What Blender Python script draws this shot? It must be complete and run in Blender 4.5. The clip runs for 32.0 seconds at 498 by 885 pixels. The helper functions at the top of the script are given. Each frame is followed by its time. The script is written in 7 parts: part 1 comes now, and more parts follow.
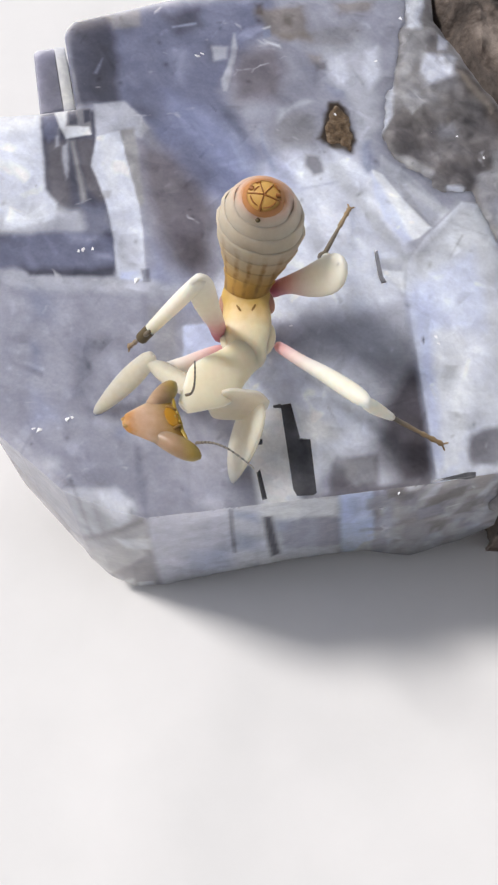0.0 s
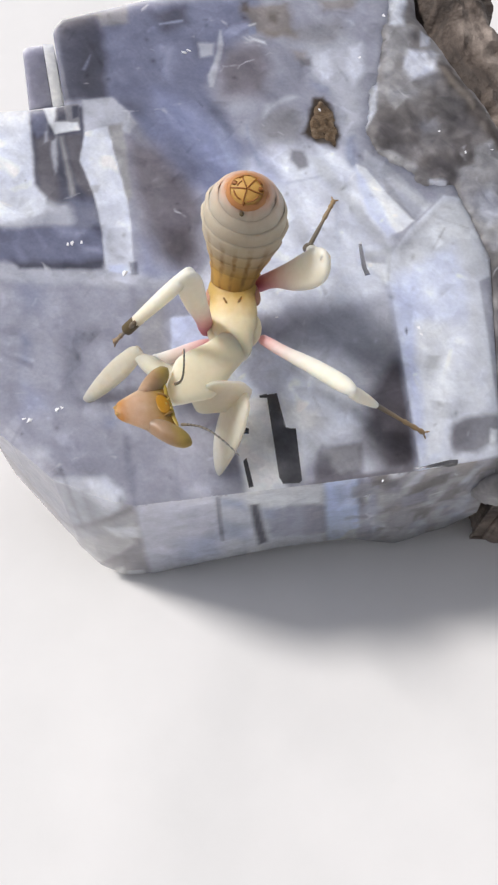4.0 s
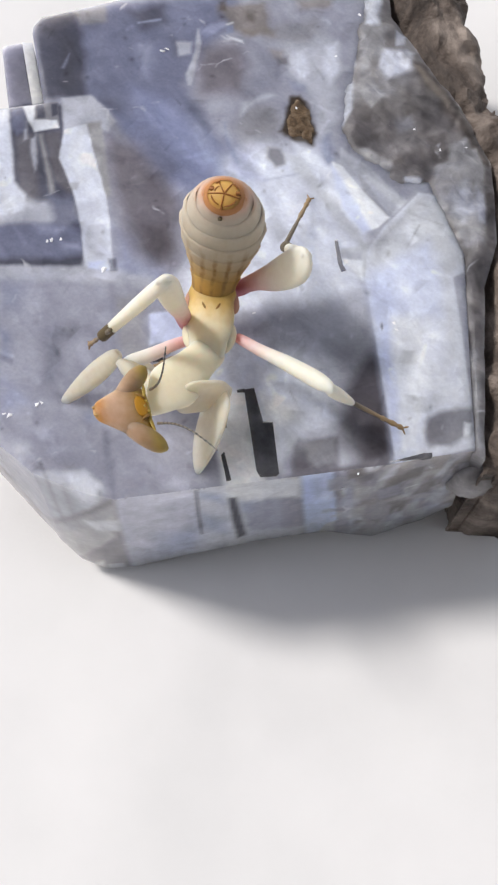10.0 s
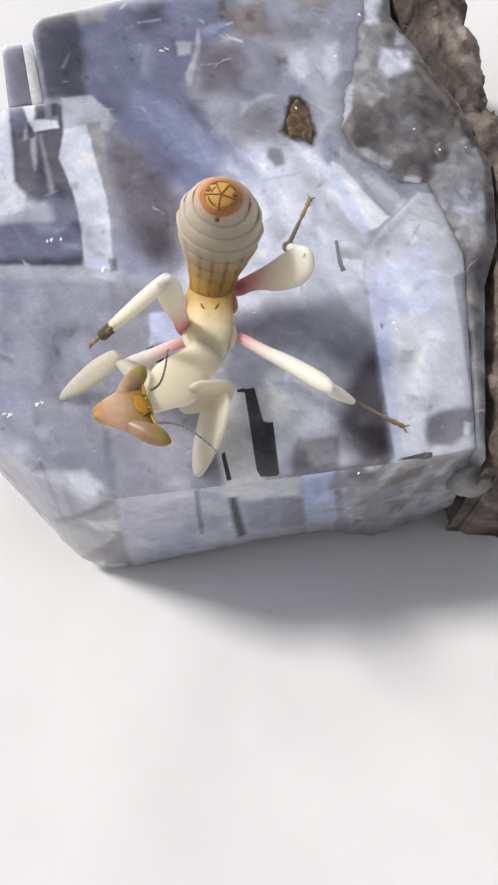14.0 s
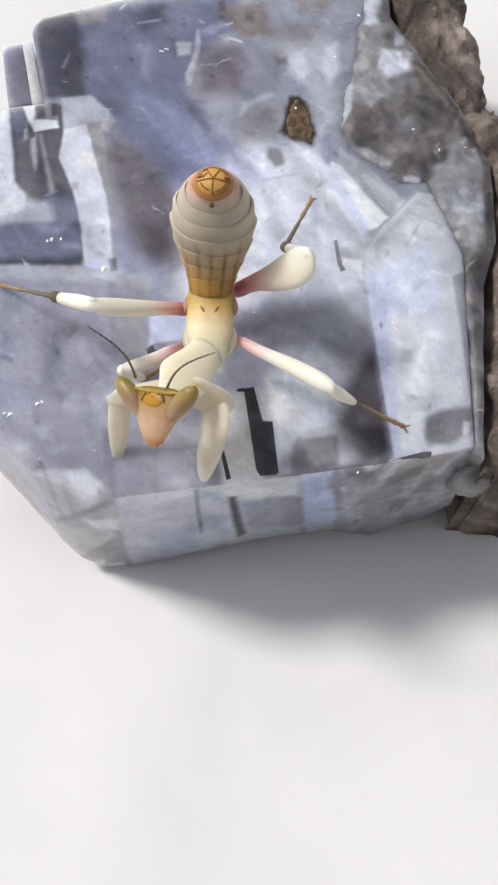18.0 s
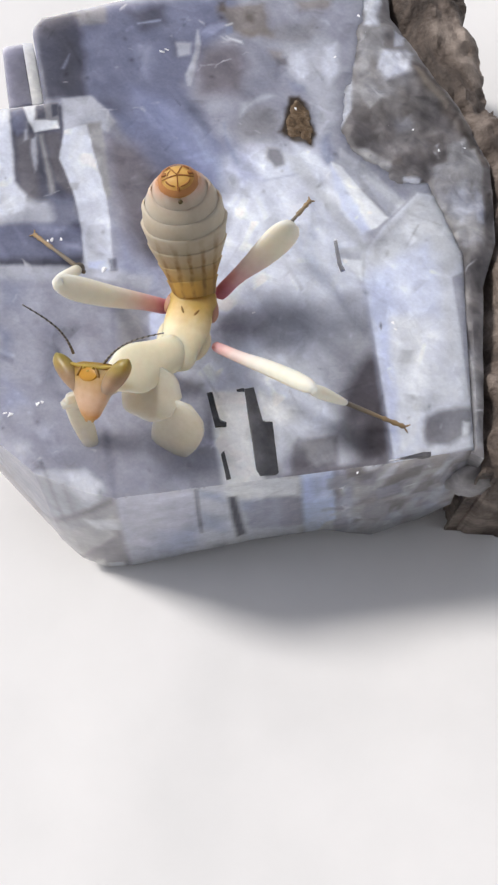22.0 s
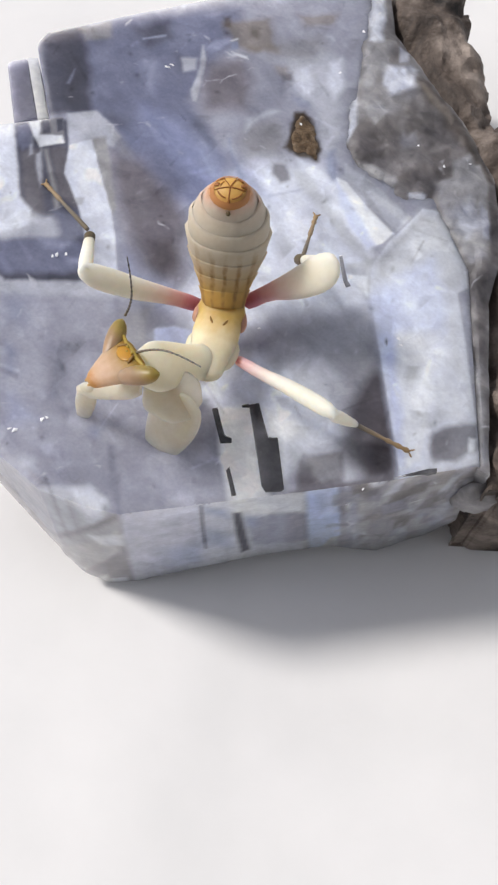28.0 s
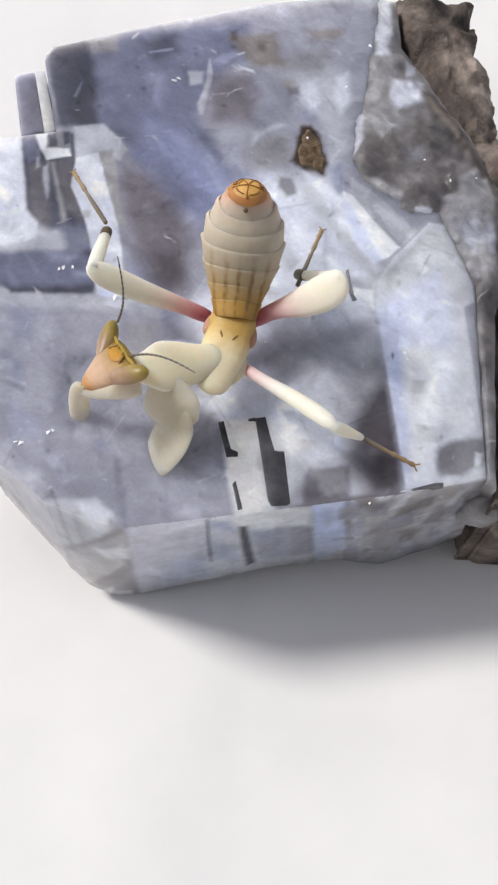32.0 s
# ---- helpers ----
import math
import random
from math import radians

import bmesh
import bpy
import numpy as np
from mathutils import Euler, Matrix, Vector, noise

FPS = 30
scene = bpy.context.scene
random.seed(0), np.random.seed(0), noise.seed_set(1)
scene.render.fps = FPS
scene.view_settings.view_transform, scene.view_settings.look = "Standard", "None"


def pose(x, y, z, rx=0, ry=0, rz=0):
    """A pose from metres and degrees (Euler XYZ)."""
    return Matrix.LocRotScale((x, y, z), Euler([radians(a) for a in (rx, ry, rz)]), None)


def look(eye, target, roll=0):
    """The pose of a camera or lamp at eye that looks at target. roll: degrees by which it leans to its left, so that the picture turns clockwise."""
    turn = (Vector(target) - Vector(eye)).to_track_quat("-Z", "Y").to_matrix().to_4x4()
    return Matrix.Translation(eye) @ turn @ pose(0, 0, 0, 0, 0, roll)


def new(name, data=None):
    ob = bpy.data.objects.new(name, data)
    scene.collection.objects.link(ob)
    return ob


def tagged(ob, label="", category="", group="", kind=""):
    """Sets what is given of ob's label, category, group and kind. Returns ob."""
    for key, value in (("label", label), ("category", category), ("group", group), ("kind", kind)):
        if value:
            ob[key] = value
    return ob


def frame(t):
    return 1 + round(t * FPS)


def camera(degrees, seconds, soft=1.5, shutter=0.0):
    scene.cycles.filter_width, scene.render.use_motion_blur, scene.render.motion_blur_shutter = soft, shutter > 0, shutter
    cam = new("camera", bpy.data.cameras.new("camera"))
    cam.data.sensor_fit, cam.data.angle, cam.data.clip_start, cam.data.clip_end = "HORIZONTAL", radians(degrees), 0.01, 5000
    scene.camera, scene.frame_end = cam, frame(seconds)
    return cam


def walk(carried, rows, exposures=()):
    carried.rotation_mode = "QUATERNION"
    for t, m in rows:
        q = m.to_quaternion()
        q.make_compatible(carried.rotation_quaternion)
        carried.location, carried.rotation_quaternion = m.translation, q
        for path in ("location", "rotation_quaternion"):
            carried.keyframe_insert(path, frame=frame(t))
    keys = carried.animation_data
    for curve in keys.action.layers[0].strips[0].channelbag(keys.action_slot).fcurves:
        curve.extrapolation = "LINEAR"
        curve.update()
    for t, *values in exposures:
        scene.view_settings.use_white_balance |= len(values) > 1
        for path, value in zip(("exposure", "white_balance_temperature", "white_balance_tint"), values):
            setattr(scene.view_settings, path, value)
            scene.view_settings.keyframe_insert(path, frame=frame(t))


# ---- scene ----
# ---- camera ----
cam = camera(26, 32.0, soft=2.4)
PATH = [
    (0, pose(-0.00077, -0.01819, 0.06414, 20.176, 0.915, 0.821)),
    (0.5, pose(-0.00072, -0.01837, 0.06426, 20.202, 0.884, 0.772)),
    (1, pose(-0.00072, -0.01856, 0.06441, 20.210, 0.779, 0.739)),
    (1.5, pose(-0.00078, -0.01873, 0.06455, 20.217, 0.609, 0.691)),
    (2, pose(-0.00069, -0.01884, 0.06470, 20.185, 0.631, 0.609)),
    (2.5, pose(-0.00059, -0.01891, 0.06480, 20.154, 0.652, 0.561)),
    (3, pose(-0.00055, -0.01894, 0.06491, 20.099, 0.619, 0.515)),
    (3.5, pose(-0.00051, -0.01898, 0.06497, 20.087, 0.604, 0.491)),
    (5.5, pose(-0.00044, -0.01907, 0.06492, 20.162, 0.406, 0.367)),
    (6, pose(-0.00039, -0.01904, 0.06493, 20.127, 0.361, 0.381)),
    (6.5, pose(-0.00039, -0.01903, 0.06493, 20.113, 0.314, 0.352)),
    (7, pose(-0.00038, -0.01902, 0.06493, 20.098, 0.286, 0.320)),
    (7.5, pose(-0.00031, -0.01905, 0.06505, 20.047, 0.303, 0.288)),
    (8, pose(-0.00030, -0.01930, 0.06527, 20.084, 0.145, 0.252)),
    (8.5, pose(-0.00019, -0.01947, 0.06543, 20.094, 0.062, 0.194)),
    (9, pose(-0.00008, -0.01950, 0.06557, 20.033, 0.015, 0.124)),
    (9.5, pose(-0.00011, -0.01946, 0.06563, 19.972, -0.107, 0.072)),
    (10, pose(-0.00006, -0.01942, 0.06566, 19.920, -0.088, 0.051)),
    (10.5, pose(-0.00002, -0.01939, 0.06571, 19.875, -0.048, 0.019)),
    (11, pose(0.00007, -0.01950, 0.06562, 19.980, 0.047, 0.037)),
    (11.5, pose(0.00011, -0.01951, 0.06560, 20.003, 0.095, 0.028)),
    (12, pose(0.00002, -0.01949, 0.06561, 19.984, 0.020, 0.003)),
    (12.5, pose(-0.00001, -0.01943, 0.06565, 19.922, -0.003, -0.006)),
    (13, pose(0.00003, -0.01935, 0.06574, 19.824, 0.014, 0.014)),
    (13.5, pose(0.00003, -0.01936, 0.06574, 19.830, 0.014, 0.020)),
    (14, pose(-0.00010, -0.01945, 0.06568, 19.922, -0.084, -0.035)),
    (14.5, pose(-0.00006, -0.01947, 0.06566, 19.940, -0.039, -0.033)),
    (16.5, pose(-0.00003, -0.01945, 0.06581, 19.853, -0.031, -0.015)),
    (17, pose(0.00003, -0.01945, 0.06580, 19.863, 0.016, -0.003)),
    (17.5, pose(0.00002, -0.01951, 0.06577, 19.920, -0.004, 0.005)),
    (18, pose(-0.00008, -0.01957, 0.06577, 19.966, -0.108, 0.002)),
    (18.5, pose(-0.00011, -0.01952, 0.06582, 19.906, -0.133, -0.015)),
    (19, pose(-0.00008, -0.01948, 0.06587, 19.858, -0.109, -0.013)),
    (19.5, pose(-0.00014, -0.01948, 0.06590, 19.845, -0.163, -0.019)),
    (20, pose(-0.00019, -0.01951, 0.06589, 19.871, -0.221, -0.008)),
    (20.5, pose(-0.00014, -0.01951, 0.06587, 19.879, -0.181, 0.007)),
    (21, pose(-0.00013, -0.01956, 0.06586, 19.921, -0.178, 0.007)),
    (21.5, pose(-0.00019, -0.01957, 0.06585, 19.942, -0.222, 0.000)),
    (22, pose(-0.00016, -0.01952, 0.06592, 19.879, -0.186, -0.009)),
    (22.5, pose(-0.00022, -0.01953, 0.06591, 19.892, -0.247, 0.006)),
    (23, pose(-0.00029, -0.01952, 0.06589, 19.899, -0.323, 0.002)),
    (23.5, pose(-0.00035, -0.01963, 0.06581, 20.018, -0.378, -0.031)),
    (24, pose(-0.00027, -0.01963, 0.06578, 20.030, -0.295, -0.023)),
    (24.5, pose(-0.00027, -0.01955, 0.06574, 20.037, -0.290, 0.022)),
    (25, pose(-0.00031, -0.01948, 0.06575, 20.069, -0.306, 0.028)),
    (25.5, pose(-0.00031, -0.01940, 0.06575, 20.115, -0.273, 0.015)),
    (27.5, pose(-0.00047, -0.01922, 0.06580, 20.367, -0.321, 0.112)),
    (28, pose(-0.00052, -0.01919, 0.06582, 20.452, -0.318, 0.105)),
    (28.5, pose(-0.00056, -0.01911, 0.06586, 20.490, -0.314, 0.106)),
    (29, pose(-0.00061, -0.01913, 0.06581, 20.631, -0.343, 0.141)),
    (29.5, pose(-0.00059, -0.01910, 0.06583, 20.696, -0.296, 0.159)),
    (30, pose(-0.00059, -0.01908, 0.06582, 20.779, -0.273, 0.182)),
    (30.5, pose(-0.00065, -0.01906, 0.06583, 20.845, -0.305, 0.212)),
    (31, pose(-0.00065, -0.01894, 0.06588, 20.809, -0.259, 0.225)),
    (31.5, pose(-0.00079, -0.01890, 0.06591, 20.829, -0.346, 0.226)),
    (32, pose(-0.00083, -0.01889, 0.06589, 20.872, -0.352, 0.264)),
]
walk(cam, PATH, [(0, -0.03, 6600, 13), (32, -0.03, 6600, 13)])

# ---- light: soft daylight from a window behind the specimen ----
world = bpy.data.worlds.new("daylight")
scene.world = world
world.use_nodes = True
wn = world.node_tree.nodes
sky = wn.new("ShaderNodeTexSky")
sky.sky_type = "NISHITA"
sky.sun_disc = False
sky.sun_elevation = radians(50)
sky.sun_rotation = radians(-70)
sky.air_density, sky.dust_density, sky.ozone_density = 1.0, 1.0, 0.6
wn["Background"].inputs["Strength"].default_value = 0.115
haze = wn.new("ShaderNodeHueSaturation")
haze.inputs["Saturation"].default_value = 0.35
world.node_tree.links.new(sky.outputs[0], haze.inputs["Color"])
world.node_tree.links.new(haze.outputs[0], wn["Background"].inputs["Color"])
sun = new("sun", bpy.data.lights.new("sun", "SUN"))
sun.data.energy, sun.data.angle, sun.data.color = 2.9, radians(11), (1.0, 0.98, 0.945)
sun.matrix_world = look((-0.78, 0.44, 1.0), (0, 0, 0))

import functools

MM = 0.001


# ---- materials ----
def shader(name, rough=0.4, **inputs):
    m = bpy.data.materials.new(name)
    m.use_nodes = True
    b = m.node_tree.nodes["Principled BSDF"]
    b.inputs["Roughness"].default_value = rough
    for key, value in inputs.items():
        b.inputs[key.replace("_", " ")].default_value = value
    return m, m.node_tree, b


def coords(nt, scale=1000.0):
    """Object coordinates in millimetres."""
    tc = nt.nodes.new("ShaderNodeTexCoord")
    mp = nt.nodes.new("ShaderNodeVectorMath")
    mp.operation = "SCALE"
    mp.inputs["Scale"].default_value = scale
    nt.links.new(tc.outputs["Object"], mp.inputs[0])
    return mp.outputs[0]


def noise_tex(nt, vec, scale, detail=4.0, rough=0.55, distort=0.0):
    n = nt.nodes.new("ShaderNodeTexNoise")
    n.inputs["Scale"].default_value = scale
    n.inputs["Detail"].default_value = detail
    n.inputs["Roughness"].default_value = rough
    n.inputs["Distortion"].default_value = distort
    nt.links.new(vec, n.inputs["Vector"])
    return n.outputs["Fac"]


def ramp(nt, fac, stops):
    r = nt.nodes.new("ShaderNodeValToRGB")
    while len(r.color_ramp.elements) < len(stops):
        r.color_ramp.elements.new(0.5)
    for e, (p, c) in zip(r.color_ramp.elements, stops):
        e.position = p
        e.color = (*c, 1) if len(c) == 3 else c
    nt.links.new(fac, r.inputs[0])
    return r.outputs[0]


def mix(nt, fac, a, b, mode="MIX"):
    n = nt.nodes.new("ShaderNodeMix")
    n.data_type, n.blend_type = "RGBA", mode
    for sock, v in ((n.inputs[0], fac), (n.inputs[6], a), (n.inputs[7], b)):
        if isinstance(v, (int, float)):
            sock.default_value = v
        elif isinstance(v, tuple):
            sock.default_value = (*v, 1)
        else:
            nt.links.new(v, sock)
    return n.outputs[2]


def bump(nt, height, b, strength=0.3, dist=0.0001):
    n = nt.nodes.new("ShaderNodeBump")
    n.inputs["Strength"].default_value = strength
    n.inputs["Distance"].default_value = dist
    nt.links.new(height, n.inputs["Height"])
    nt.links.new(n.outputs[0], b.inputs["Normal"])


def fluorite(name, dark, pale, rough=0.5, gloss=0.1, scale=0.25, low=0.34, high=0.66, streak=(1, 1, 1), tone=0.0, fleck_by=0.75):
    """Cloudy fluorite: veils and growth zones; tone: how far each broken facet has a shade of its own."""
    m, nt, b = shader(name, rough, IOR=1.43, Subsurface_Weight=1.0, Subsurface_Scale=0.004)
    b.inputs["Subsurface Radius"].default_value = (1.0, 1.0, 1.1)
    b.inputs["Specular IOR Level"].default_value = gloss
    vec = coords(nt)
    st = nt.nodes.new("ShaderNodeMapping")
    st.inputs["Scale"].default_value = streak
    st.inputs["Rotation"].default_value = (0, 0, radians(-7))
    nt.links.new(vec, st.inputs["Vector"])
    big = noise_tex(nt, st.outputs[0], scale, 3, 0.5, 0.4)
    small = noise_tex(nt, st.outputs[0], scale * 6, 4, 0.6, 0.4)
    if tone:
        at = nt.nodes.new("ShaderNodeAttribute")
        at.attribute_name = "tone"
        mt = nt.nodes.new("ShaderNodeMath")
        mt.operation = "MULTIPLY_ADD"
        nt.links.new(at.outputs["Fac"], mt.inputs[0])
        mt.inputs[1].default_value = tone
        nt.links.new(big, mt.inputs[2])
        big = mt.outputs[0]
    col = ramp(nt, big, [(low, dark), (high, pale)])
    fleck = ramp(nt, small, [(0.44, (0.80, 0.80, 0.84)), (0.62, (1.0, 1.0, 1.0))])
    nt.links.new(mix(nt, fleck_by, col, fleck, "MULTIPLY"), b.inputs["Base Color"])
    wear = noise_tex(nt, vec, 2.3, 5, 0.6)
    bump(nt, wear, b, 0.25, 0.00012)
    return m


def cloudy_material(name, rough, gloss, scale, relief, k=1.0):
    """Cloudy fluorite or quartz: light scatters deep in it; its hue follows the growth zones and the light painted with
    them.
    """
    m, nt, b = shader(name, rough, IOR=1.43, Subsurface_Weight=1.0, Subsurface_Scale=scale)
    b.inputs["Subsurface Radius"].default_value = (1.08, 1.02, 0.92)
    b.inputs["Specular IOR Level"].default_value = gloss
    at = nt.nodes.new("ShaderNodeAttribute")
    at.attribute_name = "hue"
    vec = coords(nt)
    big = noise_tex(nt, vec, 0.35, 4, 0.5, 0.5)
    mp = nt.nodes.new("ShaderNodeMapping")
    mp.inputs["Scale"].default_value = (0.75, 1.2, 1)
    mp.inputs["Rotation"].default_value = (0, 0, radians(48))
    nt.links.new(vec, mp.inputs["Vector"])
    fine = noise_tex(nt, mp.outputs[0], 0.8, 5, 0.55, 0.6)
    grain = noise_tex(nt, vec, 5.0, 3, 0.6)
    col = mix(nt, 1.0, at.outputs["Color"], ramp(nt, big, [(0.30, (1 - 0.16 * k, 1 - 0.16 * k, 1 - 0.14 * k)), (0.70, (1 + 0.03 * k, 1 + 0.03 * k, 1 + 0.03 * k))]), "MULTIPLY")
    col = mix(nt, 1.0, col, ramp(nt, fine, [(0.30, (1 - 0.10 * k, 1 - 0.10 * k, 1 - 0.09 * k)), (0.70, (1 + 0.02 * k, 1 + 0.02 * k, 1 + 0.02 * k))]), "MULTIPLY")
    col = mix(nt, 1.0, col, ramp(nt, grain, [(0.30, (0.93, 0.93, 0.935)), (0.70, (1.04, 1.04, 1.035))]), "MULTIPLY")
    cross = nt.nodes.new("ShaderNodeMapping")
    cross.inputs["Scale"].default_value = (0.6, 1.15, 1)
    turned = nt.nodes.new("ShaderNodeMapping")
    turned.inputs["Rotation"].default_value = (0, 0, radians(50))
    nt.links.new(vec, turned.inputs["Vector"])
    nt.links.new(turned.outputs[0], cross.inputs["Vector"])
    veil = noise_tex(nt, cross.outputs[0], 0.75, 6, 0.60, 0.9)
    col = mix(nt, 1.0, col, ramp(nt, veil, [(0.33, (1 - 0.12 * k, 1 - 0.12 * k, 1 - 0.11 * k)), (0.52, (1.0, 1.0, 1.0)), (0.68, (1 + 0.10 * k, 1 + 0.10 * k, 1 + 0.09 * k))]), "MULTIPLY")
    # a few large broken domains and thin healed cracks
    warp = nt.nodes.new("ShaderNodeVectorMath")
    warp.operation = "MULTIPLY_ADD"
    wob = nt.nodes.new("ShaderNodeTexNoise")
    wob.inputs["Scale"].default_value = 0.6
    nt.links.new(vec, wob.inputs["Vector"])
    nt.links.new(wob.outputs["Color"], warp.inputs[0])
    warp.inputs[1].default_value = (1.2, 1.2, 0)
    nt.links.new(mp.outputs[0], warp.inputs[2])
    v = nt.nodes.new("ShaderNodeTexVoronoi")
    v.feature = "SMOOTH_F1"
    v.inputs["Smoothness"].default_value = 0.15
    v.inputs["Scale"].default_value = 0.34
    nt.links.new(warp.outputs[0], v.inputs["Vector"])
    chip = nt.nodes.new("ShaderNodeTexVoronoi")
    chip.inputs["Scale"].default_value = 1.15
    nt.links.new(warp.outputs[0], chip.inputs["Vector"])
    chips = nt.nodes.new("ShaderNodeSeparateColor")
    nt.links.new(chip.outputs["Color"], chips.inputs[0])
    col = mix(nt, 1.0, col, ramp(nt, chips.outputs[0], [(0.0, (0.955, 0.955, 0.96)), (0.75, (1.0, 1.0, 1.0)), (1.0, (1.05, 1.05, 1.045))]), "MULTIPLY")
    grey = nt.nodes.new("ShaderNodeSeparateColor")
    nt.links.new(v.outputs["Color"], grey.inputs[0])
    col = mix(nt, 1.0, col, ramp(nt, grey.outputs[0], [(0.0, (0.88, 0.88, 0.89)), (1.0, (1.02, 1.02, 1.02))]), "MULTIPLY")
    e = nt.nodes.new("ShaderNodeTexVoronoi")
    e.feature = "DISTANCE_TO_EDGE"
    e.inputs["Scale"].default_value = 0.23
    nt.links.new(warp.outputs[0], e.inputs["Vector"])
    rift = ramp(nt, e.outputs["Distance"], [(0.004, (1, 1, 1)), (0.02, (0, 0, 0))])
    some = ramp(nt, noise_tex(nt, vec, 0.6, 3, 0.5), [(0.60, (0, 0, 0)), (0.72, (0.45, 0.45, 0.45))])
    col = mix(nt, mix(nt, 1.0, rift, some, "MULTIPLY"), col, (0.78, 0.80, 0.86))
    nt.links.new(col, b.inputs["Base Color"])
    bump(nt, fine, b, relief, 0.0002)
    return m


CLOUDY = cloudy_material("zoned_fluorite", 0.2, 0.45, 0.005, 0.10, 0.95)
CRUST = cloudy_material("broken_quartz", 0.45, 0.3, 0.004, 0.4, 2.0)

QUARTZ = fluorite("grey_quartz", (0.17, 0.16, 0.16), (0.34, 0.33, 0.335), 0.4, 0.4, 0.5)
WHITE = fluorite("white_cleaved_fluorite", (0.62, 0.66, 0.80), (0.88, 0.90, 0.94))
SMOKY = fluorite("smoky_fluorite", (0.13, 0.13, 0.16), (0.28, 0.28, 0.33))
# dark colour for the slabs that imitate shade in the notches
DARK = fluorite("dark_shade_fluorite", (0.055, 0.056, 0.064), (0.13, 0.13, 0.145), 0.15, 0.4, 0.5)


def rock_material(name, a, b_, c, scale):
    m, nt, b = shader(name, 0.7)
    vec = coords(nt)
    n1 = noise_tex(nt, vec, scale, 6, 0.65, 0.6)
    n2 = noise_tex(nt, vec, scale * 5, 5, 0.7)
    col = ramp(nt, n1, [(0.32, a), (0.5, b_), (0.68, c)])
    nt.links.new(mix(nt, 0.6, col, ramp(nt, n2, [(0.35, (0.45, 0.42, 0.4)), (0.6, (1, 1, 1))]), "MULTIPLY"), b.inputs["Base Color"])
    bump(nt, n2, b, 0.7, 0.0004)
    return m


# brown rock; its large near-black blotches imitate the shade of hollows
ROCK = rock_material("brown_matrix", (0.018, 0.014, 0.012), (0.125, 0.096, 0.078), (0.34, 0.285, 0.245), 0.24)
RUST = rock_material("iron_stain", (0.035, 0.022, 0.012), (0.16, 0.10, 0.05), (0.34, 0.26, 0.18), 1.3)


def paper_material():
    m, nt, b = shader("white_felt", 0.95)
    vec = coords(nt)
    n1 = noise_tex(nt, vec, 0.12, 4, 0.5)
    n2 = noise_tex(nt, vec, 2.2, 6, 0.7)
    nt.links.new(ramp(nt, n1, [(0.3, (0.80, 0.80, 0.79)), (0.7, (0.86, 0.855, 0.845))]), b.inputs["Base Color"])
    bump(nt, n2, b, 0.06, 0.0003)
    return m


PAPER = paper_material()


def skin(name, stops, axis=0, rough=0.55, sss=0.85, noise_amount=0.12):
    """Insect cuticle whose pigment runs along one local axis (millimetres)."""
    m, nt, b = shader(name, rough, Subsurface_Weight=sss, Subsurface_Scale=0.0013, Coat_Weight=0.0, Coat_Roughness=0.3)
    b.inputs["Subsurface Radius"].default_value = (1.0, 0.80, 0.62)
    vec = coords(nt)
    sep = nt.nodes.new("ShaderNodeSeparateXYZ")
    nt.links.new(vec, sep.inputs[0])
    n = noise_tex(nt, vec, 1.4, 4, 0.6)
    add = nt.nodes.new("ShaderNodeMath")
    add.operation = "MULTIPLY_ADD"
    nt.links.new(n, add.inputs[0])
    add.inputs[1].default_value = 0.8
    nt.links.new(sep.outputs[axis], add.inputs[2])
    mr = nt.nodes.new("ShaderNodeMapRange")
    lo, hi = stops[0][0], stops[-1][0]
    mr.inputs["From Min"].default_value = lo + 0.4
    mr.inputs["From Max"].default_value = hi + 0.4
    nt.links.new(add.outputs[0], mr.inputs["Value"])
    col = ramp(nt, mr.outputs[0], [((s - lo) / (hi - lo), c) for s, c in stops])
    fine = noise_tex(nt, vec, 3.0, 4, 0.55)
    nt.links.new(mix(nt, noise_amount * 3, col, ramp(nt, fine, [(0.3, (0.90, 0.87, 0.82)), (0.65, (1, 1, 1))]), "MULTIPLY"), b.inputs["Base Color"])
    bump(nt, fine, b, 0.12, 0.00006)
    return m


IVORY = (0.88, 0.82, 0.68)
PINK = (0.66, 0.30, 0.32)
THORAX = skin("cream_cuticle", [(-0.6, (0.50, 0.28, 0.05)), (0.8, (0.62, 0.41, 0.12)), (1.5, (0.74, 0.57, 0.28)), (2.2, (0.84, 0.73, 0.49)), (4.5, (0.87, 0.78, 0.57))], noise_amount=0.2)
PRONOTUM = skin("pale_cuticle", [(-0.5, (0.87, 0.78, 0.57)), (2.0, (0.87, 0.79, 0.59)), (4.5, (0.85, 0.77, 0.60))])
HINDLEG = skin("wine_to_ivory_cuticle", [(-0.2, (0.36, 0.10, 0.14)), (0.7, (0.50, 0.20, 0.25)), (1.7, (0.70, 0.44, 0.44)), (2.9, (0.82, 0.70, 0.62)), (4.0, IVORY), (7, IVORY)], sss=0.6)
MIDLEG = skin("rose_to_ivory_cuticle", [(-0.2, PINK), (1.2, (0.80, 0.56, 0.54)), (2.4, (0.86, 0.76, 0.68)), (3.6, IVORY), (4.6, IVORY)])
SHIN = skin("ivory_cuticle", [(-0.2, IVORY), (2.5, IVORY), (6.0, (0.72, 0.64, 0.48))])
FORELEG = skin("translucent_ivory_cuticle", [(-0.4, (0.84, 0.76, 0.60)), (5.0, (0.82, 0.74, 0.60))], sss=0.9, noise_amount=0.22)
FORELEG.node_tree.nodes["Principled BSDF"].inputs["Alpha"].default_value = 0.64
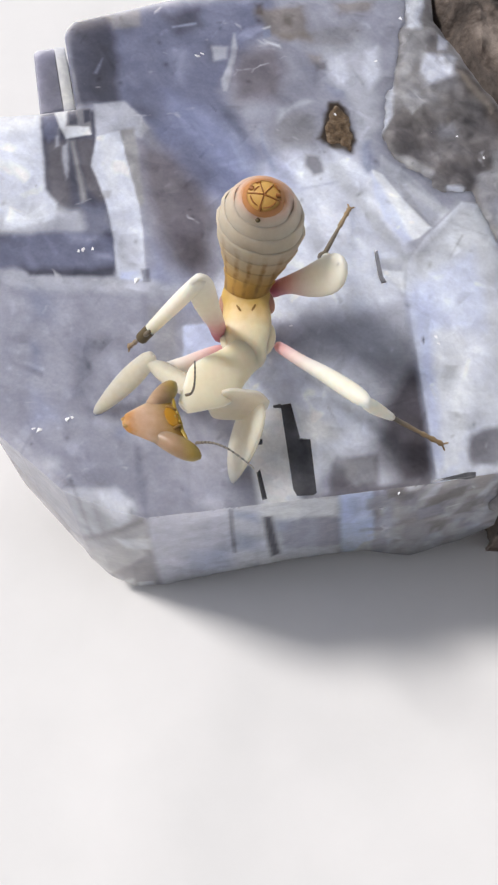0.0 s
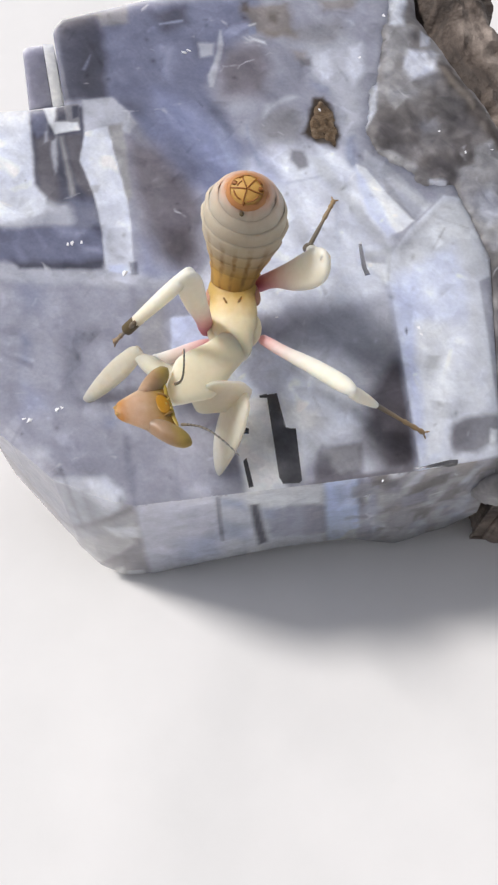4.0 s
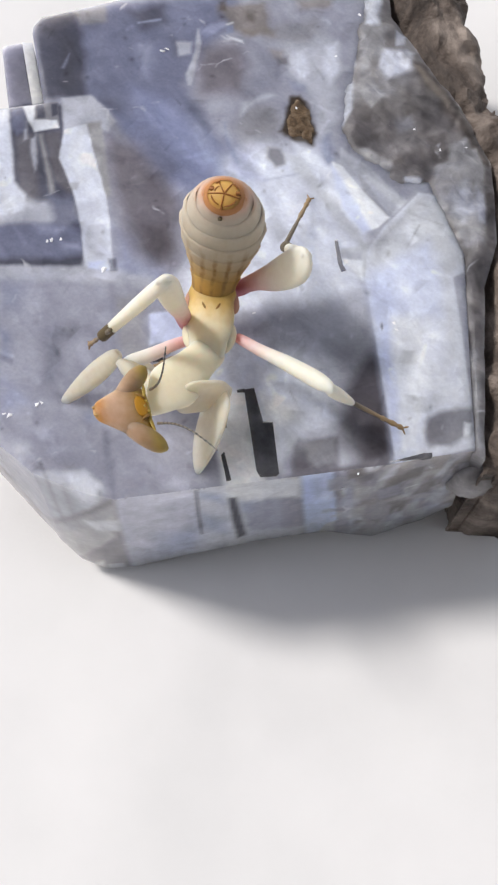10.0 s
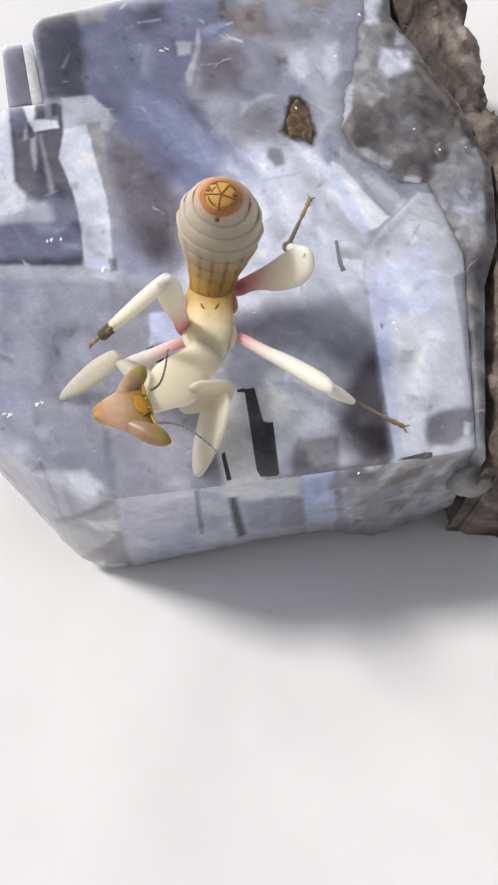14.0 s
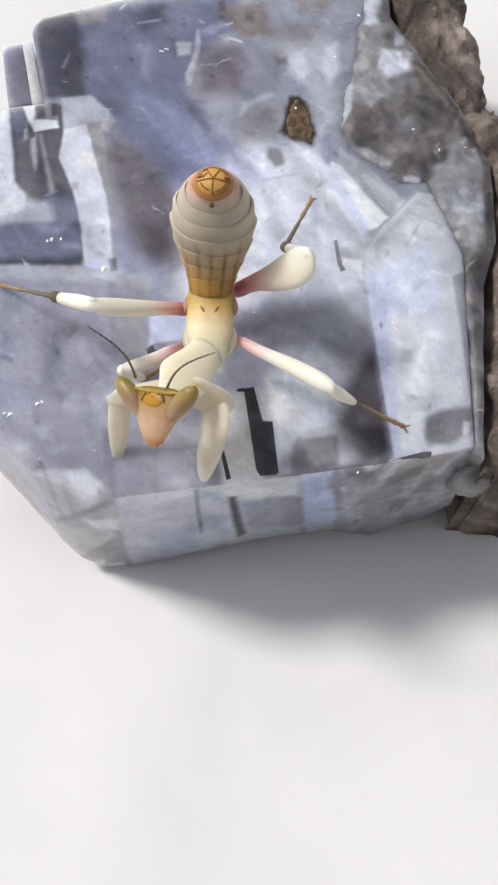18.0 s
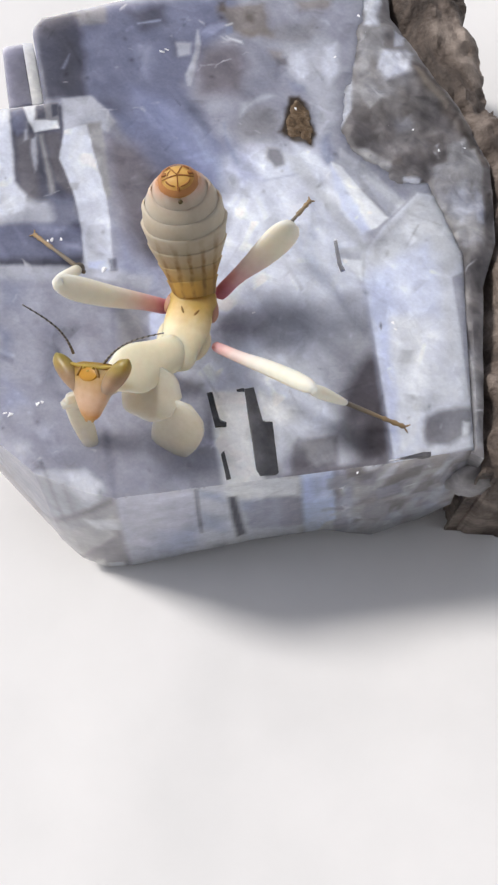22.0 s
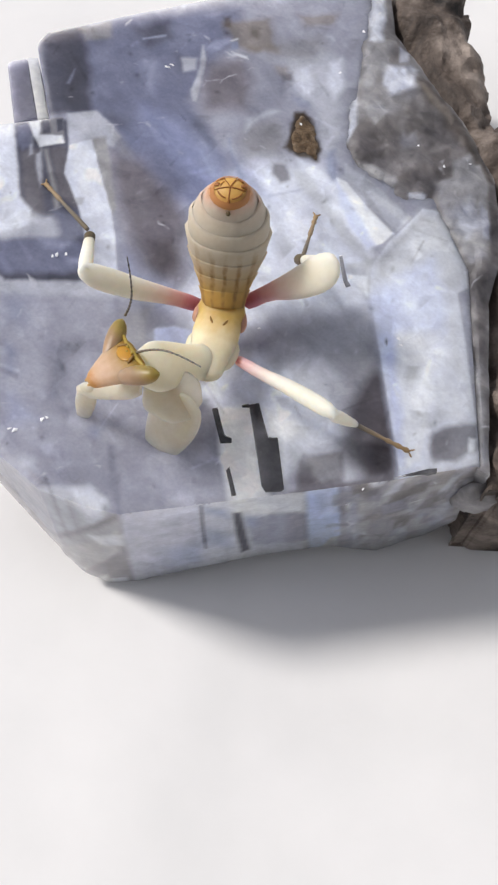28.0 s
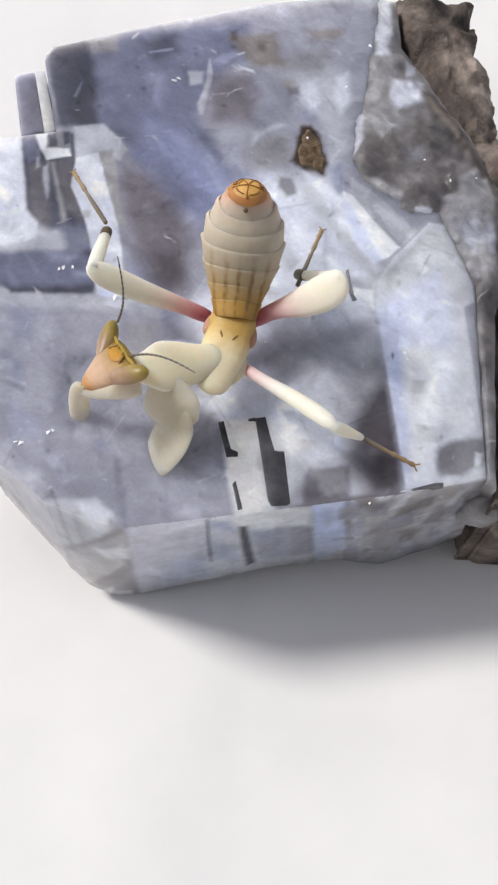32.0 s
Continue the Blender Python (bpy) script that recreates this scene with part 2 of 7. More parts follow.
FOOT = skin("olive_brown_cuticle", [(-0.2, (0.34, 0.22, 0.10)), (1.8, (0.30, 0.22, 0.13)), (3.0, (0.17, 0.145, 0.11)), (5.0, (0.14, 0.11, 0.07))], sss=0.05)
ANKLE = skin("dark_ankle_cuticle", [(-1, (0.06, 0.042, 0.016)), (6, (0.10, 0.07, 0.025))], sss=0.0)
FACE = skin("rosy_tan_face", [(-0.6, (0.28, 0.17, 0.02)), (0.1, (0.34, 0.20, 0.03)), (0.45, (0.46, 0.27, 0.07)), (0.8, (0.47, 0.30, 0.155)), (1.5, (0.57, 0.40, 0.28)), (1.95, (0.54, 0.36, 0.23)), (2.3, (0.46, 0.23, 0.07))], noise_amount=0.25)
EYE = skin("olive_tan_eye", [(-0.75, (0.20, 0.165, 0.025)), (-0.15, (0.32, 0.24, 0.07)), (0.3, (0.31, 0.21, 0.115)), (0.8, (0.38, 0.255, 0.165)), (1.4, (0.47, 0.31, 0.20))], rough=0.4, noise_amount=0.3)
OCELLI = skin("orange_brow", [(-1, (0.44, 0.20, 0.01)), (1, (0.56, 0.25, 0.01))], rough=0.4, sss=0.3)
VERTEX = skin("olive_gold_crest", [(-1, (0.30, 0.20, 0.02)), (1, (0.50, 0.33, 0.05))], rough=0.45, sss=0.3)
HIP = skin("wine_brown_hip", [(-1, (0.42, 0.20, 0.14)), (3, (0.52, 0.30, 0.20))])
PUPIL = skin("dark_pupil", [(-1, (0.02, 0.018, 0.012)), (1, (0.03, 0.022, 0.015))], sss=0.0, rough=0.2)
FEELER = skin("feeler_cuticle", [(-0.2, (0.20, 0.165, 0.12)), (5, (0.19, 0.175, 0.16))], sss=0.0)
FEELER_DARK = skin("dark_feeler_cuticle", [(-0.2, (0.045, 0.040, 0.035)), (5, (0.06, 0.055, 0.05))], sss=0.0)
TAIL = skin("rust_tail_cuticle", [(-2, (0.60, 0.30, 0.06)), (2, (0.68, 0.39, 0.10))], sss=0.3, noise_amount=0.25)
TAILMARK = skin("dark_rust_mark", [(-1, (0.26, 0.085, 0.015)), (9, (0.34, 0.12, 0.02))], sss=0.1)
TAILRING = skin("rust_ring_cuticle", [(-1, (0.44, 0.18, 0.05)), (9, (0.52, 0.22, 0.07))], sss=0.3)
STRIPE = skin("brown_stripe", [(-1, (0.26, 0.14, 0.03)), (9, (0.32, 0.18, 0.05))], sss=0.05)
BELLY = skin("banded_cream_cuticle", [(-0.25, (0.40, 0.21, 0.03)), (1.1, (0.48, 0.29, 0.07)), (2.0, (0.47, 0.35, 0.19)), (3.2, (0.50, 0.43, 0.32)), (5.1, (0.56, 0.49, 0.385)), (5.9, (0.58, 0.48, 0.38)), (6.4, (0.64, 0.43, 0.33)), (6.8, (0.55, 0.27, 0.14))], sss=0.7, noise_amount=0.2)


def add_lines(m):
    """Brown lengthwise pigment lines on the back of the abdomen."""
    nt = m.node_tree
    b = nt.nodes["Principled BSDF"]
    base = b.inputs["Base Color"].links[0].from_socket
    vec = coords(nt)
    wob = nt.nodes.new("ShaderNodeSeparateXYZ")
    nt.links.new(vec, wob.inputs[0])

    def calc(op, a, c, d=None):
        n = nt.nodes.new("ShaderNodeMath")
        n.operation = op
        for k, v in enumerate((a, c, d)):
            if v is None:
                continue
            if isinstance(v, (int, float)):
                n.inputs[k].default_value = v
            else:
                nt.links.new(v, n.inputs[k])
        return n.outputs[0]

    spread = calc("MULTIPLY_ADD", wob.outputs[0], 0.07, 0.50)
    u = calc("DIVIDE", wob.outputs[1], spread)
    rough = noise_tex(nt, vec, 1.1, 3, 0.5)
    u = calc("ADD", u, calc("MULTIPLY_ADD", rough, 0.55, -0.275))
    off = calc("PINGPONG", u, 0.5)
    line = ramp(nt, off, [(0.07, (1, 1, 1)), (0.24, (0, 0, 0))])
    fade = nt.nodes.new("ShaderNodeMapRange")
    fade.inputs["From Min"].default_value = 3.9
    fade.inputs["From Max"].default_value = 2.2
    nt.links.new(wob.outputs[0], fade.inputs["Value"])
    spots = ramp(nt, noise_tex(nt, vec, 1.7, 2, 0.5), [(0.38, (0.25, 0.25, 0.25)), (0.58, (0.9, 0.9, 0.9))])
    w = calc("MULTIPLY", calc("MULTIPLY", line, fade.outputs[0]), spots)
    nt.links.new(mix(nt, w, base, (0.25, 0.135, 0.035)), b.inputs["Base Color"])


add_lines(BELLY)


# ---- mesh helpers ----
def mesh_of(bm, name, material, smooth=True, angle=None):
    bmesh.ops.recalc_face_normals(bm, faces=bm.faces)
    me = bpy.data.meshes.new(name)
    bm.to_mesh(me)
    bm.free()
    me.materials.append(material)
    me.polygons.foreach_set("use_smooth", [smooth] * len(me.polygons))
    if angle:
        me.set_sharp_from_angle(angle=radians(angle))
    return me


def part(name, bm, material, parent=None, label="", smooth=True, angle=None):
    ob = new(name, mesh_of(bm, name, material, smooth, angle))
    ob.parent = parent
    return tagged(ob, label=label)


def loft(rings, segs=20, caps=True):
    """rings: (x, half_y, half_z, off_y, off_z) in millimetres along local X."""
    bm = bmesh.new()
    loops = []
    for x, hy, hz, oy, oz in rings:
        loops.append([bm.verts.new((x * MM, (oy + hy * math.cos(a)) * MM, (oz + hz * math.sin(a)) * MM))
                      for a in (2 * math.pi * i / segs for i in range(segs))])
    for p, q in zip(loops, loops[1:]):
        for i in range(segs):
            bm.faces.new((p[i], p[(i + 1) % segs], q[(i + 1) % segs], q[i]))
    if caps:
        bm.faces.new(list(reversed(loops[0])))
        bm.faces.new(loops[-1])
    return bm


def spline(keys, n):
    """Smooth rings from a few hand-set ones."""
    keys = [np.array(k, float) for k in keys]
    out = []
    for i in range(n + 1):
        u = i / n * (len(keys) - 1)
        k = min(int(u), len(keys) - 2)
        f = u - k
        p0, p1, p2, p3 = keys[max(k - 1, 0)], keys[k], keys[k + 1], keys[min(k + 2, len(keys) - 1)]
        out.append(0.5 * (2 * p1 + (p2 - p0) * f + (2 * p0 - 5 * p1 + 4 * p2 - p3) * f * f + (3 * p1 - p0 - 3 * p2 + p3) * f ** 3))
    for o in out:
        o[1:3] = np.maximum(o[1:3], 0.01)
    return out


def blob(centre, radii, turn=(0, 0, 0), subdiv=3, rough=0.0, seed=0.0):
    bm = bmesh.new()
    bmesh.ops.create_icosphere(bm, subdivisions=subdiv, radius=1.0)
    m = Matrix.LocRotScale(Vector(centre) * MM, Euler([radians(a) for a in turn]), Vector(radii) * MM)
    for v in bm.verts:
        k = 1.0
        if rough:
            k += rough * noise.fractal(v.co * 1.7 + Vector((seed, seed * 2, 0)), 0.8, 2.0, 4)
        v.co = m @ (v.co * k)
    return bm


def aim(ax, ay, az, bx, by, bz, roll=0):
    """Pose of a limb piece at a, its local X towards b, its back to the sky (millimetres in the insect's space)."""
    a, b = Vector((ax, ay, az)), Vector((bx, by, bz))
    x = (b - a).normalized()
    y = Vector((0, -0.34, 0.94)).cross(x).normalized()
    z = x.cross(y)
    m = Matrix((x, y, z)).transposed().to_4x4() @ pose(0, 0, 0, roll)
    m.translation = a * MM
    return m


# ---- table ----
def build_table():
    bm = bmesh.new()
    n = 120
    size = 400.0
    grid = []
    for j in range(n + 1):
        for i in range(n + 1):
            u, v = 2 * i / n - 1, 2 * j / n - 1
            x, y = math.copysign(abs(u) ** 2.2, u) * size, math.copysign(abs(v) ** 2.2, v) * size
            z = 0.42 * noise.noise(Vector((x * 0.08, y * 0.15, 0.0))) + 0.05 * noise.noise(Vector((x * 0.5, y * 0.6, 2.0))) - 0.3
            grid.append(bm.verts.new((x * MM, y * MM, z * MM)))
    for j in range(n):
        for i in range(n):
            k = j * (n + 1) + i
            bm.faces.new((grid[k], grid[k + 1], grid[k + n + 2], grid[k + n + 1]))
    ob = part("ground", bm, PAPER)
    tagged(ob, label="soft matte white tabletop under the crystal", category="table", kind="structure")


build_table()


def build_wall(name, x, y, turn):
    """An unseen plain wall with thickness, added beside the table to block sky light."""
    m = wall_paint()
    bm = bmesh.new()
    bmesh.ops.create_cube(bm, size=1.0)
    bmesh.ops.transform(bm, matrix=pose(x, y, 0.55, 0, 0, turn) @ Matrix.Diagonal((0.9, 0.04, 1.3, 1)), verts=bm.verts)
    tagged(part(name, bm, m, smooth=False), label="plain grey-brown wall, unseen, added to hold back sky light", category="wall", kind="structure")


@functools.cache
def wall_paint():
    m, nt, b = shader("grey_brown_paint", 0.8)
    n = noise_tex(nt, coords(nt), 0.03, 4)
    nt.links.new(ramp(nt, n, [(0.3, (0.16, 0.15, 0.145)), (0.7, (0.19, 0.18, 0.17))]), b.inputs["Base Color"])
    return m


# out of view; darkens the sky light from the south
build_wall("wall_south", 0.0, -0.43, 0)

# ---- crystal specimen ----
CRYSTAL = tagged(new("fluorite_crystal"), label="pale violet translucent fluorite crystal with brown rock on one side", category="crystal")


def facet(name, material, points, depth, bevel=0.12, label="", parent=None):
    """A slab of crystal: its upper face through the points, its sides straight down to the given height."""
    bm = bmesh.new()
    top = [bm.verts.new((x * MM, y * MM, z * MM)) for x, y, z in points]
    low = [bm.verts.new((x * MM, y * MM, depth * MM)) for x, y, z in points]
    n = len(top)
    bm.faces.new(top)
    bm.faces.new(list(reversed(low)))
    for i in range(n):
        bm.faces.new((low[i], low[(i + 1) % n], top[(i + 1) % n], top[i]))
    if bevel:
        tops = set(top)
        bmesh.ops.bevel(bm, geom=[e for e in bm.edges if e.verts[0] in tops and e.verts[1] in tops],
                        offset=bevel * MM, segments=2, profile=0.6, affect="EDGES", clamp_overlap=True)
    ob = part(name, bm, material, parent or CRYSTAL, label, smooth=True, angle=25)
    return ob


def side_of(x, y, poly):
    """Signed distance of a place to a polygon's rim, positive inside."""
    best, inside = 1e9, False
    for (x0, y0), (x1, y1) in zip(poly, poly[1:] + poly[:1]):
        dx, dy = x1 - x0, y1 - y0
        u = max(0.0, min(1.0, ((x - x0) * dx + (y - y0) * dy) / (dx * dx + dy * dy + 1e-9)))
        best = min(best, math.hypot(x - x0 - u * dx, y - y0 - u * dy))
        if (y0 > y) != (y1 > y) and x < x0 + (y - y0) * dx / (dy if dy else 1e-9):
            inside = not inside
    return best if inside else -best


def sheet(name, material, rim, z, amp=0.2, feather=0.8, step=0.35, ragged=0.5, freq=0.5, skirt=None, tilt=(0, 0), label="", drop=0.0, width=1.2, shard=0.0):
    """An uneven sheet inside a rim (millimetres): a cloud plane, or with a skirt a broken crust."""
    xs, ys = [p[0] for p in rim], [p[1] for p in rim]
    cx, cy = sum(xs) / len(xs), sum(ys) / len(ys)

    def reach_in(px, py):
        return side_of(px, py, rim) + ragged * (noise.noise(Vector((px * 0.7, py * 0.7, z))) + 0.5 * noise.noise(Vector((px * 1.9, py * 1.9, z))))

    bm = bmesh.new()
    layer = bm.verts.layers.float.new("veil")
    shade = bm.verts.layers.float.new("tone")
    nx, ny = int((max(xs) - min(xs)) / step) + 3, int((max(ys) - min(ys)) / step) + 3
    grid = {}
    for j in range(ny):
        for i in range(nx):
            x, y = min(xs) + (i - 1) * step, min(ys) + (j - 1) * step
            d = reach_in(x, y)
            if d < -0.75 * step:
                continue
            if d < 0:
                gx, gy = (reach_in(x + 0.02, y) - d) / 0.02, (reach_in(x, y + 0.02) - d) / 0.02
                k = -d / max(gx * gx + gy * gy, 0.3)
                x, y, d = x + gx * k, y + gy * k, 0.0
            h = noise.fractal(Vector((x * freq, y * freq, z * 1.7)), 0.9, 2.1, 4)
            cell = 0.0
            if shard:
                # broken facets: each cell a plane with a tilt of its own
                far, cells = noise.voronoi(Vector((x / shard, y / shard * 0.8, z * 3.1)))
                h, total = 0.5 * h, 0.0
                plane = 0.0
                for far_k, near in zip(far, cells):
                    w = math.exp(-(far_k - far[0]) * 1.5 * shard / step)
                    tilt_by = noise.noise_vector(near * 7.3)
                    plane += w * (1.1 * noise.noise(near * 5.1) + 0.9 * (tilt_by.x * (x / shard - near.x) + tilt_by.y * (y / shard * 0.8 - near.y)))
                    cell += w * noise.noise(near * 9.7)
                    total += w
                h, cell = h + plane / total, cell / total
            h = amp * h - drop * max(0.0, 1 - d / width) ** 2
            v = bm.verts.new((x * MM, y * MM, (z + h + tilt[0] * (x - cx) + tilt[1] * (y - cy)) * MM))
            v[shade] = cell
            v[layer] = min(1.0, d / feather) if feather else 1.0
            grid[i, j] = v
    for (i, j), v in grid.items():
        q = (v, grid.get((i + 1, j)), grid.get((i + 1, j + 1)), grid.get((i, j + 1)))
        if all(q):
            bm.faces.new(q)
    if skirt is not None:
        rimmed = [e for e in bm.edges if len(e.link_faces) == 1]
        made = bmesh.ops.extrude_edge_only(bm, edges=rimmed)
        for v in made["geom"]:
            if isinstance(v, bmesh.types.BMVert):
                v.co.z = skirt * MM
        bmesh.ops.triangle_fill(bm, edges=[e for e in bm.edges if len(e.link_faces) == 1], use_beauty=False)
    return part(name, bm, material, CRYSTAL, label, angle=(32 if shard else 65) if skirt is not None else None)


ZONES = {"body": [], "crust": [], "lower": []}
LEVELS = {"body": [], "crust": [], "lower": []}
HUES = {"slate": (0.106, 0.111, 0.149), "deep_slate": (0.074, 0.074, 0.093), "lilac_blue": (0.209, 0.226, 0.321), "pale_blue": (0.398, 0.433, 0.581),
        "beam": (0.325, 0.366, 0.548), "light_beam": (0.453, 0.502, 0.665), "brown_grey": (0.207, 0.193, 0.222), "brown_dark": (0.095, 0.085, 0.095),
        "dark": (0.104, 0.095, 0.109), "smoke": (0.181, 0.174, 0.195), "grey": (0.308, 0.312, 0.339), "lilac": (0.412, 0.426, 0.502),
        "lilac_dim": (0.298, 0.31, 0.378), "cloud": (0.552, 0.577, 0.646), "silver": (0.642, 0.675, 0.721), "pale": (0.788, 0.834, 0.924),
        "ice": (0.702, 0.772, 0.97), "white": (0.882, 0.924, 0.97), "chalk": (0.946, 0.968, 0.97), "tan": (0.274, 0.239, 0.203),
        "rust": (0.074, 0.054, 0.037), "warm": (0.265, 0.254, 0.252), "warm_dark": (0.154, 0.142, 0.141), "ashy": (0.385, 0.387, 0.397),
        "brown": (0.097, 0.077, 0.062), "sky": (0.563, 0.66, 0.909), "mid_blue": (0.295, 0.338, 0.468)}
SIDES = []


def side_zone(hue, rim, feather=0.3, density=1.0):
    """A zone on the front face, its rim in x and z; mass() brightens its hue against the shade."""
    SIDES.append((hue, rim, feather, density))


# growth zones whose hues also hold painted light and shade
def growth_light_zone(where, hue, rim, feather=0.5, ragged=0.25, density=1.0):
    ZONES[where].append((hue, rim, feather, ragged, density))


def level(where, rim, rise):
    LEVELS[where].append((rim, rise))


def rim_distance(x, y, poly):
    """Signed distance to a polygon's rim, positive inside, with the nearest place on it, for many places at once."""
    best, inside = np.full(len(x), 1e9), np.zeros(len(x), bool)
    nx, ny = x.copy(), y.copy()
    for (x0, y0), (x1, y1) in zip(poly, poly[1:] + poly[:1]):
        dx, dy = x1 - x0, y1 - y0
        u = np.clip(((x - x0) * dx + (y - y0) * dy) / (dx * dx + dy * dy + 1e-9), 0, 1)
        qx, qy = x0 + u * dx, y0 + u * dy
        d = np.hypot(x - qx, y - qy)
        closer = d < best
        best = np.where(closer, d, best)
        nx, ny = np.where(closer, qx, nx), np.where(closer, qy, ny)
        if dy:
            inside ^= ((y0 > y) != (y1 > y)) & (x < x0 + (y - y0) * dx / dy)
    return np.where(inside, best, -best), nx, ny


def wobble(x, y, k):
    return np.array([noise.noise(Vector((a * 0.8, c * 0.8, k))) + 0.6 * noise.noise(Vector((a * 2.3, c * 2.3, k))) for a, c in zip(x, y)])


def mass(name, material, rim, z, step, base, zones, levels, floor, amp=0.03, freq=0.3, shard=0.0, tilt=(0, 0), drop=0.0, width=1.0, patches=0, sides=(), label=""):
    """A crystal mass under a gridded upper face: zones (hue, rim, feather, ragged, density) colour it,
    levels (rim, height) step it, floor (x, height, flare) gives its lower edge."""
    xs, ys = [p[0] for p in rim], [p[1] for p in rim]
    cx, cy = sum(xs) / len(xs), sum(ys) / len(ys)

    def heights(x, y, d):
        h = np.array([amp * noise.fractal(Vector((a * freq, c * freq, z * 1.7)), 0.9, 2.1, 4) for a, c in zip(x, y)])
        shade = np.ones(len(x))
        for i in range(len(x) if shard else 0):
            far, cells = noise.voronoi(Vector((x[i] / shard, y[i] / shard * 0.8, z * 3.1)))
            total = plane = tone = 0.0
            for far_k, near in zip(far, cells):
                w = math.exp(-(far_k - far[0]) * 0.9 * shard / step)
                t = noise.noise_vector(near * 7.3)
                plane += w * (1.1 * noise.noise(near * 5.1) + 1.2 * (t.x * (x[i] / shard - near.x) + t.y * (y[i] / shard * 0.8 - near.y)))
                tone += w * noise.noise(near * 9.7)
                total += w
            h[i] += amp * plane / total
            shade[i] = 1.0 + 0.4 * tone / total
        h += z + tilt[0] * (x - cx) + tilt[1] * (y - cy) - drop * np.maximum(0, 1 - d / width) ** 2
        for edge, rise in levels:
            h += rise * np.clip(0.5 + rim_distance(x, y, edge)[0] / (5 * step), 0, 1)
        return h, shade

    def paint(x, y, shade):
        hue = np.array(HUES[base]) * shade[:, None]
        for k, (colour, edge, feather, ragged, density) in enumerate(zones):
            ex, ey = [p[0] for p in edge], [p[1] for p in edge]
            near = np.nonzero((x > min(ex) - 1) & (x < max(ex) + 1) & (y > min(ey) - 1) & (y < max(ey) + 1))[0]
            if not len(near):
                continue
            s = rim_distance(x[near], y[near], edge)[0]
            if ragged:
                s += ragged * wobble(x[near], y[near], k)
            w = density * np.clip(0.5 + s / feather, 0, 1)
            w = (w * w * (3 - 2 * w))[:, None]
            tint = np.array(HUES[colour]) * (1 + 0.5 * (shade[near, None] - 1))
            hue[near] = hue[near] * (1 - w) + tint * w
        # cleavage patches: sharp along one edge, fading away from it
        rnd = random.Random(11)
        for k in range(patches):
            px, py = rnd.uniform(min(xs), max(xs)), rnd.uniform(min(ys), max(ys))
            turn = radians(rnd.choice((-8, 82, 172, 262, -45, 135, 40)) + rnd.uniform(-8, 8))
            a, c = rnd.uniform(0.2, 1.6), rnd.uniform(0.06, 0.9)
            gain = rnd.choice((-0.3, -0.16, 0.15, 0.24, 0.34)) * rnd.uniform(0.4, 1.0)
            near = np.nonzero((np.abs(x - px) < 3) & (np.abs(y - py) < 3))[0]
            if not len(near):
                continue
            u = (x[near] - px) * math.cos(turn) + (y[near] - py) * math.sin(turn)
            v = (y[near] - py) * math.cos(turn) - (x[near] - px) * math.sin(turn)
            w = np.clip((u + a) / 0.12, 0, 1) * np.clip((a - u) / (2 * a), 0, 1) * np.clip((c - np.abs(v + 0.3 * u)) / (0.7 * c), 0, 1)
            hue[near] *= (1 + gain * w)[:, None]
        # small flecks and scratches
        for k in range(patches // 4):
            px, py = rnd.uniform(min(xs), max(xs)), rnd.uniform(min(ys), max(ys))
            turn = radians(rnd.choice((-8, 82, 45, 135)) + rnd.uniform(-15, 15))
            a, c = rnd.uniform(0.10, 0.35), rnd.uniform(0.10, 0.25)
            near = np.nonzero((np.abs(x - px) < 1) & (np.abs(y - py) < 1))[0]
            if not len(near):
                continue
            u = (x[near] - px) * math.cos(turn) + (y[near] - py) * math.sin(turn)
            v = (y[near] - py) * math.cos(turn) - (x[near] - px) * math.sin(turn)
            w = np.clip((a - np.abs(u)) / a, 0, 1) * np.clip((c - np.abs(v)) / c, 0, 1)
            hue[near] *= (1 + rnd.choice((-0.4, -0.25, 0.2, 0.35)) * w)[:, None]
        return np.clip(hue, 0, 1)

    # upper face
    gx, gy = np.arange(min(xs) - step, max(xs) + 2 * step, step), np.arange(min(ys) - step, max(ys) + 2 * step, step)
    nx, ny = len(gx), len(gy)
    x, y = [a.ravel() for a in np.meshgrid(gx, gy)]
    d, qx, qy = rim_distance(x, y, rim)
    keep = d > -1.45 * step
    out = keep & (d < 0)
    x, y = np.where(out, qx, x), np.where(out, qy, y)
    d = np.maximum(d, 0)
    index = np.full(len(x), -1)
    index[keep] = np.arange(keep.sum())
    index = index.reshape(ny, nx)
    quads = np.stack([index[:-1, :-1], index[:-1, 1:], index[1:, 1:], index[1:, :-1]], -1).reshape(-1, 4)
    quads = quads[(quads >= 0).all(1)].tolist()
    x, y, d = x[keep], y[keep], d[keep]
    h, shade = heights(x, y, d)
    places, hue = np.stack([x, y, h], 1), paint(x, y, shade)
    # sides: columns along the rim, from the upper face down to the flared lower edge
    rx, ry = [], []
    for (x0, y0), (x1, y1) in zip(rim, rim[1:] + rim[:1]):
        n = max(1, int(math.hypot(x1 - x0, y1 - y0) / (1.5 * step)))
        rx += [x0 + (x1 - x0) * i / n for i in range(n)]
        ry += [y0 + (y1 - y0) * i / n for i in range(n)]
    rx, ry = np.array(rx), np.array(ry)
    n = len(rx)
    top, shade = heights(rx, ry, np.zeros(n))
    tint = paint(rx, ry, shade)
    keys = [p[0] for p in floor]
    low = np.interp(rx, keys, [p[1] for p in floor])
    flare = np.where(ry < cy, np.interp(rx, keys, [p[2] if len(p) > 2 else 0.0 for p in floor]), 0.0)
    rows = 40 if sides else 6
    first = len(places)
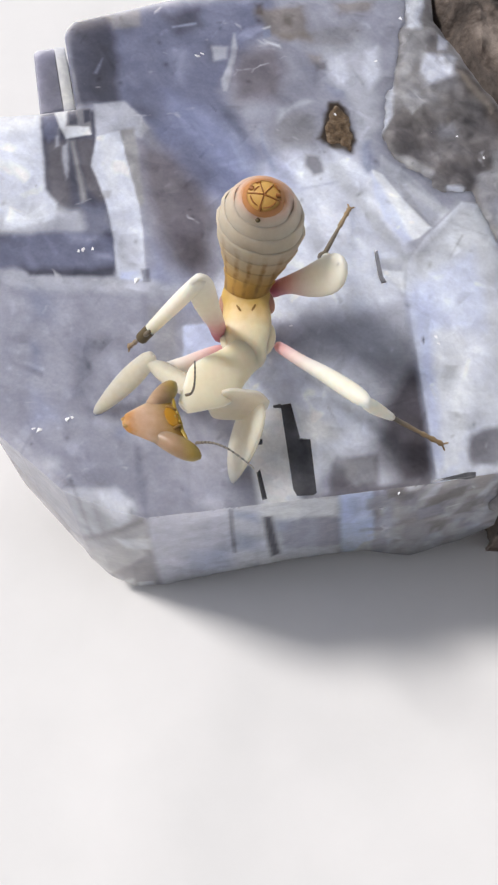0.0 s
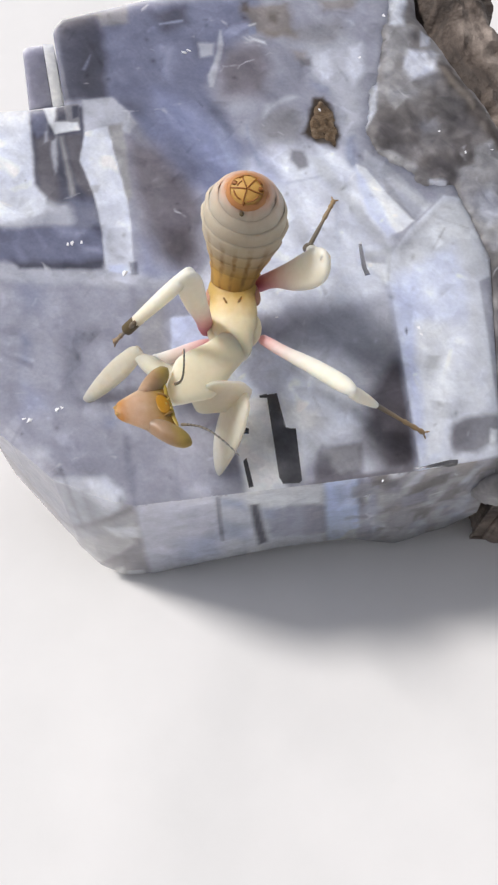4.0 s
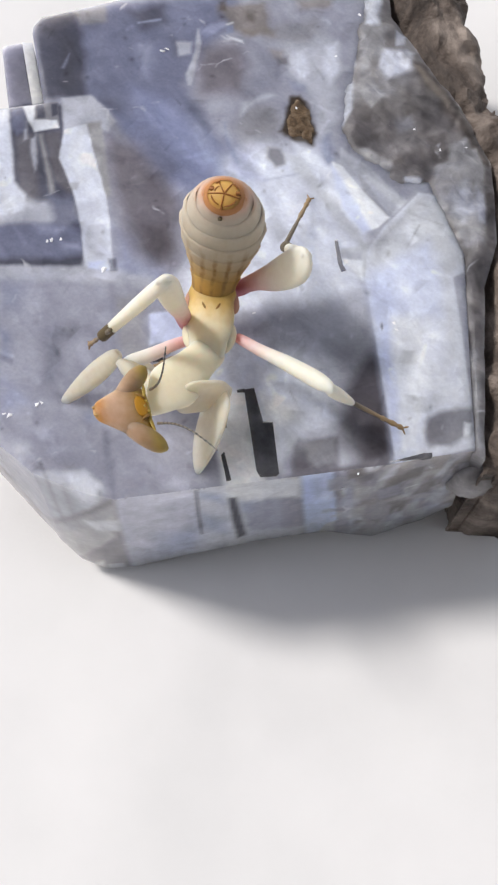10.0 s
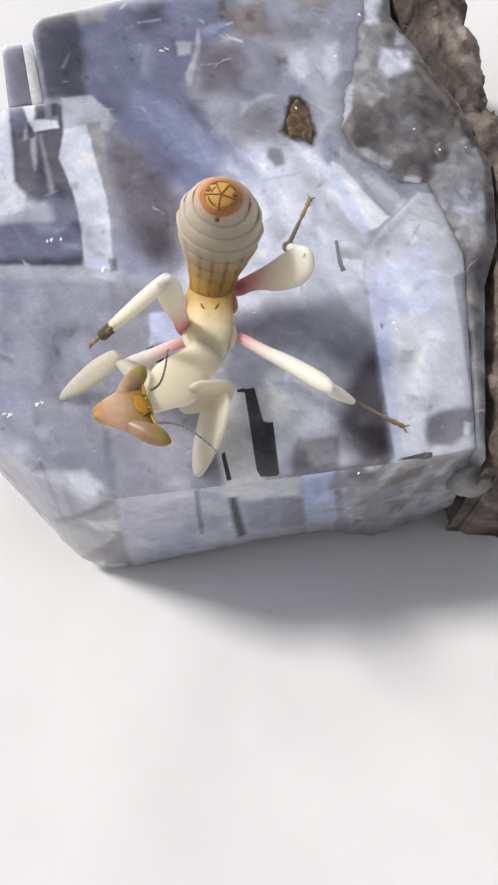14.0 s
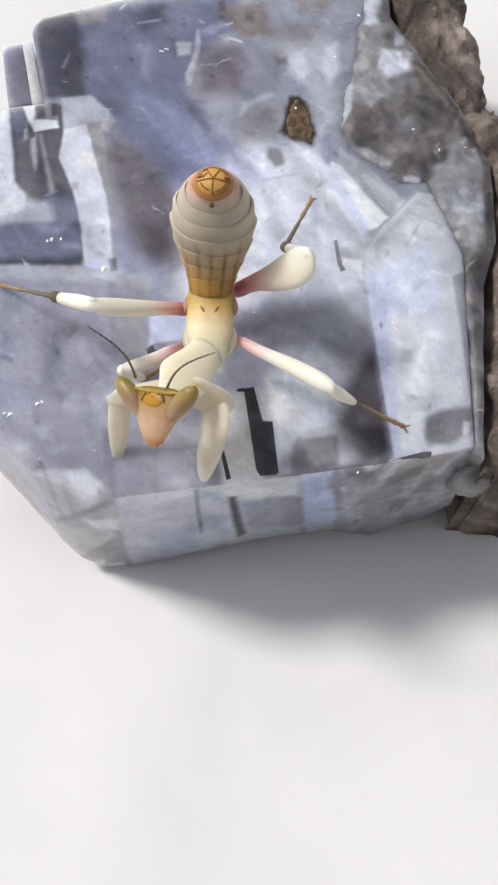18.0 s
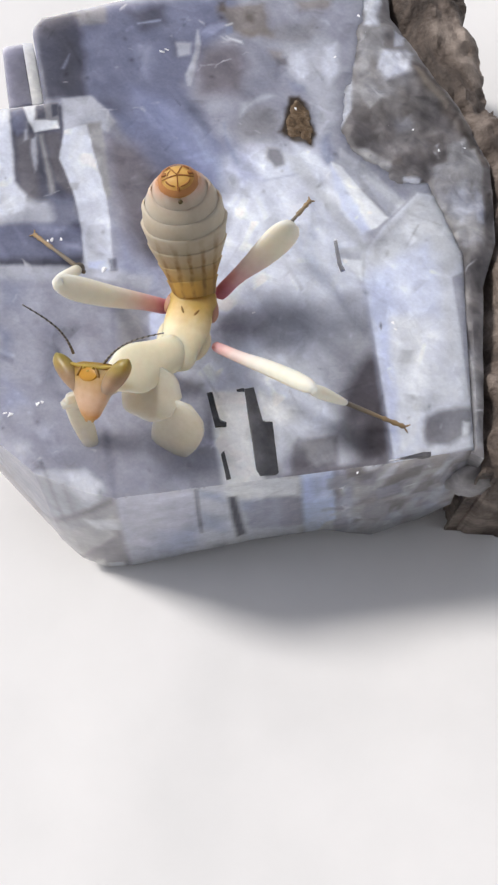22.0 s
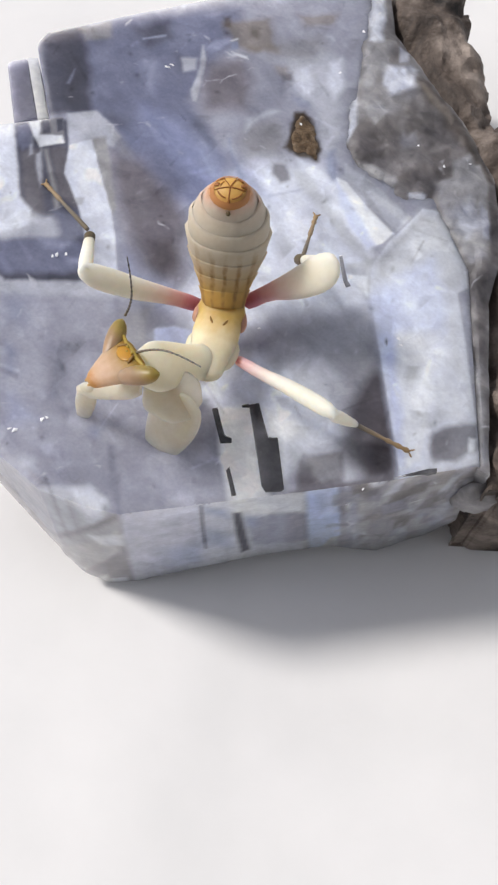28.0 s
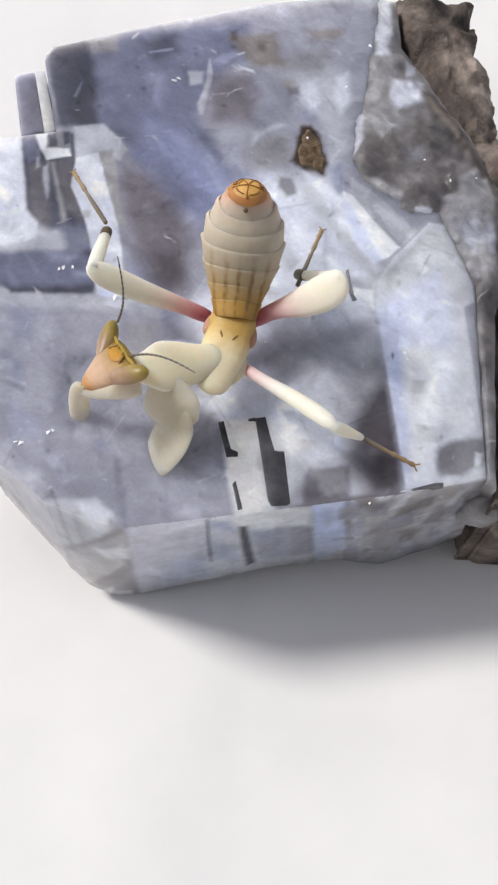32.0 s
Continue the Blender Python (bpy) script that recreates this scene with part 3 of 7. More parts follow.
    for k in range(rows + 1):
        f = k / rows
        vz = top + (low - top) * f
        col = tint.copy()
        for colour, edge, feather, density in sides:
            w = density * np.clip(0.5 + (rim_distance(rx, vz, edge)[0] + 0.05 * wobble(rx, vz, 3.3)) / feather, 0, 1)
            w = np.where(ry < cy, w, 0)[:, None]
            # hue raised up to 1.55 times, painted light for the shaded front
            col = col * (1 - w) + min(1.55, 0.96 / max(HUES[colour])) * np.array(HUES[colour]) * w
        if sides:
            col = np.clip(col * (1 + 0.10 * wobble(rx * 1.2, vz * 0.5, 7.7))[:, None], 0, 1)
        places = np.vstack([places, np.stack([rx, ry - flare * f + (0.05 * min(1.0, 3 * f) * wobble(rx * 0.9, vz * 0.7, 5.1) if sides else 0), vz], 1)])
        hue = np.vstack([hue, col])
        if k:
            a = first + (k - 1) * n
            quads += [(a + i, a + n + i, a + n + (i + 1) % n, a + (i + 1) % n) for i in range(n)]
    me = bpy.data.meshes.new(name)
    me.from_pydata((places * MM).tolist(), [], quads)
    at = me.attributes.new("hue", "FLOAT_COLOR", "POINT")
    at.data.foreach_set("color", np.hstack([hue, np.ones((len(hue), 1))]).astype(np.float32).ravel())
    bm = bmesh.new()
    bm.from_mesh(me)
    bpy.data.meshes.remove(me)
    bm.verts.ensure_lookup_table()
    under = [bm.verts[first + rows * n + i] for i in range(n)]
    bm.faces.new(under)
    bmesh.ops.delete(bm, geom=[v for v in bm.verts if not v.link_faces], context="VERTS")
    bmesh.ops.remove_doubles(bm, verts=bm.verts, dist=0.004 * MM)
    return part(name, bm, material, CRYSTAL, label, angle=32)


def block(name, material, top, low, floor, bevel=0.12, label="", shadow=True):
    """A crystal block between an upper outline (x, y, z) and a lower one (x, y) of as many corners."""
    bm = bmesh.new()
    a = [bm.verts.new((x * MM, y * MM, z * MM)) for x, y, z in top]
    c = [bm.verts.new((p[0] * MM, p[1] * MM, (p[2] if len(p) > 2 else floor) * MM)) for p in low]
    n = len(a)
    bm.faces.new(a)
    bm.faces.new(list(reversed(c)))
    for i in range(n):
        bm.faces.new((c[i], c[(i + 1) % n], a[(i + 1) % n], a[i]))
    tops = set(a)
    bmesh.ops.bevel(bm, geom=[e for e in bm.edges if (e.verts[0] in tops) or (e.verts[1] in tops)],
                    offset=bevel * MM, segments=3, profile=0.6, affect="EDGES", clamp_overlap=True)
    ob = part(name, bm, material, CRYSTAL, label, smooth=True, angle=35)
    ob.visible_shadow = shadow
    return ob


block("heart", SMOKY, [(-15.29, 29.52, 6.00), (0.14, 34.80, 6.00), (9.16, 35.79, 6.00), (11.93, 29.11, 6.00), (12.87, 19.81, 6.00), (12.43, 12.86, 6.00), (11.54, 3.81, 6.00), (8.48, 2.74, 6.00), (0.82, 1.31, 6.00), (-6.40, -0.09, 6.00), (-11.04, 0.76, 6.00), (-16.63, 4.30, 6.00), (-20.29, 13.58, 6.00), (-17.82, 17.44, 6.00), (-14.71, 19.12, 6.00)], [(-16.68, 34.70), (0.16, 40.54), (10.13, 41.64), (13.19, 34.25), (14.24, 23.97), (13.76, 16.28), (12.89, 8.29), (9.47, 7.07), (0.92, 3.90), (-6.96, -0.86), (-10.54, -0.87), (-17.52, 5.42), (-22.03, 17.08), (-19.69, 21.35), (-16.25, 23.21)], -0.3, 0.6)
growth_light_zone("body", "lilac_blue", [(-13.26, 28.25), (-8.42, 29.13), (-0.71, 29.80), (-0.70, 27.40), (-2.07, 26.12), (-3.74, 22.78), (-0.66, 16.82), (-3.60, 15.67), (-6.25, 16.82), (-8.40, 20.74), (-11.15, 21.95), (-12.56, 22.77)], 1.29, 0.14)
growth_light_zone("body", "slate", [(-13.44, 28.25), (-10.66, 28.47), (-9.95, 24.84), (-9.80, 21.95), (-12.47, 21.55)], 0.78, 0.12)
growth_light_zone("body", "deep_slate", [(-11.94, 26.53), (-10.36, 26.11), (-9.82, 22.36), (-11.50, 22.16)], 1.29, 0.14, 0.50)
growth_light_zone("body", "slate", [(-7.51, 28.26), (-5.26, 28.91), (-4.87, 27.40), (-6.58, 26.75)], 0.95, 0.12, 0.80)
growth_light_zone("body", "grey", [(-10.82, 28.25), (-8.93, 28.91), (-8.69, 27.48), (-10.42, 27.17)], 0.43, 0.12, 0.80)
growth_light_zone("body", "pale_blue", [(-10.05, 26.75), (-8.83, 26.53), (-8.95, 25.47), (-9.99, 25.68)], 1.12, 0.19, 0.45)
growth_light_zone("body", "pale_blue", [(-9.75, 24.34), (-8.89, 24.09), (-8.91, 23.18), (-9.81, 23.51)], 0.86, 0.19, 0.50)
growth_light_zone("body", "pale_blue", [(-6.89, 25.69), (-5.69, 25.90), (-6.06, 23.19), (-6.53, 23.27)], 1.12, 0.14, 0.55)
growth_light_zone("body", "pale_blue", [(-5.24, 28.26), (-3.15, 28.70), (-2.60, 26.54), (-3.80, 25.90), (-4.85, 26.54)], 1.55, 0.19, 0.35)
growth_light_zone("body", "slate", [(-9.12, 21.96), (-7.76, 21.55), (-6.01, 19.55), (-6.99, 19.16), (-8.56, 20.74)], 1.12, 0.14, 0.70)
growth_light_zone("body", "slate", [(-4.85, 26.54), (-3.80, 25.90), (-4.11, 24.43), (-4.80, 24.85)], 0.86, 0.12, 0.50)
growth_light_zone("body", "cloud", [(-4.42, 25.90), (-3.52, 25.95), (-3.50, 25.02), (-4.26, 24.93)], 0.34, 0.14, 0.75)
growth_light_zone("body", "cloud", [(-3.23, 26.97), (-3.02, 26.97), (-2.92, 25.27), (-3.18, 24.02), (-3.46, 22.78), (-3.67, 22.78), (-3.82, 23.60), (-3.56, 24.43), (-3.27, 25.48)], 0.22, 0.10, 0.95)
growth_light_zone("body", "pale_blue", [(-3.12, 26.97), (-1.74, 27.62), (-0.87, 27.40), (-2.08, 26.46), (-3.05, 26.54)], 0.43, 0.12, 0.60)
growth_light_zone("body", "light_beam", [(-6.96, 27.48), (-5.40, 27.74), (-5.39, 27.57), (-6.88, 27.26)], 0.17, 0.07, 0.55)
growth_light_zone("body", "light_beam", [(-11.34, 24.01), (-10.92, 25.05), (-11.02, 24.42), (-11.17, 23.97)], 0.26, 0.05, 0.60)
growth_light_zone("body", "brown_grey", [(-2.93, 25.48), (-0.69, 26.12), (0.17, 24.44), (-0.34, 22.17), (-3.04, 21.96), (-3.34, 23.60)], 1.47, 0.14, 0.90)
growth_light_zone("body", "smoke", [(-2.57, 24.64), (-0.86, 25.06), (-0.68, 23.19), (-2.38, 22.78)], 1.29, 0.14, 0.45)
growth_light_zone("body", "lilac_dim", [(-0.35, 26.12), (2.41, 25.28), (2.03, 22.17), (-0.34, 21.97), (0.17, 24.44)], 1.29, 0.17, 0.85)
growth_light_zone("body", "brown_grey", [(-8.50, 19.35), (-6.32, 18.96), (-4.61, 17.21), (-3.90, 14.54), (-4.13, 10.50), (-5.39, 10.14), (-6.56, 11.95), (-7.65, 14.91), (-8.22, 16.82)], 1.55, 0.14)
growth_light_zone("body", "smoke", [(-7.41, 17.20), (-5.92, 16.82), (-5.78, 14.54), (-6.97, 14.16)], 1.12, 0.19, 0.60)
growth_light_zone("body", "brown_dark", [(-5.96, 13.05), (-4.52, 13.42), (-4.28, 11.59), (-5.09, 10.86), (-5.91, 11.58)], 1.12, 0.14, 0.75)
growth_light_zone("body", "brown_grey", [(-7.76, 13.79), (-6.44, 13.05), (-6.04, 10.50), (-7.49, 11.22)], 1.29, 0.19, 0.40)
growth_light_zone("body", "beam", [(-8.75, 21.15), (-7.05, 20.75), (-3.66, 19.16), (-1.98, 17.21), (-0.98, 14.54), (-2.91, 13.79), (-4.58, 15.67), (-6.29, 17.98), (-7.99, 19.15)], 1.55, 0.12, 0.55)
growth_light_zone("body", "beam", [(-7.13, 22.77), (-4.72, 21.56), (-2.00, 18.77), (-0.99, 16.44), (-2.29, 15.68), (-4.30, 17.98), (-6.72, 20.75)], 1.29, 0.14, 0.65)
growth_light_zone("body", "light_beam", [(-3.70, 20.75), (-2.51, 19.95), (-1.15, 16.82), (-0.33, 15.11), (-1.64, 15.68), (-2.98, 17.98)], 1.12, 0.12, 0.55)
growth_light_zone("body", "lilac_blue", [(-6.51, 19.75), (-4.99, 18.76), (-3.62, 16.82), (-4.42, 16.05), (-6.12, 17.79)], 0.95, 0.14, 0.70)
growth_light_zone("body", "light_beam", [(-7.43, 10.50), (-6.06, 11.22), (-4.45, 10.50), (-4.40, 8.37), (-7.05, 8.02)], 1.29, 0.14, 0.50)
growth_light_zone("body", "beam", [(-7.73, 13.05), (-6.58, 12.31), (-6.00, 9.43), (-7.42, 9.43)], 1.29, 0.14, 0.50)
# middle zones made paler in colour to offset the insect's shadow
growth_light_zone("body", "pale", [(-1.32, 17.60), (0.99, 18.38), (3.97, 17.99), (6.53, 15.68), (6.65, 10.15), (6.29, 8.73), (3.76, 8.03), (0.62, 7.33), (-1.87, 7.33), (-3.43, 7.33), (-4.11, 9.43), (-1.29, 13.05)], 1.72, 0.14)
growth_light_zone("body", "pale", [(0.98, 16.06), (3.94, 16.45), (5.50, 13.80), (4.80, 11.96), (1.91, 11.59), (-0.00, 13.80)], 1.98, 0.14, 0.55)
growth_light_zone("body", "pale_blue", [(-1.50, 19.16), (-0.00, 17.99), (0.98, 16.06), (-0.33, 15.68), (-1.32, 16.82)], 1.12, 0.12, 0.70)
growth_light_zone("body", "grey", [(-0.51, 21.16), (1.35, 21.56), (2.01, 20.36), (1.66, 18.97), (-0.33, 18.77), (-1.00, 19.76)], 0.95, 0.14, 0.80)
growth_light_zone("body", "smoke", [(-0.00, 20.55), (1.01, 20.96), (1.27, 19.76), (0.16, 19.24)], 0.69, 0.14, 0.40)
growth_light_zone("body", "smoke", [(1.06, 18.46), (1.92, 18.30), (2.17, 17.21), (1.51, 16.98), (0.99, 17.68)], 0.43, 0.14, 0.70)
growth_light_zone("body", "mid_blue", [(-1.61, 20.15), (-1.34, 20.19), (-1.20, 18.96), (-0.50, 17.21), (-0.73, 17.13), (-1.40, 18.57)], 0.26, 0.07, 0.50)
growth_light_zone("body", "mid_blue", [(0.82, 16.17), (2.95, 16.67), (2.95, 16.52), (0.85, 15.98)], 0.22, 0.05, 0.45)
growth_light_zone("body", "cloud", [(-0.34, 21.56), (1.01, 22.17), (1.69, 22.05), (-0.00, 21.16), (-0.51, 20.55)], 0.34, 0.12, 0.70)
growth_light_zone("body", "cloud", [(2.07, 26.55), (4.87, 27.41), (5.43, 22.79), (4.99, 19.17), (3.99, 18.77), (3.55, 21.97), (2.38, 23.61)], 1.29, 0.17, 0.85)
growth_light_zone("body", "pale", [(2.58, 25.28), (3.44, 25.49), (3.58, 23.61), (2.88, 22.79), (2.56, 24.02)], 0.60, 0.17, 0.65)
growth_light_zone("body", "pale", [(4.65, 25.70), (5.46, 26.13), (5.45, 23.61), (4.75, 22.79), (4.45, 24.44)], 0.52, 0.14, 0.70)
growth_light_zone("body", "grey", [(0.52, 27.19), (4.18, 27.84), (4.67, 26.55), (3.44, 25.70), (1.03, 25.91)], 1.03, 0.17, 0.70)
growth_light_zone("body", "tan", [(-1.93, 28.70), (1.05, 29.14), (1.38, 26.55), (-0.00, 26.33), (-1.04, 26.76), (-1.57, 27.62)], 0.69, 0.22, 0.65)
growth_light_zone("body", "tan", [(-0.70, 26.97), (1.73, 26.98), (1.55, 26.34), (-0.35, 26.33)], 0.52, 0.19, 0.50)
growth_light_zone("body", "tan", [(2.63, 29.36), (5.27, 29.37), (5.07, 28.49), (3.14, 28.36)], 0.60, 0.22, 0.60)
growth_light_zone("body", "tan", [(1.20, 25.49), (2.06, 25.28), (2.12, 24.52), (1.37, 24.65)], 0.52, 0.17, 0.50)
growth_light_zone("body", "brown", [(-1.93, 29.14), (-1.40, 29.14), (-1.40, 28.35), (-1.92, 28.26)], 0.34, 0.12, 0.60)
growth_light_zone("body", "brown", [(-0.35, 28.27), (0.35, 28.18), (0.28, 27.40), (-0.28, 27.49)], 0.43, 0.17, 0.50)
growth_light_zone("body", "mid_blue", [(-1.46, 27.19), (-0.94, 27.32), (-0.90, 26.63), (-1.39, 26.54)], 0.17, 0.05, 0.70)
growth_light_zone("body", "white", [(-1.46, 27.31), (-0.98, 27.49), (-0.98, 27.36), (-1.39, 27.19)], 0.17, 0.02, 0.70)
growth_light_zone("body", "white", [(-1.39, 26.46), (-0.42, 26.12), (-0.28, 25.78), (-1.21, 26.20)], 0.17, 0.05, 0.70)
growth_light_zone("body", "smoke", [(1.61, 24.77), (2.33, 24.86), (2.46, 24.23), (1.71, 24.15)], 0.34, 0.12, 0.70)
growth_light_zone("body", "mid_blue", [(2.21, 23.40), (3.39, 22.79), (3.45, 22.22), (2.71, 22.38), (2.31, 22.79)], 0.34, 0.14, 0.50)
growth_light_zone("body", "rust", [(2.01, 20.16), (2.43, 21.97), (3.04, 22.05), (3.70, 20.96), (4.00, 19.37), (3.71, 18.46), (2.66, 18.77), (1.83, 19.48)], 0.34, 0.19, 0.95)
growth_light_zone("body", "tan", [(2.60, 19.25), (3.60, 19.36), (3.48, 18.58), (2.72, 18.77)], 0.43, 0.14, 0.50)
growth_light_zone("body", "mid_blue", [(4.26, 19.17), (4.83, 19.37), (5.01, 17.22), (4.44, 16.83), (4.13, 17.60)], 0.43, 0.12, 0.60)
growth_light_zone("body", "pale", [(2.49, 18.77), (3.32, 18.46), (4.93, 16.83), (6.44, 13.06), (5.78, 12.69), (4.25, 15.68), (2.64, 17.91)], 0.43, 0.12, 0.75)
growth_light_zone("body", "silver", [(1.98, 17.99), (2.97, 17.80), (5.19, 14.55), (6.72, 11.96), (6.39, 11.60), (4.84, 13.43), (2.63, 16.83)], 0.43, 0.12, 0.70)
growth_light_zone("body", "white", [(4.81, 17.41), (5.43, 17.02), (6.84, 15.12), (8.08, 13.62), (7.34, 12.91), (6.42, 12.55), (6.05, 13.06), (5.19, 14.36)], 0.17, 0.07)
growth_light_zone("body", "ice", [(4.74, 17.22), (5.25, 16.45), (6.23, 14.55), (6.91, 12.77), (6.42, 12.55), (5.34, 14.10), (4.90, 15.68)], 0.34, 0.07, 0.75)
growth_light_zone("body", "cloud", [(5.37, 18.46), (6.60, 17.41), (9.10, 14.74), (8.08, 13.62), (6.53, 15.49), (5.27, 17.22)], 0.17, 0.05)
growth_light_zone("body", "silver", [(6.58, 16.83), (7.22, 16.37), (9.04, 14.70), (8.62, 14.25), (6.88, 16.14)], 0.22, 0.05, 0.80)
growth_light_zone("body", "grey", [(6.31, 16.64), (6.87, 15.99), (8.02, 13.80), (7.82, 13.66), (6.53, 15.49)], 0.22, 0.05, 0.50)
growth_light_zone("body", "silver", [(5.11, 11.59), (6.66, 11.96), (6.63, 9.44), (6.31, 9.51), (5.22, 10.87)], 0.34, 0.10)
growth_light_zone("body", "white", [(5.16, 10.98), (6.43, 10.87), (6.38, 9.62), (5.71, 10.33)], 0.17, 0.05, 0.90)
growth_light_zone("body", "cloud", [(5.04, 11.41), (6.38, 11.41), (6.37, 10.94), (5.22, 11.01)], 0.17, 0.05, 0.70)
growth_light_zone("body", "cloud", [(-0.31, 7.33), (3.76, 8.03), (6.60, 8.73), (7.59, 2.62), (7.42, -1.23), (4.74, -1.54), (2.40, 0.67), (1.22, 4.27)], 1.72, 0.12, 0.80)
growth_light_zone("body", "grey", [(4.33, 5.96), (6.86, 7.34), (7.59, 2.62), (7.56, -1.23), (5.33, -1.54), (4.52, 1.32), (4.28, 3.94)], 1.90, 0.12, 0.60)
growth_light_zone("body", "dark", [(5.66, 3.94), (7.06, 5.96), (7.65, -0.60), (7.12, -1.29), (5.93, -1.39), (4.96, 0.03), (5.01, 2.62)], 1.03, 0.12, 0.90)
growth_light_zone("body", "brown_dark", [(6.07, 2.62), (7.30, 2.95), (7.65, -0.60), (6.82, -1.23), (5.95, -0.60)], 1.12, 0.12, 0.60)
growth_light_zone("body", "grey", [(4.82, 1.32), (6.02, 1.15), (5.95, -0.60), (5.05, -1.07), (4.47, -0.28)], 1.12, 0.12, 0.50)
growth_light_zone("body", "smoke", [(2.63, 0.03), (4.79, 0.35), (4.74, -1.48), (2.36, -1.86), (2.14, -1.07)], 0.52, 0.10, 0.90)
growth_light_zone("body", "grey", [(2.84, -0.03), (4.49, 0.16), (4.63, -1.07), (3.55, -1.42), (3.12, -0.92)], 0.39, 0.07)
growth_light_zone("body", "ashy", [(2.83, -0.29), (3.58, -0.16), (3.62, -0.98), (3.12, -0.98)], 0.60, 0.10, 0.60)
growth_light_zone("body", "smoke", [(1.77, -1.86), (5.93, -1.17), (7.44, -0.79), (7.41, -1.29), (1.91, -2.17)], 0.30, 0.05, 0.80)
growth_light_zone("body", "silver", [(0.92, 4.94), (3.07, 4.61), (4.25, 2.62), (3.00, 0.67), (2.38, -0.60), (1.63, -0.60), (1.20, 1.31), (0.60, 2.62)], 1.47, 0.12, 0.90)
growth_light_zone("body", "pale", [(0.67, 3.94), (2.43, 3.27), (2.41, 1.31), (1.50, 1.15), (0.75, 1.96)], 1.29, 0.12, 0.70)
growth_light_zone("body", "smoke", [(2.26, -0.29), (2.69, 0.19), (2.81, -1.54), (2.18, -1.79)], 0.43, 0.10, 0.60)
growth_light_zone("body", "pale", [(-3.41, 5.96), (0.93, 5.96), (0.92, 4.61), (0.45, 2.94), (-0.00, 2.94), (-2.13, 2.94), (-3.05, 3.27), (-4.29, 3.93)], 1.29, 0.12, 0.90)
growth_light_zone("body", "ice", [(-2.09, 4.60), (-0.31, 4.94), (-0.00, 3.27), (-2.07, 3.11)], 1.12, 0.12, 0.60)
growth_light_zone("body", "white", [(-2.07, 2.94), (-0.00, 2.94), (0.29, -0.60), (0.88, -2.17), (0.88, -3.09), (-1.18, -3.09), (-1.80, 0.03), (-1.96, 1.31)], 0.39, 0.05)
growth_light_zone("body", "ice", [(-5.56, 7.50), (-4.38, 7.68), (-3.28, 7.33), (-3.41, 5.96), (-5.50, 5.55)], 0.22, 0.05, 0.95)
growth_light_zone("body", "ice", [(-3.32, 1.25), (-2.26, 1.47), (-2.70, 0.35), (-3.23, -0.13), (-3.45, 0.67)], 0.34, 0.10, 0.90)
growth_light_zone("body", "lilac", [(-15.87, 10.49), (-11.11, 10.50), (-5.53, 9.43), (-5.47, 4.60), (-4.29, 3.93), (-2.07, 2.61), (-2.01, -2.48), (-4.10, -3.70), (-9.35, -3.70), (-12.98, -2.17), (-15.48, -0.61), (-18.56, 5.95)], 0.34, 0.07)
growth_light_zone("body", "cloud", [(-15.92, 11.03), (-9.56, 11.04), (-5.38, 9.79), (-5.52, 9.08), (-9.47, 9.43), (-15.18, 9.78)], 0.60, 0.10, 0.80)
growth_light_zone("body", "mid_blue", [(-14.23, 9.78), (-12.47, 9.43), (-12.50, 7.67), (-13.75, 7.67)], 1.12, 0.19, 0.50)
growth_light_zone("body", "ashy", [(-7.55, 8.72), (-5.82, 8.72), (-5.68, 4.60), (-6.91, 4.60)], 0.60, 0.07, 0.60)
growth_light_zone("body", "lilac_dim", [(-7.89, 9.43), (-7.42, 9.43), (-7.13, 4.60), (-7.43, 4.60)], 0.34, 0.07, 0.50)
growth_light_zone("body", "lilac_dim", [(-11.34, 6.64), (-10.26, 6.81), (-9.98, 4.60), (-10.36, 3.27), (-11.27, 3.27), (-11.05, 4.60)], 0.78, 0.22, 0.90)
growth_light_zone("body", "slate", [(-10.66, 5.61), (-10.27, 5.34), (-10.27, 4.87), (-10.53, 5.00)], 0.34, 0.12, 0.70)
growth_light_zone("body", "lilac_dim", [(-11.37, 3.76), (-10.73, 4.26), (-10.61, 3.43), (-11.12, 3.27)], 0.34, 0.14, 0.70)
growth_light_zone("body", "mid_blue", [(-13.67, 6.63), (-13.02, 6.29), (-12.83, 4.60), (-13.51, 4.60)], 0.69, 0.17, 0.60)
growth_light_zone("body", "lilac_dim", [(-10.33, 2.77), (-9.58, 2.94), (-9.63, 2.22), (-10.15, 2.28)], 0.43, 0.17, 0.70)
growth_light_zone("body", "mid_blue", [(-8.91, 1.79), (-8.00, 1.63), (-8.27, 1.05), (-8.79, 1.15)], 0.60, 0.17, 0.60)
growth_light_zone("body", "pale_blue", [(-13.46, 3.93), (-11.86, 2.94), (-11.49, 1.96), (-13.28, 1.63)], 1.03, 0.17, 0.60)
growth_light_zone("body", "lilac_dim", [(-13.25, 1.31), (-12.19, 1.15), (-9.88, 0.34), (-7.77, 0.03), (-7.41, -1.55), (-9.77, -1.55), (-11.25, -1.55), (-12.53, -0.29)], 1.29, 0.19, 0.50)
growth_light_zone("body", "cloud", [(-12.55, 0.03), (-11.59, -0.13), (-11.55, -0.61), (-12.20, -0.67)], 0.52, 0.17, 0.60)
growth_light_zone("body", "smoke", [(-11.91, -0.67), (-11.28, -1.08), (-10.36, -1.61), (-10.95, -1.67), (-11.72, -1.17)], 0.39, 0.12, 0.45)
growth_light_zone("body", "lilac_dim", [(-7.75, 0.83), (-7.41, 0.67), (-7.25, -0.92), (-7.49, -1.08), (-7.76, -0.29)], 0.30, 0.10, 0.80)
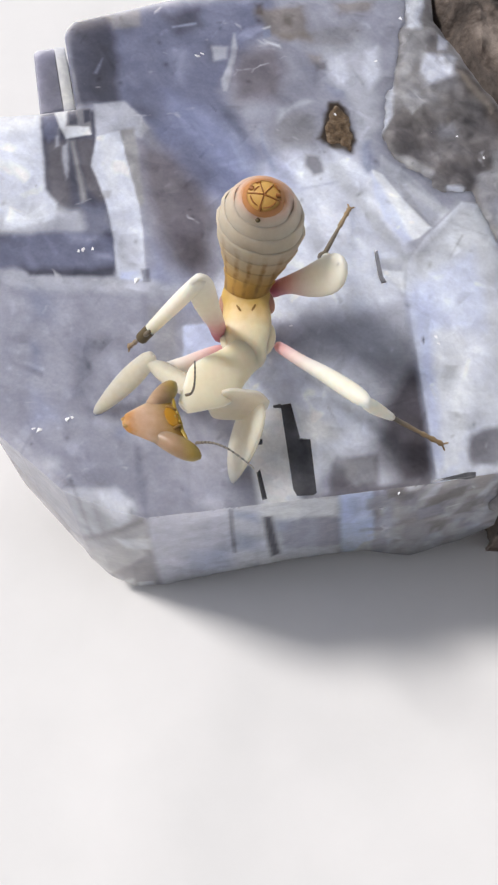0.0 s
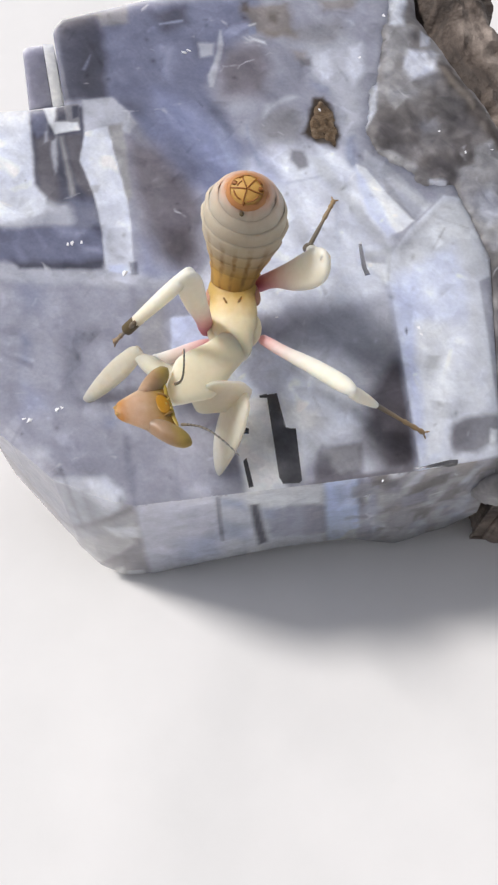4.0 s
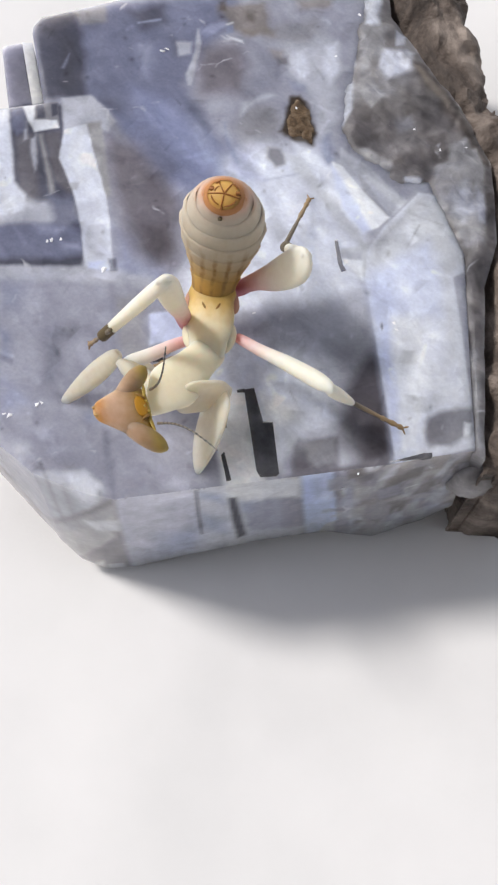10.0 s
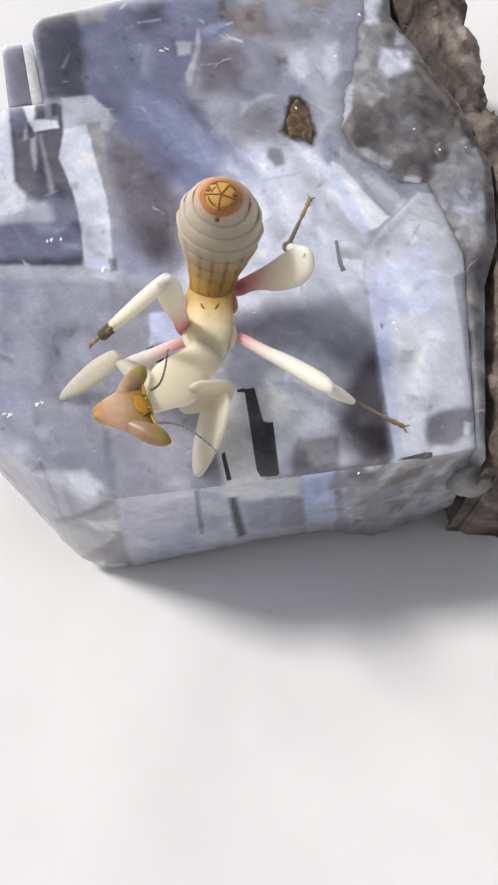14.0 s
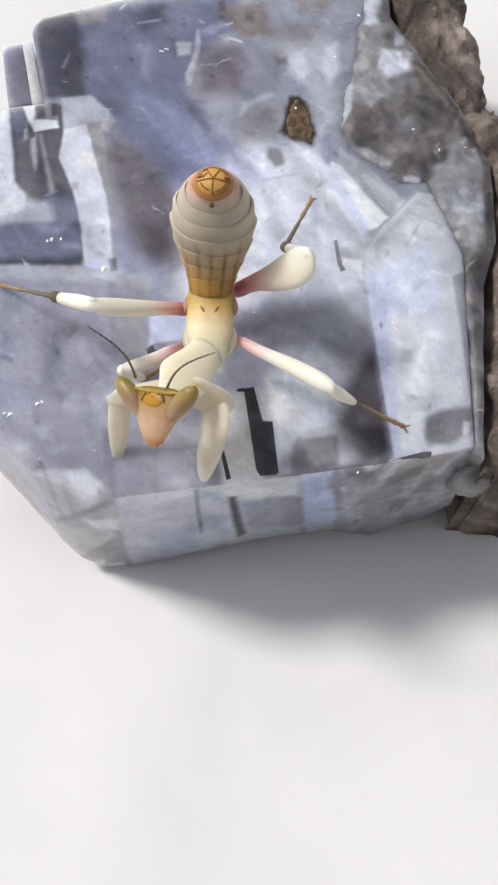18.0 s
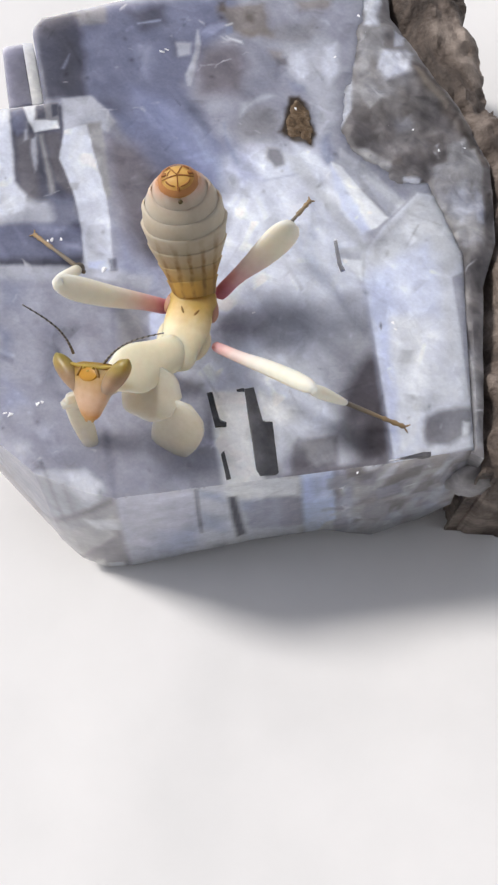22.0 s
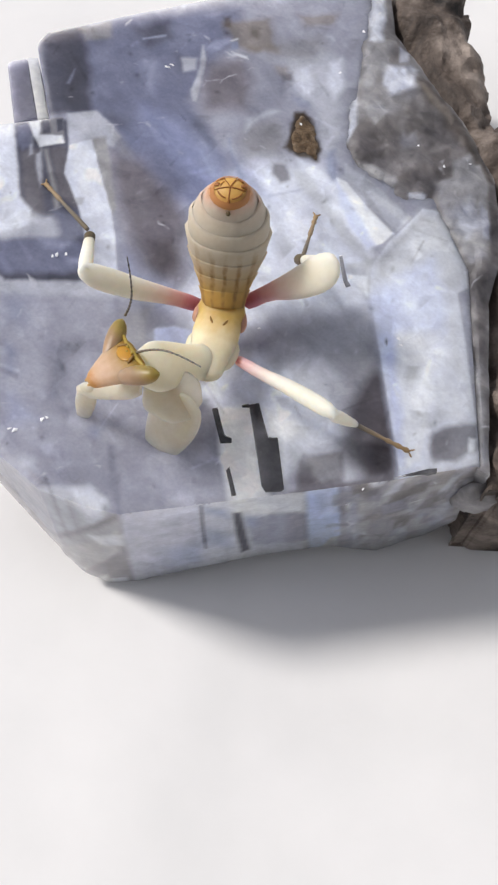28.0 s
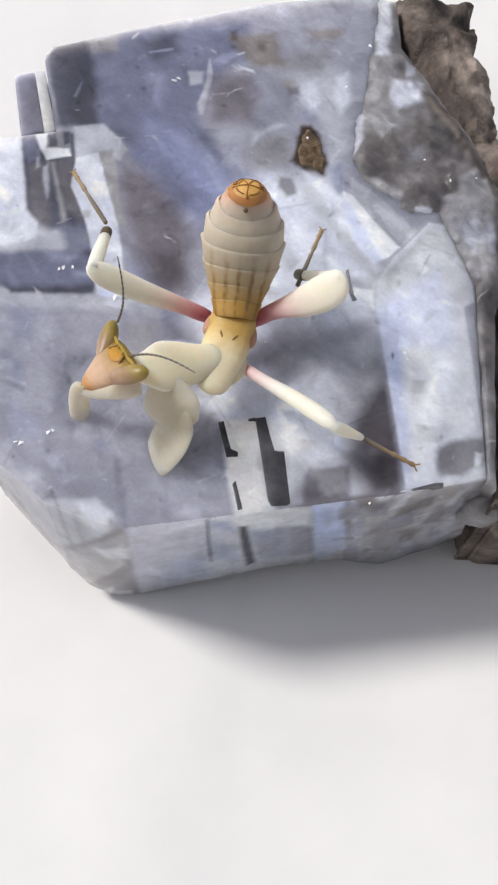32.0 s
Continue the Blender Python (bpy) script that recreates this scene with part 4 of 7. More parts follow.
growth_light_zone("body", "lilac_dim", [(-7.66, -1.08), (-6.99, -0.92), (-6.72, -3.86), (-7.13, -3.86), (-7.38, -2.17)], 0.39, 0.10, 0.70)
growth_light_zone("body", "grey", [(-9.94, -1.24), (-9.06, -1.08), (-8.88, -1.61), (-9.76, -1.80)], 0.60, 0.14, 0.50)
growth_light_zone("body", "cloud", [(-11.82, -1.86), (-10.95, -1.67), (-9.47, -1.70), (-8.59, -1.49), (-7.73, -2.17), (-7.47, -2.73), (-7.91, -3.46), (-10.53, -3.64), (-11.30, -3.09)], 0.39, 0.14, 0.95)
growth_light_zone("body", "pale", [(-9.46, -1.86), (-8.58, -1.67), (-7.66, -2.42), (-7.86, -3.25), (-9.08, -3.34)], 0.60, 0.12, 0.75)
growth_light_zone("body", "lilac_dim", [(-12.92, -0.99), (-12.46, -1.24), (-11.64, -2.33), (-11.77, -2.63), (-12.56, -1.86)], 0.34, 0.10, 0.70)
growth_light_zone("body", "grey", [(-6.91, 4.60), (-5.52, 4.27), (-5.43, 3.27), (-6.72, 3.60)], 0.60, 0.12, 0.40)
growth_light_zone("body", "slate", [(-14.41, 21.34), (-10.61, 21.35), (-9.06, 13.79), (-9.37, 10.50), (-13.97, 10.49), (-16.03, 12.31), (-13.56, 15.66)], 0.34, 0.07)
growth_light_zone("body", "smoke", [(-13.81, 19.15), (-12.66, 19.35), (-12.04, 14.91), (-12.66, 14.53), (-13.39, 15.66)], 0.52, 0.10, 0.80)
growth_light_zone("body", "smoke", [(-12.16, 19.35), (-11.17, 19.47), (-10.13, 15.67), (-10.26, 15.10), (-11.30, 16.05)], 0.43, 0.07, 0.80)
growth_light_zone("body", "cloud", [(-12.90, 18.95), (-12.52, 19.15), (-12.30, 16.81), (-12.48, 16.58), (-12.71, 17.58)], 0.26, 0.10, 0.70)
growth_light_zone("body", "ashy", [(-12.46, 19.31), (-12.13, 19.31), (-11.15, 15.29), (-11.47, 15.10)], 0.30, 0.07, 0.75)
growth_light_zone("body", "cloud", [(-13.39, 20.26), (-13.06, 20.26), (-13.04, 18.95), (-13.23, 18.83)], 0.26, 0.07, 0.70)
growth_light_zone("body", "lilac_blue", [(-14.19, 21.06), (-13.32, 21.06), (-13.16, 19.74), (-13.65, 19.15), (-14.09, 19.74)], 0.34, 0.10, 0.80)
growth_light_zone("body", "cloud", [(-16.27, 14.90), (-13.19, 15.10), (-12.35, 14.72), (-9.90, 14.53), (-9.69, 13.60), (-11.27, 13.04), (-16.08, 12.86)], 0.78, 0.14, 0.85)
growth_light_zone("body", "lilac_blue", [(-11.56, 15.10), (-10.10, 15.10), (-9.61, 13.23), (-11.12, 13.23)], 0.69, 0.12, 0.70)
growth_light_zone("body", "lilac_blue", [(-16.75, 13.11), (-11.28, 13.23), (-9.50, 13.05), (-9.19, 11.29), (-10.82, 10.93), (-15.92, 11.03)], 0.60, 0.10)
growth_light_zone("body", "pale_blue", [(-12.25, 13.23), (-10.31, 13.05), (-10.60, 12.49), (-11.89, 12.60)], 0.60, 0.14, 0.60)
growth_light_zone("body", "pale_blue", [(-10.90, 12.13), (-9.60, 11.95), (-9.39, 11.51), (-10.38, 11.58)], 0.34, 0.10, 0.60)
growth_light_zone("body", "pale", [(-18.88, 21.54), (-14.33, 21.14), (-13.55, 16.04), (-12.86, 15.10), (-12.96, 14.08), (-16.74, 13.04), (-19.72, 16.80)], 0.34, 0.07, 0.95)
growth_light_zone("body", "white", [(-16.33, 15.66), (-13.04, 15.29), (-12.33, 14.35), (-14.18, 13.23), (-16.74, 13.04)], 0.78, 0.10, 0.50)
growth_light_zone("body", "grey", [(-12.74, 21.46), (-11.40, 21.55), (-11.19, 19.74), (-12.69, 19.74)], 0.17, 0.05, 0.90)
growth_light_zone("body", "slate", [(-12.73, 21.38), (-12.27, 21.47), (-12.07, 20.42), (-12.53, 20.34)], 0.17, 0.05, 0.90)
growth_light_zone("body", "slate", [(-11.79, 21.39), (-11.39, 21.47), (-11.34, 20.66), (-11.67, 20.50)], 0.17, 0.05, 0.90)
growth_light_zone("body", "white", [(-13.46, 21.22), (-12.73, 21.38), (-12.73, 20.26), (-11.39, 20.26), (-11.22, 19.70), (-12.67, 19.39), (-13.05, 20.14)], 0.17, 0.05)
growth_light_zone("body", "cloud", [(-11.21, 21.79), (-9.47, 22.04), (-8.48, 21.07), (-7.87, 20.15), (-8.34, 19.47), (-9.53, 19.87), (-10.95, 19.63)], 0.26, 0.07)
growth_light_zone("body", "ashy", [(-9.63, 20.02), (-8.77, 20.18), (-7.96, 15.29), (-8.13, 14.84), (-8.48, 15.37), (-9.10, 17.98)], 0.30, 0.07)
growth_light_zone("body", "grey", [(-8.75, 21.15), (-7.70, 20.15), (-6.90, 18.37), (-7.81, 18.76), (-8.35, 19.75)], 0.69, 0.12, 0.60)
growth_light_zone("body", "pale", [(-10.95, 19.63), (-9.63, 19.94), (-8.98, 17.59), (-8.20, 14.99), (-7.92, 13.05), (-7.61, 10.21), (-9.21, 10.50), (-9.60, 13.05), (-10.18, 15.48), (-11.09, 17.59), (-11.02, 18.56)], 0.17, 0.05)
growth_light_zone("body", "white", [(-10.74, 19.47), (-9.75, 19.71), (-9.38, 17.59), (-9.48, 15.67), (-10.08, 16.05), (-10.50, 17.59)], 0.52, 0.07, 0.60)
growth_light_zone("body", "ashy", [(-10.41, 15.97), (-9.82, 15.97), (-9.92, 15.44), (-10.25, 15.44)], 0.17, 0.05, 0.50)
growth_light_zone("body", "ice", [(-9.07, 10.79), (-8.02, 10.86), (-7.93, 10.21), (-9.04, 10.32)], 0.22, 0.05, 0.80)
growth_light_zone("body", "slate", [(-7.96, 11.00), (-7.45, 11.00), (-7.35, 10.14), (-7.77, 10.14)], 0.17, 0.05, 0.60)
growth_light_zone("body", "cloud", [(-9.51, 13.23), (-8.07, 13.42), (-7.71, 11.04), (-9.17, 11.04)], 0.60, 0.07, 0.50)
growth_light_zone("body", "pale", [(6.48, 9.80), (6.71, 11.60), (7.73, 13.06), (9.78, 15.31), (10.75, 15.12), (11.98, 11.60), (12.05, 10.16), (11.39, 9.80), (11.61, 7.34), (11.99, 1.32), (12.00, -0.28), (7.71, -1.29), (7.46, 1.16)], 0.17, 0.02)
growth_light_zone("body", "silver", [(6.67, 10.51), (6.88, 11.96), (8.06, 13.25), (9.77, 15.12), (10.68, 14.93), (11.55, 12.33), (10.48, 10.52), (8.24, 10.15)], 1.12, 0.10, 0.90)
growth_light_zone("body", "grey", [(6.79, 11.96), (7.72, 12.88), (9.60, 14.93), (9.91, 14.55), (8.36, 12.69), (7.17, 11.23)], 0.86, 0.10, 0.50)
growth_light_zone("body", "silver", [(10.63, 13.07), (11.98, 11.60), (11.98, 10.16), (11.39, 9.80), (11.42, 7.34), (11.67, 4.61), (10.75, 4.61), (10.53, 8.74)], 1.03, 0.12, 0.70)
growth_light_zone("body", "ice", [(6.48, 9.62), (7.92, 9.98), (8.17, 8.74), (8.01, 5.28), (8.50, 2.62), (8.49, -0.60), (7.71, -1.23), (7.52, 0.99), (7.03, 5.28)], 0.95, 0.07, 0.90)
growth_light_zone("body", "white", [(8.21, 9.44), (9.47, 9.44), (9.67, 7.34), (9.18, 3.94), (8.44, 4.61), (8.27, 7.34)], 1.29, 0.12, 0.60)
growth_light_zone("body", "cloud", [(8.36, 7.34), (9.51, 7.34), (9.56, 6.38), (8.52, 6.24)], 0.69, 0.14, 0.95)
growth_light_zone("body", "grey", [(8.28, 7.62), (9.19, 7.17), (8.94, 6.48), (8.33, 6.65)], 0.69, 0.14, 0.40)
growth_light_zone("body", "cloud", [(10.21, 5.97), (11.12, 5.63), (10.97, 3.28), (10.34, 2.95)], 1.12, 0.14, 0.50)
growth_light_zone("body", "silver", [(9.37, 4.61), (10.75, 4.61), (11.34, 1.97), (9.66, 1.64)], 0.86, 0.14, 0.60)
growth_light_zone("body", "grey", [(9.50, 1.48), (10.88, 1.90), (12.04, 1.97), (12.01, 0.68), (10.74, -0.28), (9.55, -0.28), (9.24, 0.67)], 0.43, 0.14, 0.90)
growth_light_zone("body", "smoke", [(9.39, 1.16), (10.40, 1.48), (10.48, 0.35), (9.41, -0.12)], 0.60, 0.14, 0.50)
growth_light_zone("body", "white", [(11.44, 1.16), (11.79, 1.06), (11.62, 0.29), (11.38, 0.36)], 0.22, 0.10, 0.90)
growth_light_zone("body", "sky", [(7.79, 0.35), (8.99, 0.51), (9.01, -0.28), (7.88, -0.76)], 0.52, 0.10, 0.60)
growth_light_zone("body", "slate", [(7.26, 7.06), (7.37, 6.82), (7.33, 6.51), (7.21, 6.72)], 0.13, 0.02, 0.80)
growth_light_zone("body", "white", [(7.54, 4.21), (7.82, 3.68), (7.86, 3.34), (7.63, 3.68)], 0.17, 0.05, 0.80)
# bright overlays: glow painted in, lifting panels that the insect shades
growth_light_zone("body", "pale", [(-2.31, 5.11), (-0.00, 5.45), (3.04, 2.95), (4.82, 1.32), (3.59, 0.51), (1.94, 0.19), (1.54, -1.70), (1.33, -2.01), (1.05, 0.99), (0.30, 1.15), (0.15, 2.94), (-2.13, 2.94)], 0.86, 0.14, 0.70)
growth_light_zone("body", "chalk", [(-1.83, 2.75), (-0.25, 2.81), (0.06, 0.67), (0.47, -1.92), (-0.89, -1.92), (-1.43, -0.60), (-1.57, 1.31)], 0.22, 0.07)
growth_light_zone("body", "chalk", [(0.36, 2.94), (2.42, 2.13), (2.71, 1.15), (1.50, 0.67), (1.59, -1.70), (1.30, -1.73), (1.02, 1.06), (0.54, 1.18)], 0.78, 0.10, 0.70)
growth_light_zone("body", "white", [(7.80, 7.34), (9.36, 7.34), (9.79, 3.94), (9.34, 1.32), (8.95, -0.28), (7.88, -0.76), (7.86, 1.97), (7.68, 4.61)], 0.60, 0.12, 0.80)
growth_light_zone("body", "ice", [(6.81, 10.15), (10.27, 12.33), (11.01, 8.74), (10.61, 7.34), (8.11, 7.34), (6.86, 7.34)], 0.95, 0.12, 0.60)
side_zone("lilac", [(-7.16, 12.24), (-2.35, 12.36), (-2.83, -0.54), (-7.29, -0.76)], 0.55)
side_zone("cloud", [(-6.18, 12.03), (-3.26, 11.82), (-3.87, 6.28), (-6.04, 7.17)], 2.76, 0.35)
side_zone("mid_blue", [(-5.04, 5.70), (-2.60, 5.76), (-2.83, -0.54), (-6.01, -0.36)], 1.66, 0.60)
side_zone("pale", [(-2.77, 12.94), (-1.17, 12.79), (-0.94, 8.15), (-0.67, 2.74), (-2.79, 0.69), (-2.79, 8.88)], 0.97, 0.80)
side_zone("mid_blue", [(-2.68, 11.61), (-1.36, 10.67), (-1.30, 9.26), (-2.57, 10.67)], 0.69, 0.80)
side_zone("mid_blue", [(-2.75, 8.37), (-1.29, 6.28), (-1.16, 4.08), (-2.62, 5.23)], 0.97, 0.60)
side_zone("white", [(-1.31, 13.26), (2.83, 11.74), (2.97, 8.72), (-0.62, 9.47), (-1.22, 10.16)], 0.83)
side_zone("lilac_dim", [(-0.62, 9.00), (2.81, 8.79), (3.42, 1.52), (0.01, 2.45)], 0.69, 0.90)
side_zone("smoke", [(1.87, 8.97), (2.88, 8.76), (3.39, 2.11), (2.24, 2.39)], 0.69, 0.50)
side_zone("mid_blue", [(-0.62, 9.47), (0.31, 9.12), (0.32, 7.17), (-0.47, 7.48)], 0.69, 0.50)
side_zone("pale", [(-0.50, 3.80), (3.23, 3.31), (3.37, 0.36), (0.01, 0.68)], 0.55, 0.70)
side_zone("deep_slate", [(-2.84, 11.85), (-2.67, 11.78), (-2.69, 8.35), (-2.64, 4.69), (-2.83, 4.78), (-2.87, 8.42)], 0.21, 0.90)
side_zone("deep_slate", [(-1.13, 10.13), (-0.67, 9.95), (-0.13, 3.08), (-0.67, 2.74), (-0.96, 6.66)], 0.28)
side_zone("sky", [(2.71, 12.38), (4.42, 12.42), (5.47, 2.89), (3.49, 1.49)], 0.34)
side_zone("ice", [(3.55, 12.07), (4.30, 12.04), (4.76, 7.82), (3.95, 8.14)], 0.69, 0.70)
side_zone("mid_blue", [(3.36, 11.28), (3.75, 11.31), (4.04, 8.11), (3.68, 7.77)], 0.55, 0.70)
side_zone("warm", [(4.69, 12.73), (13.48, 13.28), (18.79, -10.37), (6.05, -6.79)], 0.41)
side_zone("lilac_dim", [(4.57, 12.36), (5.39, 12.23), (6.60, 1.85), (5.61, 1.13)], 0.41, 0.90)
side_zone("white", [(4.97, 9.60), (5.26, 9.49), (5.32, 7.98), (5.13, 8.06)], 0.28)
side_zone("ashy", [(7.76, 9.41), (8.87, 9.32), (9.27, 5.83), (8.24, 6.84)], 0.62, 0.80)
side_zone("cloud", [(8.36, 9.12), (8.81, 9.08), (9.12, 6.88), (8.67, 7.30)], 0.41, 0.80)
side_zone("grey", [(8.70, 9.40), (10.58, 8.49), (11.86, 1.86), (10.21, 1.09)], 1.10, 0.90)
side_zone("pale_blue", [(9.65, 6.12), (11.01, 5.92), (11.57, 2.56), (10.51, 1.49)], 0.83, 0.70)
side_zone("grey", [(6.53, 6.13), (8.48, 6.23), (9.22, 0.49), (7.27, 0.40)], 1.10, 0.60)
side_zone("smoke", [(5.53, 11.59), (7.48, 11.72), (7.88, 8.44), (6.42, 7.16)], 0.97, 0.60)
side_zone("warm_dark", [(5.47, 2.89), (9.47, -1.43), (11.34, 0.69), (12.20, 3.91), (14.21, 2.33), (18.40, -18.59), (6.45, -14.84)], 0.97, 0.80)
side_zone("smoke", [(-16.73, 11.06), (-13.19, 5.71), (-12.04, 4.39), (-7.03, 12.32), (-7.43, -2.20), (-17.04, -28.53), (-25.18, -16.87)], 0.41)
side_zone("grey", [(-12.36, 3.61), (-7.00, 11.25), (-7.23, 9.22), (-12.02, 2.51)], 0.41)
side_zone("ashy", [(-12.05, 2.77), (-7.40, 9.11), (-7.65, 5.54), (-11.04, -0.37)], 0.41, 0.90)
side_zone("white", [(-9.17, 7.67), (-7.14, 8.69), (-7.28, 6.86), (-8.50, 6.58)], 0.41, 0.90)
side_zone("smoke", [(-10.76, 0.26), (-7.65, 5.54), (-7.33, -0.15), (-11.01, -5.30)], 0.48)
side_zone("white", [(-10.96, -2.78), (-9.77, 0.43), (-9.95, -3.71), (-11.06, -5.65)], 0.28)
side_zone("chalk", [(-9.69, -0.08), (-8.80, 1.55), (-8.93, -2.46), (-9.71, -3.63)], 0.28)
side_zone("cloud", [(-8.65, 0.79), (-7.65, 0.88), (-7.71, -1.34), (-8.79, -2.26)], 0.34, 0.80)
level("body", [(-19.2, 11.0), (-9.3, 10.7), (-6.0, 9.9), (-5.9, 5.6), (-5.5, 2.7), (-4.8, -3.6), (-7.7, -4.6), (-16.0, -2.4), (-19.1, 4.6)], 0.03)
level("body", [(6.1, 10.7), (6.5, 9.1), (7.5, -1.5), (4.5, -3.6), (-0.2, -3.6), (-4.3, -2.7), (-5.3, 2.7), (-5.7, 5.6), (-5.7, 10.0), (-3.7, 10.5), (3.6, 11.6)], 0.05)
level("body", [(5.3, 17.9), (5.9, 18.3), (9.1, 14.9), (8.2, 13.5), (6.6, 15.3)], -0.12)
level("body", [(4.5, 16.7), (5.2, 17.4), (6.6, 15.3), (8.3, 13.5), (7.8, 12.8), (6.8, 12.2), (4.7, 15.3)], 0.1)
level("body", [(-10.9, 19.6), (-9.5, 19.9), (-9.0, 17.2), (-8.0, 14.8), (-8.2, 14.7), (-7.5, 10.3), (-8.9, 10.2), (-9.4, 10.9), (-10.0, 14.2), (-10.7, 17.4), (-11.2, 18.0)], -0.03)
facets = random.Random(29)
for k in range(110):
    fx, fz = facets.uniform(4.6, 12.2), facets.uniform(2.5, 12.3)
    fw, fh, lean = facets.uniform(0.15, 0.7), facets.uniform(0.3, 1.6), facets.uniform(-0.6, 0.6)
    side_zone(facets.choice(("ashy", "grey", "warm_dark", "cloud", "smoke", "lilac_dim")), [(fx - fw, fz - fh), (fx + fw, fz - fh * 0.6), (fx + fw + lean, fz + fh), (fx - fw * 0.7 + lean, fz + fh * 0.7)], 0.22, facets.uniform(0.25, 0.75))
mass("cloudy_body", CLOUDY, [(-12.82, 27.86), (-8.63, 29.08), (0.12, 31.32), (7.58, 32.32), (7.58, 26.61), (6.85, 21.62), (7.08, 18.83), (9.60, 16.20), (10.51, 16.13), (12.14, 11.31), (12.04, 6.05), (11.95, -0.41), (9.22, -0.85), (7.52, -1.20), (0.60, -2.15), (-4.84, -2.86), (-7.02, -3.14), (-8.65, -2.78), (-11.30, -1.74), (-15.19, 1.52), (-18.23, 5.98), (-19.81, 20.76), (-14.31, 21.18), (-12.25, 21.50), (-13.29, 26.65), (-13.26, 27.17)], 12.15, 0.085, "lilac", ZONES["body"], LEVELS["body"], [(-18.0, 5.5, 0), (-15.3, 4.0, 0.3), (-11.6, 2.5, 0.9), (-10.2, 0.8, 1.4), (-8.8, 0.1, 1.2), (-7, 0.1, 0.7), (-3.0, 1.2, 0.6), (0.6, 1.5, 0.4), (4.7, 2.0, 0.5), (7.6, 1.2, 1.0), (10.4, 3, 1.0), (12.2, 5, 0.8)], drop=0.12, width=0.5, patches=640, sides=SIDES, label="cloudy lilac cube with darker growth zones and painted light and shade")
facet("growth_step", SMOKY, [(-15.33, 26.26, 11.20), (-15.07, 26.52, 11.20), (-14.10, 26.70, 11.20), (-13.16, 22.23, 11.20), (-14.56, 21.82, 11.20)], 0, 0.15, label="smoky grey step")
facet("growth_step", WHITE, [(-14.00, 26.40, 11.60), (-13.37, 26.36, 11.60), (-12.38, 21.93, 11.60), (-13.05, 21.80, 11.60)], 0, 0.05, label="bright white step")
# dark slabs, slightly proud of the top, imitate the shade of recesses
facet("dark_notch", DARK, [(-0.26, 2.94, 12.33), (0.28, 3.04, 12.33), (0.73, 1.06, 12.33), (1.27, 1.06, 12.33), (1.57, -1.78, 12.33), (1.42, -1.90, 12.33), (0.60, -1.95, 12.33), (0.40, -1.62, 12.33)], 11, 0.04, label="dark slab imitating the shade in a stepped notch")
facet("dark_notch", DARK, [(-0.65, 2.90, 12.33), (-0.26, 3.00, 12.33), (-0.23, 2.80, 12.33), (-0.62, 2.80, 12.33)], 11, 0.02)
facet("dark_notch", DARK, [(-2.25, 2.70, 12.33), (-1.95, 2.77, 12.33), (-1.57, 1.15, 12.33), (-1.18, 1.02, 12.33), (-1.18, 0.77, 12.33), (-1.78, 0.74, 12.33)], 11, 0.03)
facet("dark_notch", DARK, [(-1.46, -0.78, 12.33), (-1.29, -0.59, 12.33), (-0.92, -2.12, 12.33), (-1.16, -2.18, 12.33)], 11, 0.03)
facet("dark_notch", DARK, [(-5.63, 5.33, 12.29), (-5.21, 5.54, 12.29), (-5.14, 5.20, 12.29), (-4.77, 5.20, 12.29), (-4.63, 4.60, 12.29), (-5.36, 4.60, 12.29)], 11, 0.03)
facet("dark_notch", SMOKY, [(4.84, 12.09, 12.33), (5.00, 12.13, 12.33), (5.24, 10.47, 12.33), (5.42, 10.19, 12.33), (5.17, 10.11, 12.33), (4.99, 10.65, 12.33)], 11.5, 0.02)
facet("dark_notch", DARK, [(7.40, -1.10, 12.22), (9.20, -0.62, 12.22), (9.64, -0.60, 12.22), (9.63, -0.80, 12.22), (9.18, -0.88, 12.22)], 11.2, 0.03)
growth_light_zone("crust", "ashy", [(5.2, 21.2), (8.4, 25.4), (10.0, 25.8), (10.0, 23.3), (8.3, 21.6)], 0.69, 0.18, 0.6)
growth_light_zone("crust", "pale", [(7.8, 25.5), (10.0, 25.2), (9.7, 23.7), (8.3, 23.1), (7.9, 23.9)], 0.4025, 0.15, 0.75)
growth_light_zone("crust", "pale", [(6.9, 32.4), (8.4, 32.4), (8.0, 27.1), (7.1, 27.2)], 0.4025, 0.18, 0.8)
growth_light_zone("crust", "ashy", [(6.8, 27.1), (8.5, 27.1), (8.1, 25.0), (6.6, 22.9)], 0.575, 0.18, 0.8)
growth_light_zone("crust", "warm_dark", [(5.5, 21.2), (8.3, 21.6), (8.5, 18.8), (6.4, 18.0), (5.5, 19.2)], 0.92, 0.24, 0.7)
growth_light_zone("crust", "warm_dark", [(8.7, 22.9), (12.0, 21.6), (12.8, 19.2), (9.8, 18.8)], 0.92, 0.3, 0.6)
growth_light_zone("crust", "warm_dark", [(8.1, 18.0), (10.5, 18.4), (10.7, 16.1), (9.3, 15.7)], 0.69, 0.24, 0.7)
growth_light_zone("crust", "brown", [(9.4, 25.0), (10.8, 24.5), (14.5, 18.8), (15.0, 16.5), (13.7, 17.3), (11.6, 20.8)], 0.69, 0.36, 0.7)
growth_light_zone("crust", "ashy", [(10.7, 17.7), (12.8, 19.2), (13.7, 15.7), (13.3, 12.0), (12.3, 11.8), (10.9, 14.6)], 0.46, 0.15, 0.9)
growth_light_zone("crust", "pale", [(11.3, 15.0), (12.6, 16.1), (13.2, 14.2), (12.1, 13.1)], 0.805, 0.24, 0.6)
growth_light_zone("crust", "grey", [(8.5, 20.2), (9.6, 20.6), (9.9, 19.6), (8.7, 19.2)], 0.46, 0.18, 0.7)
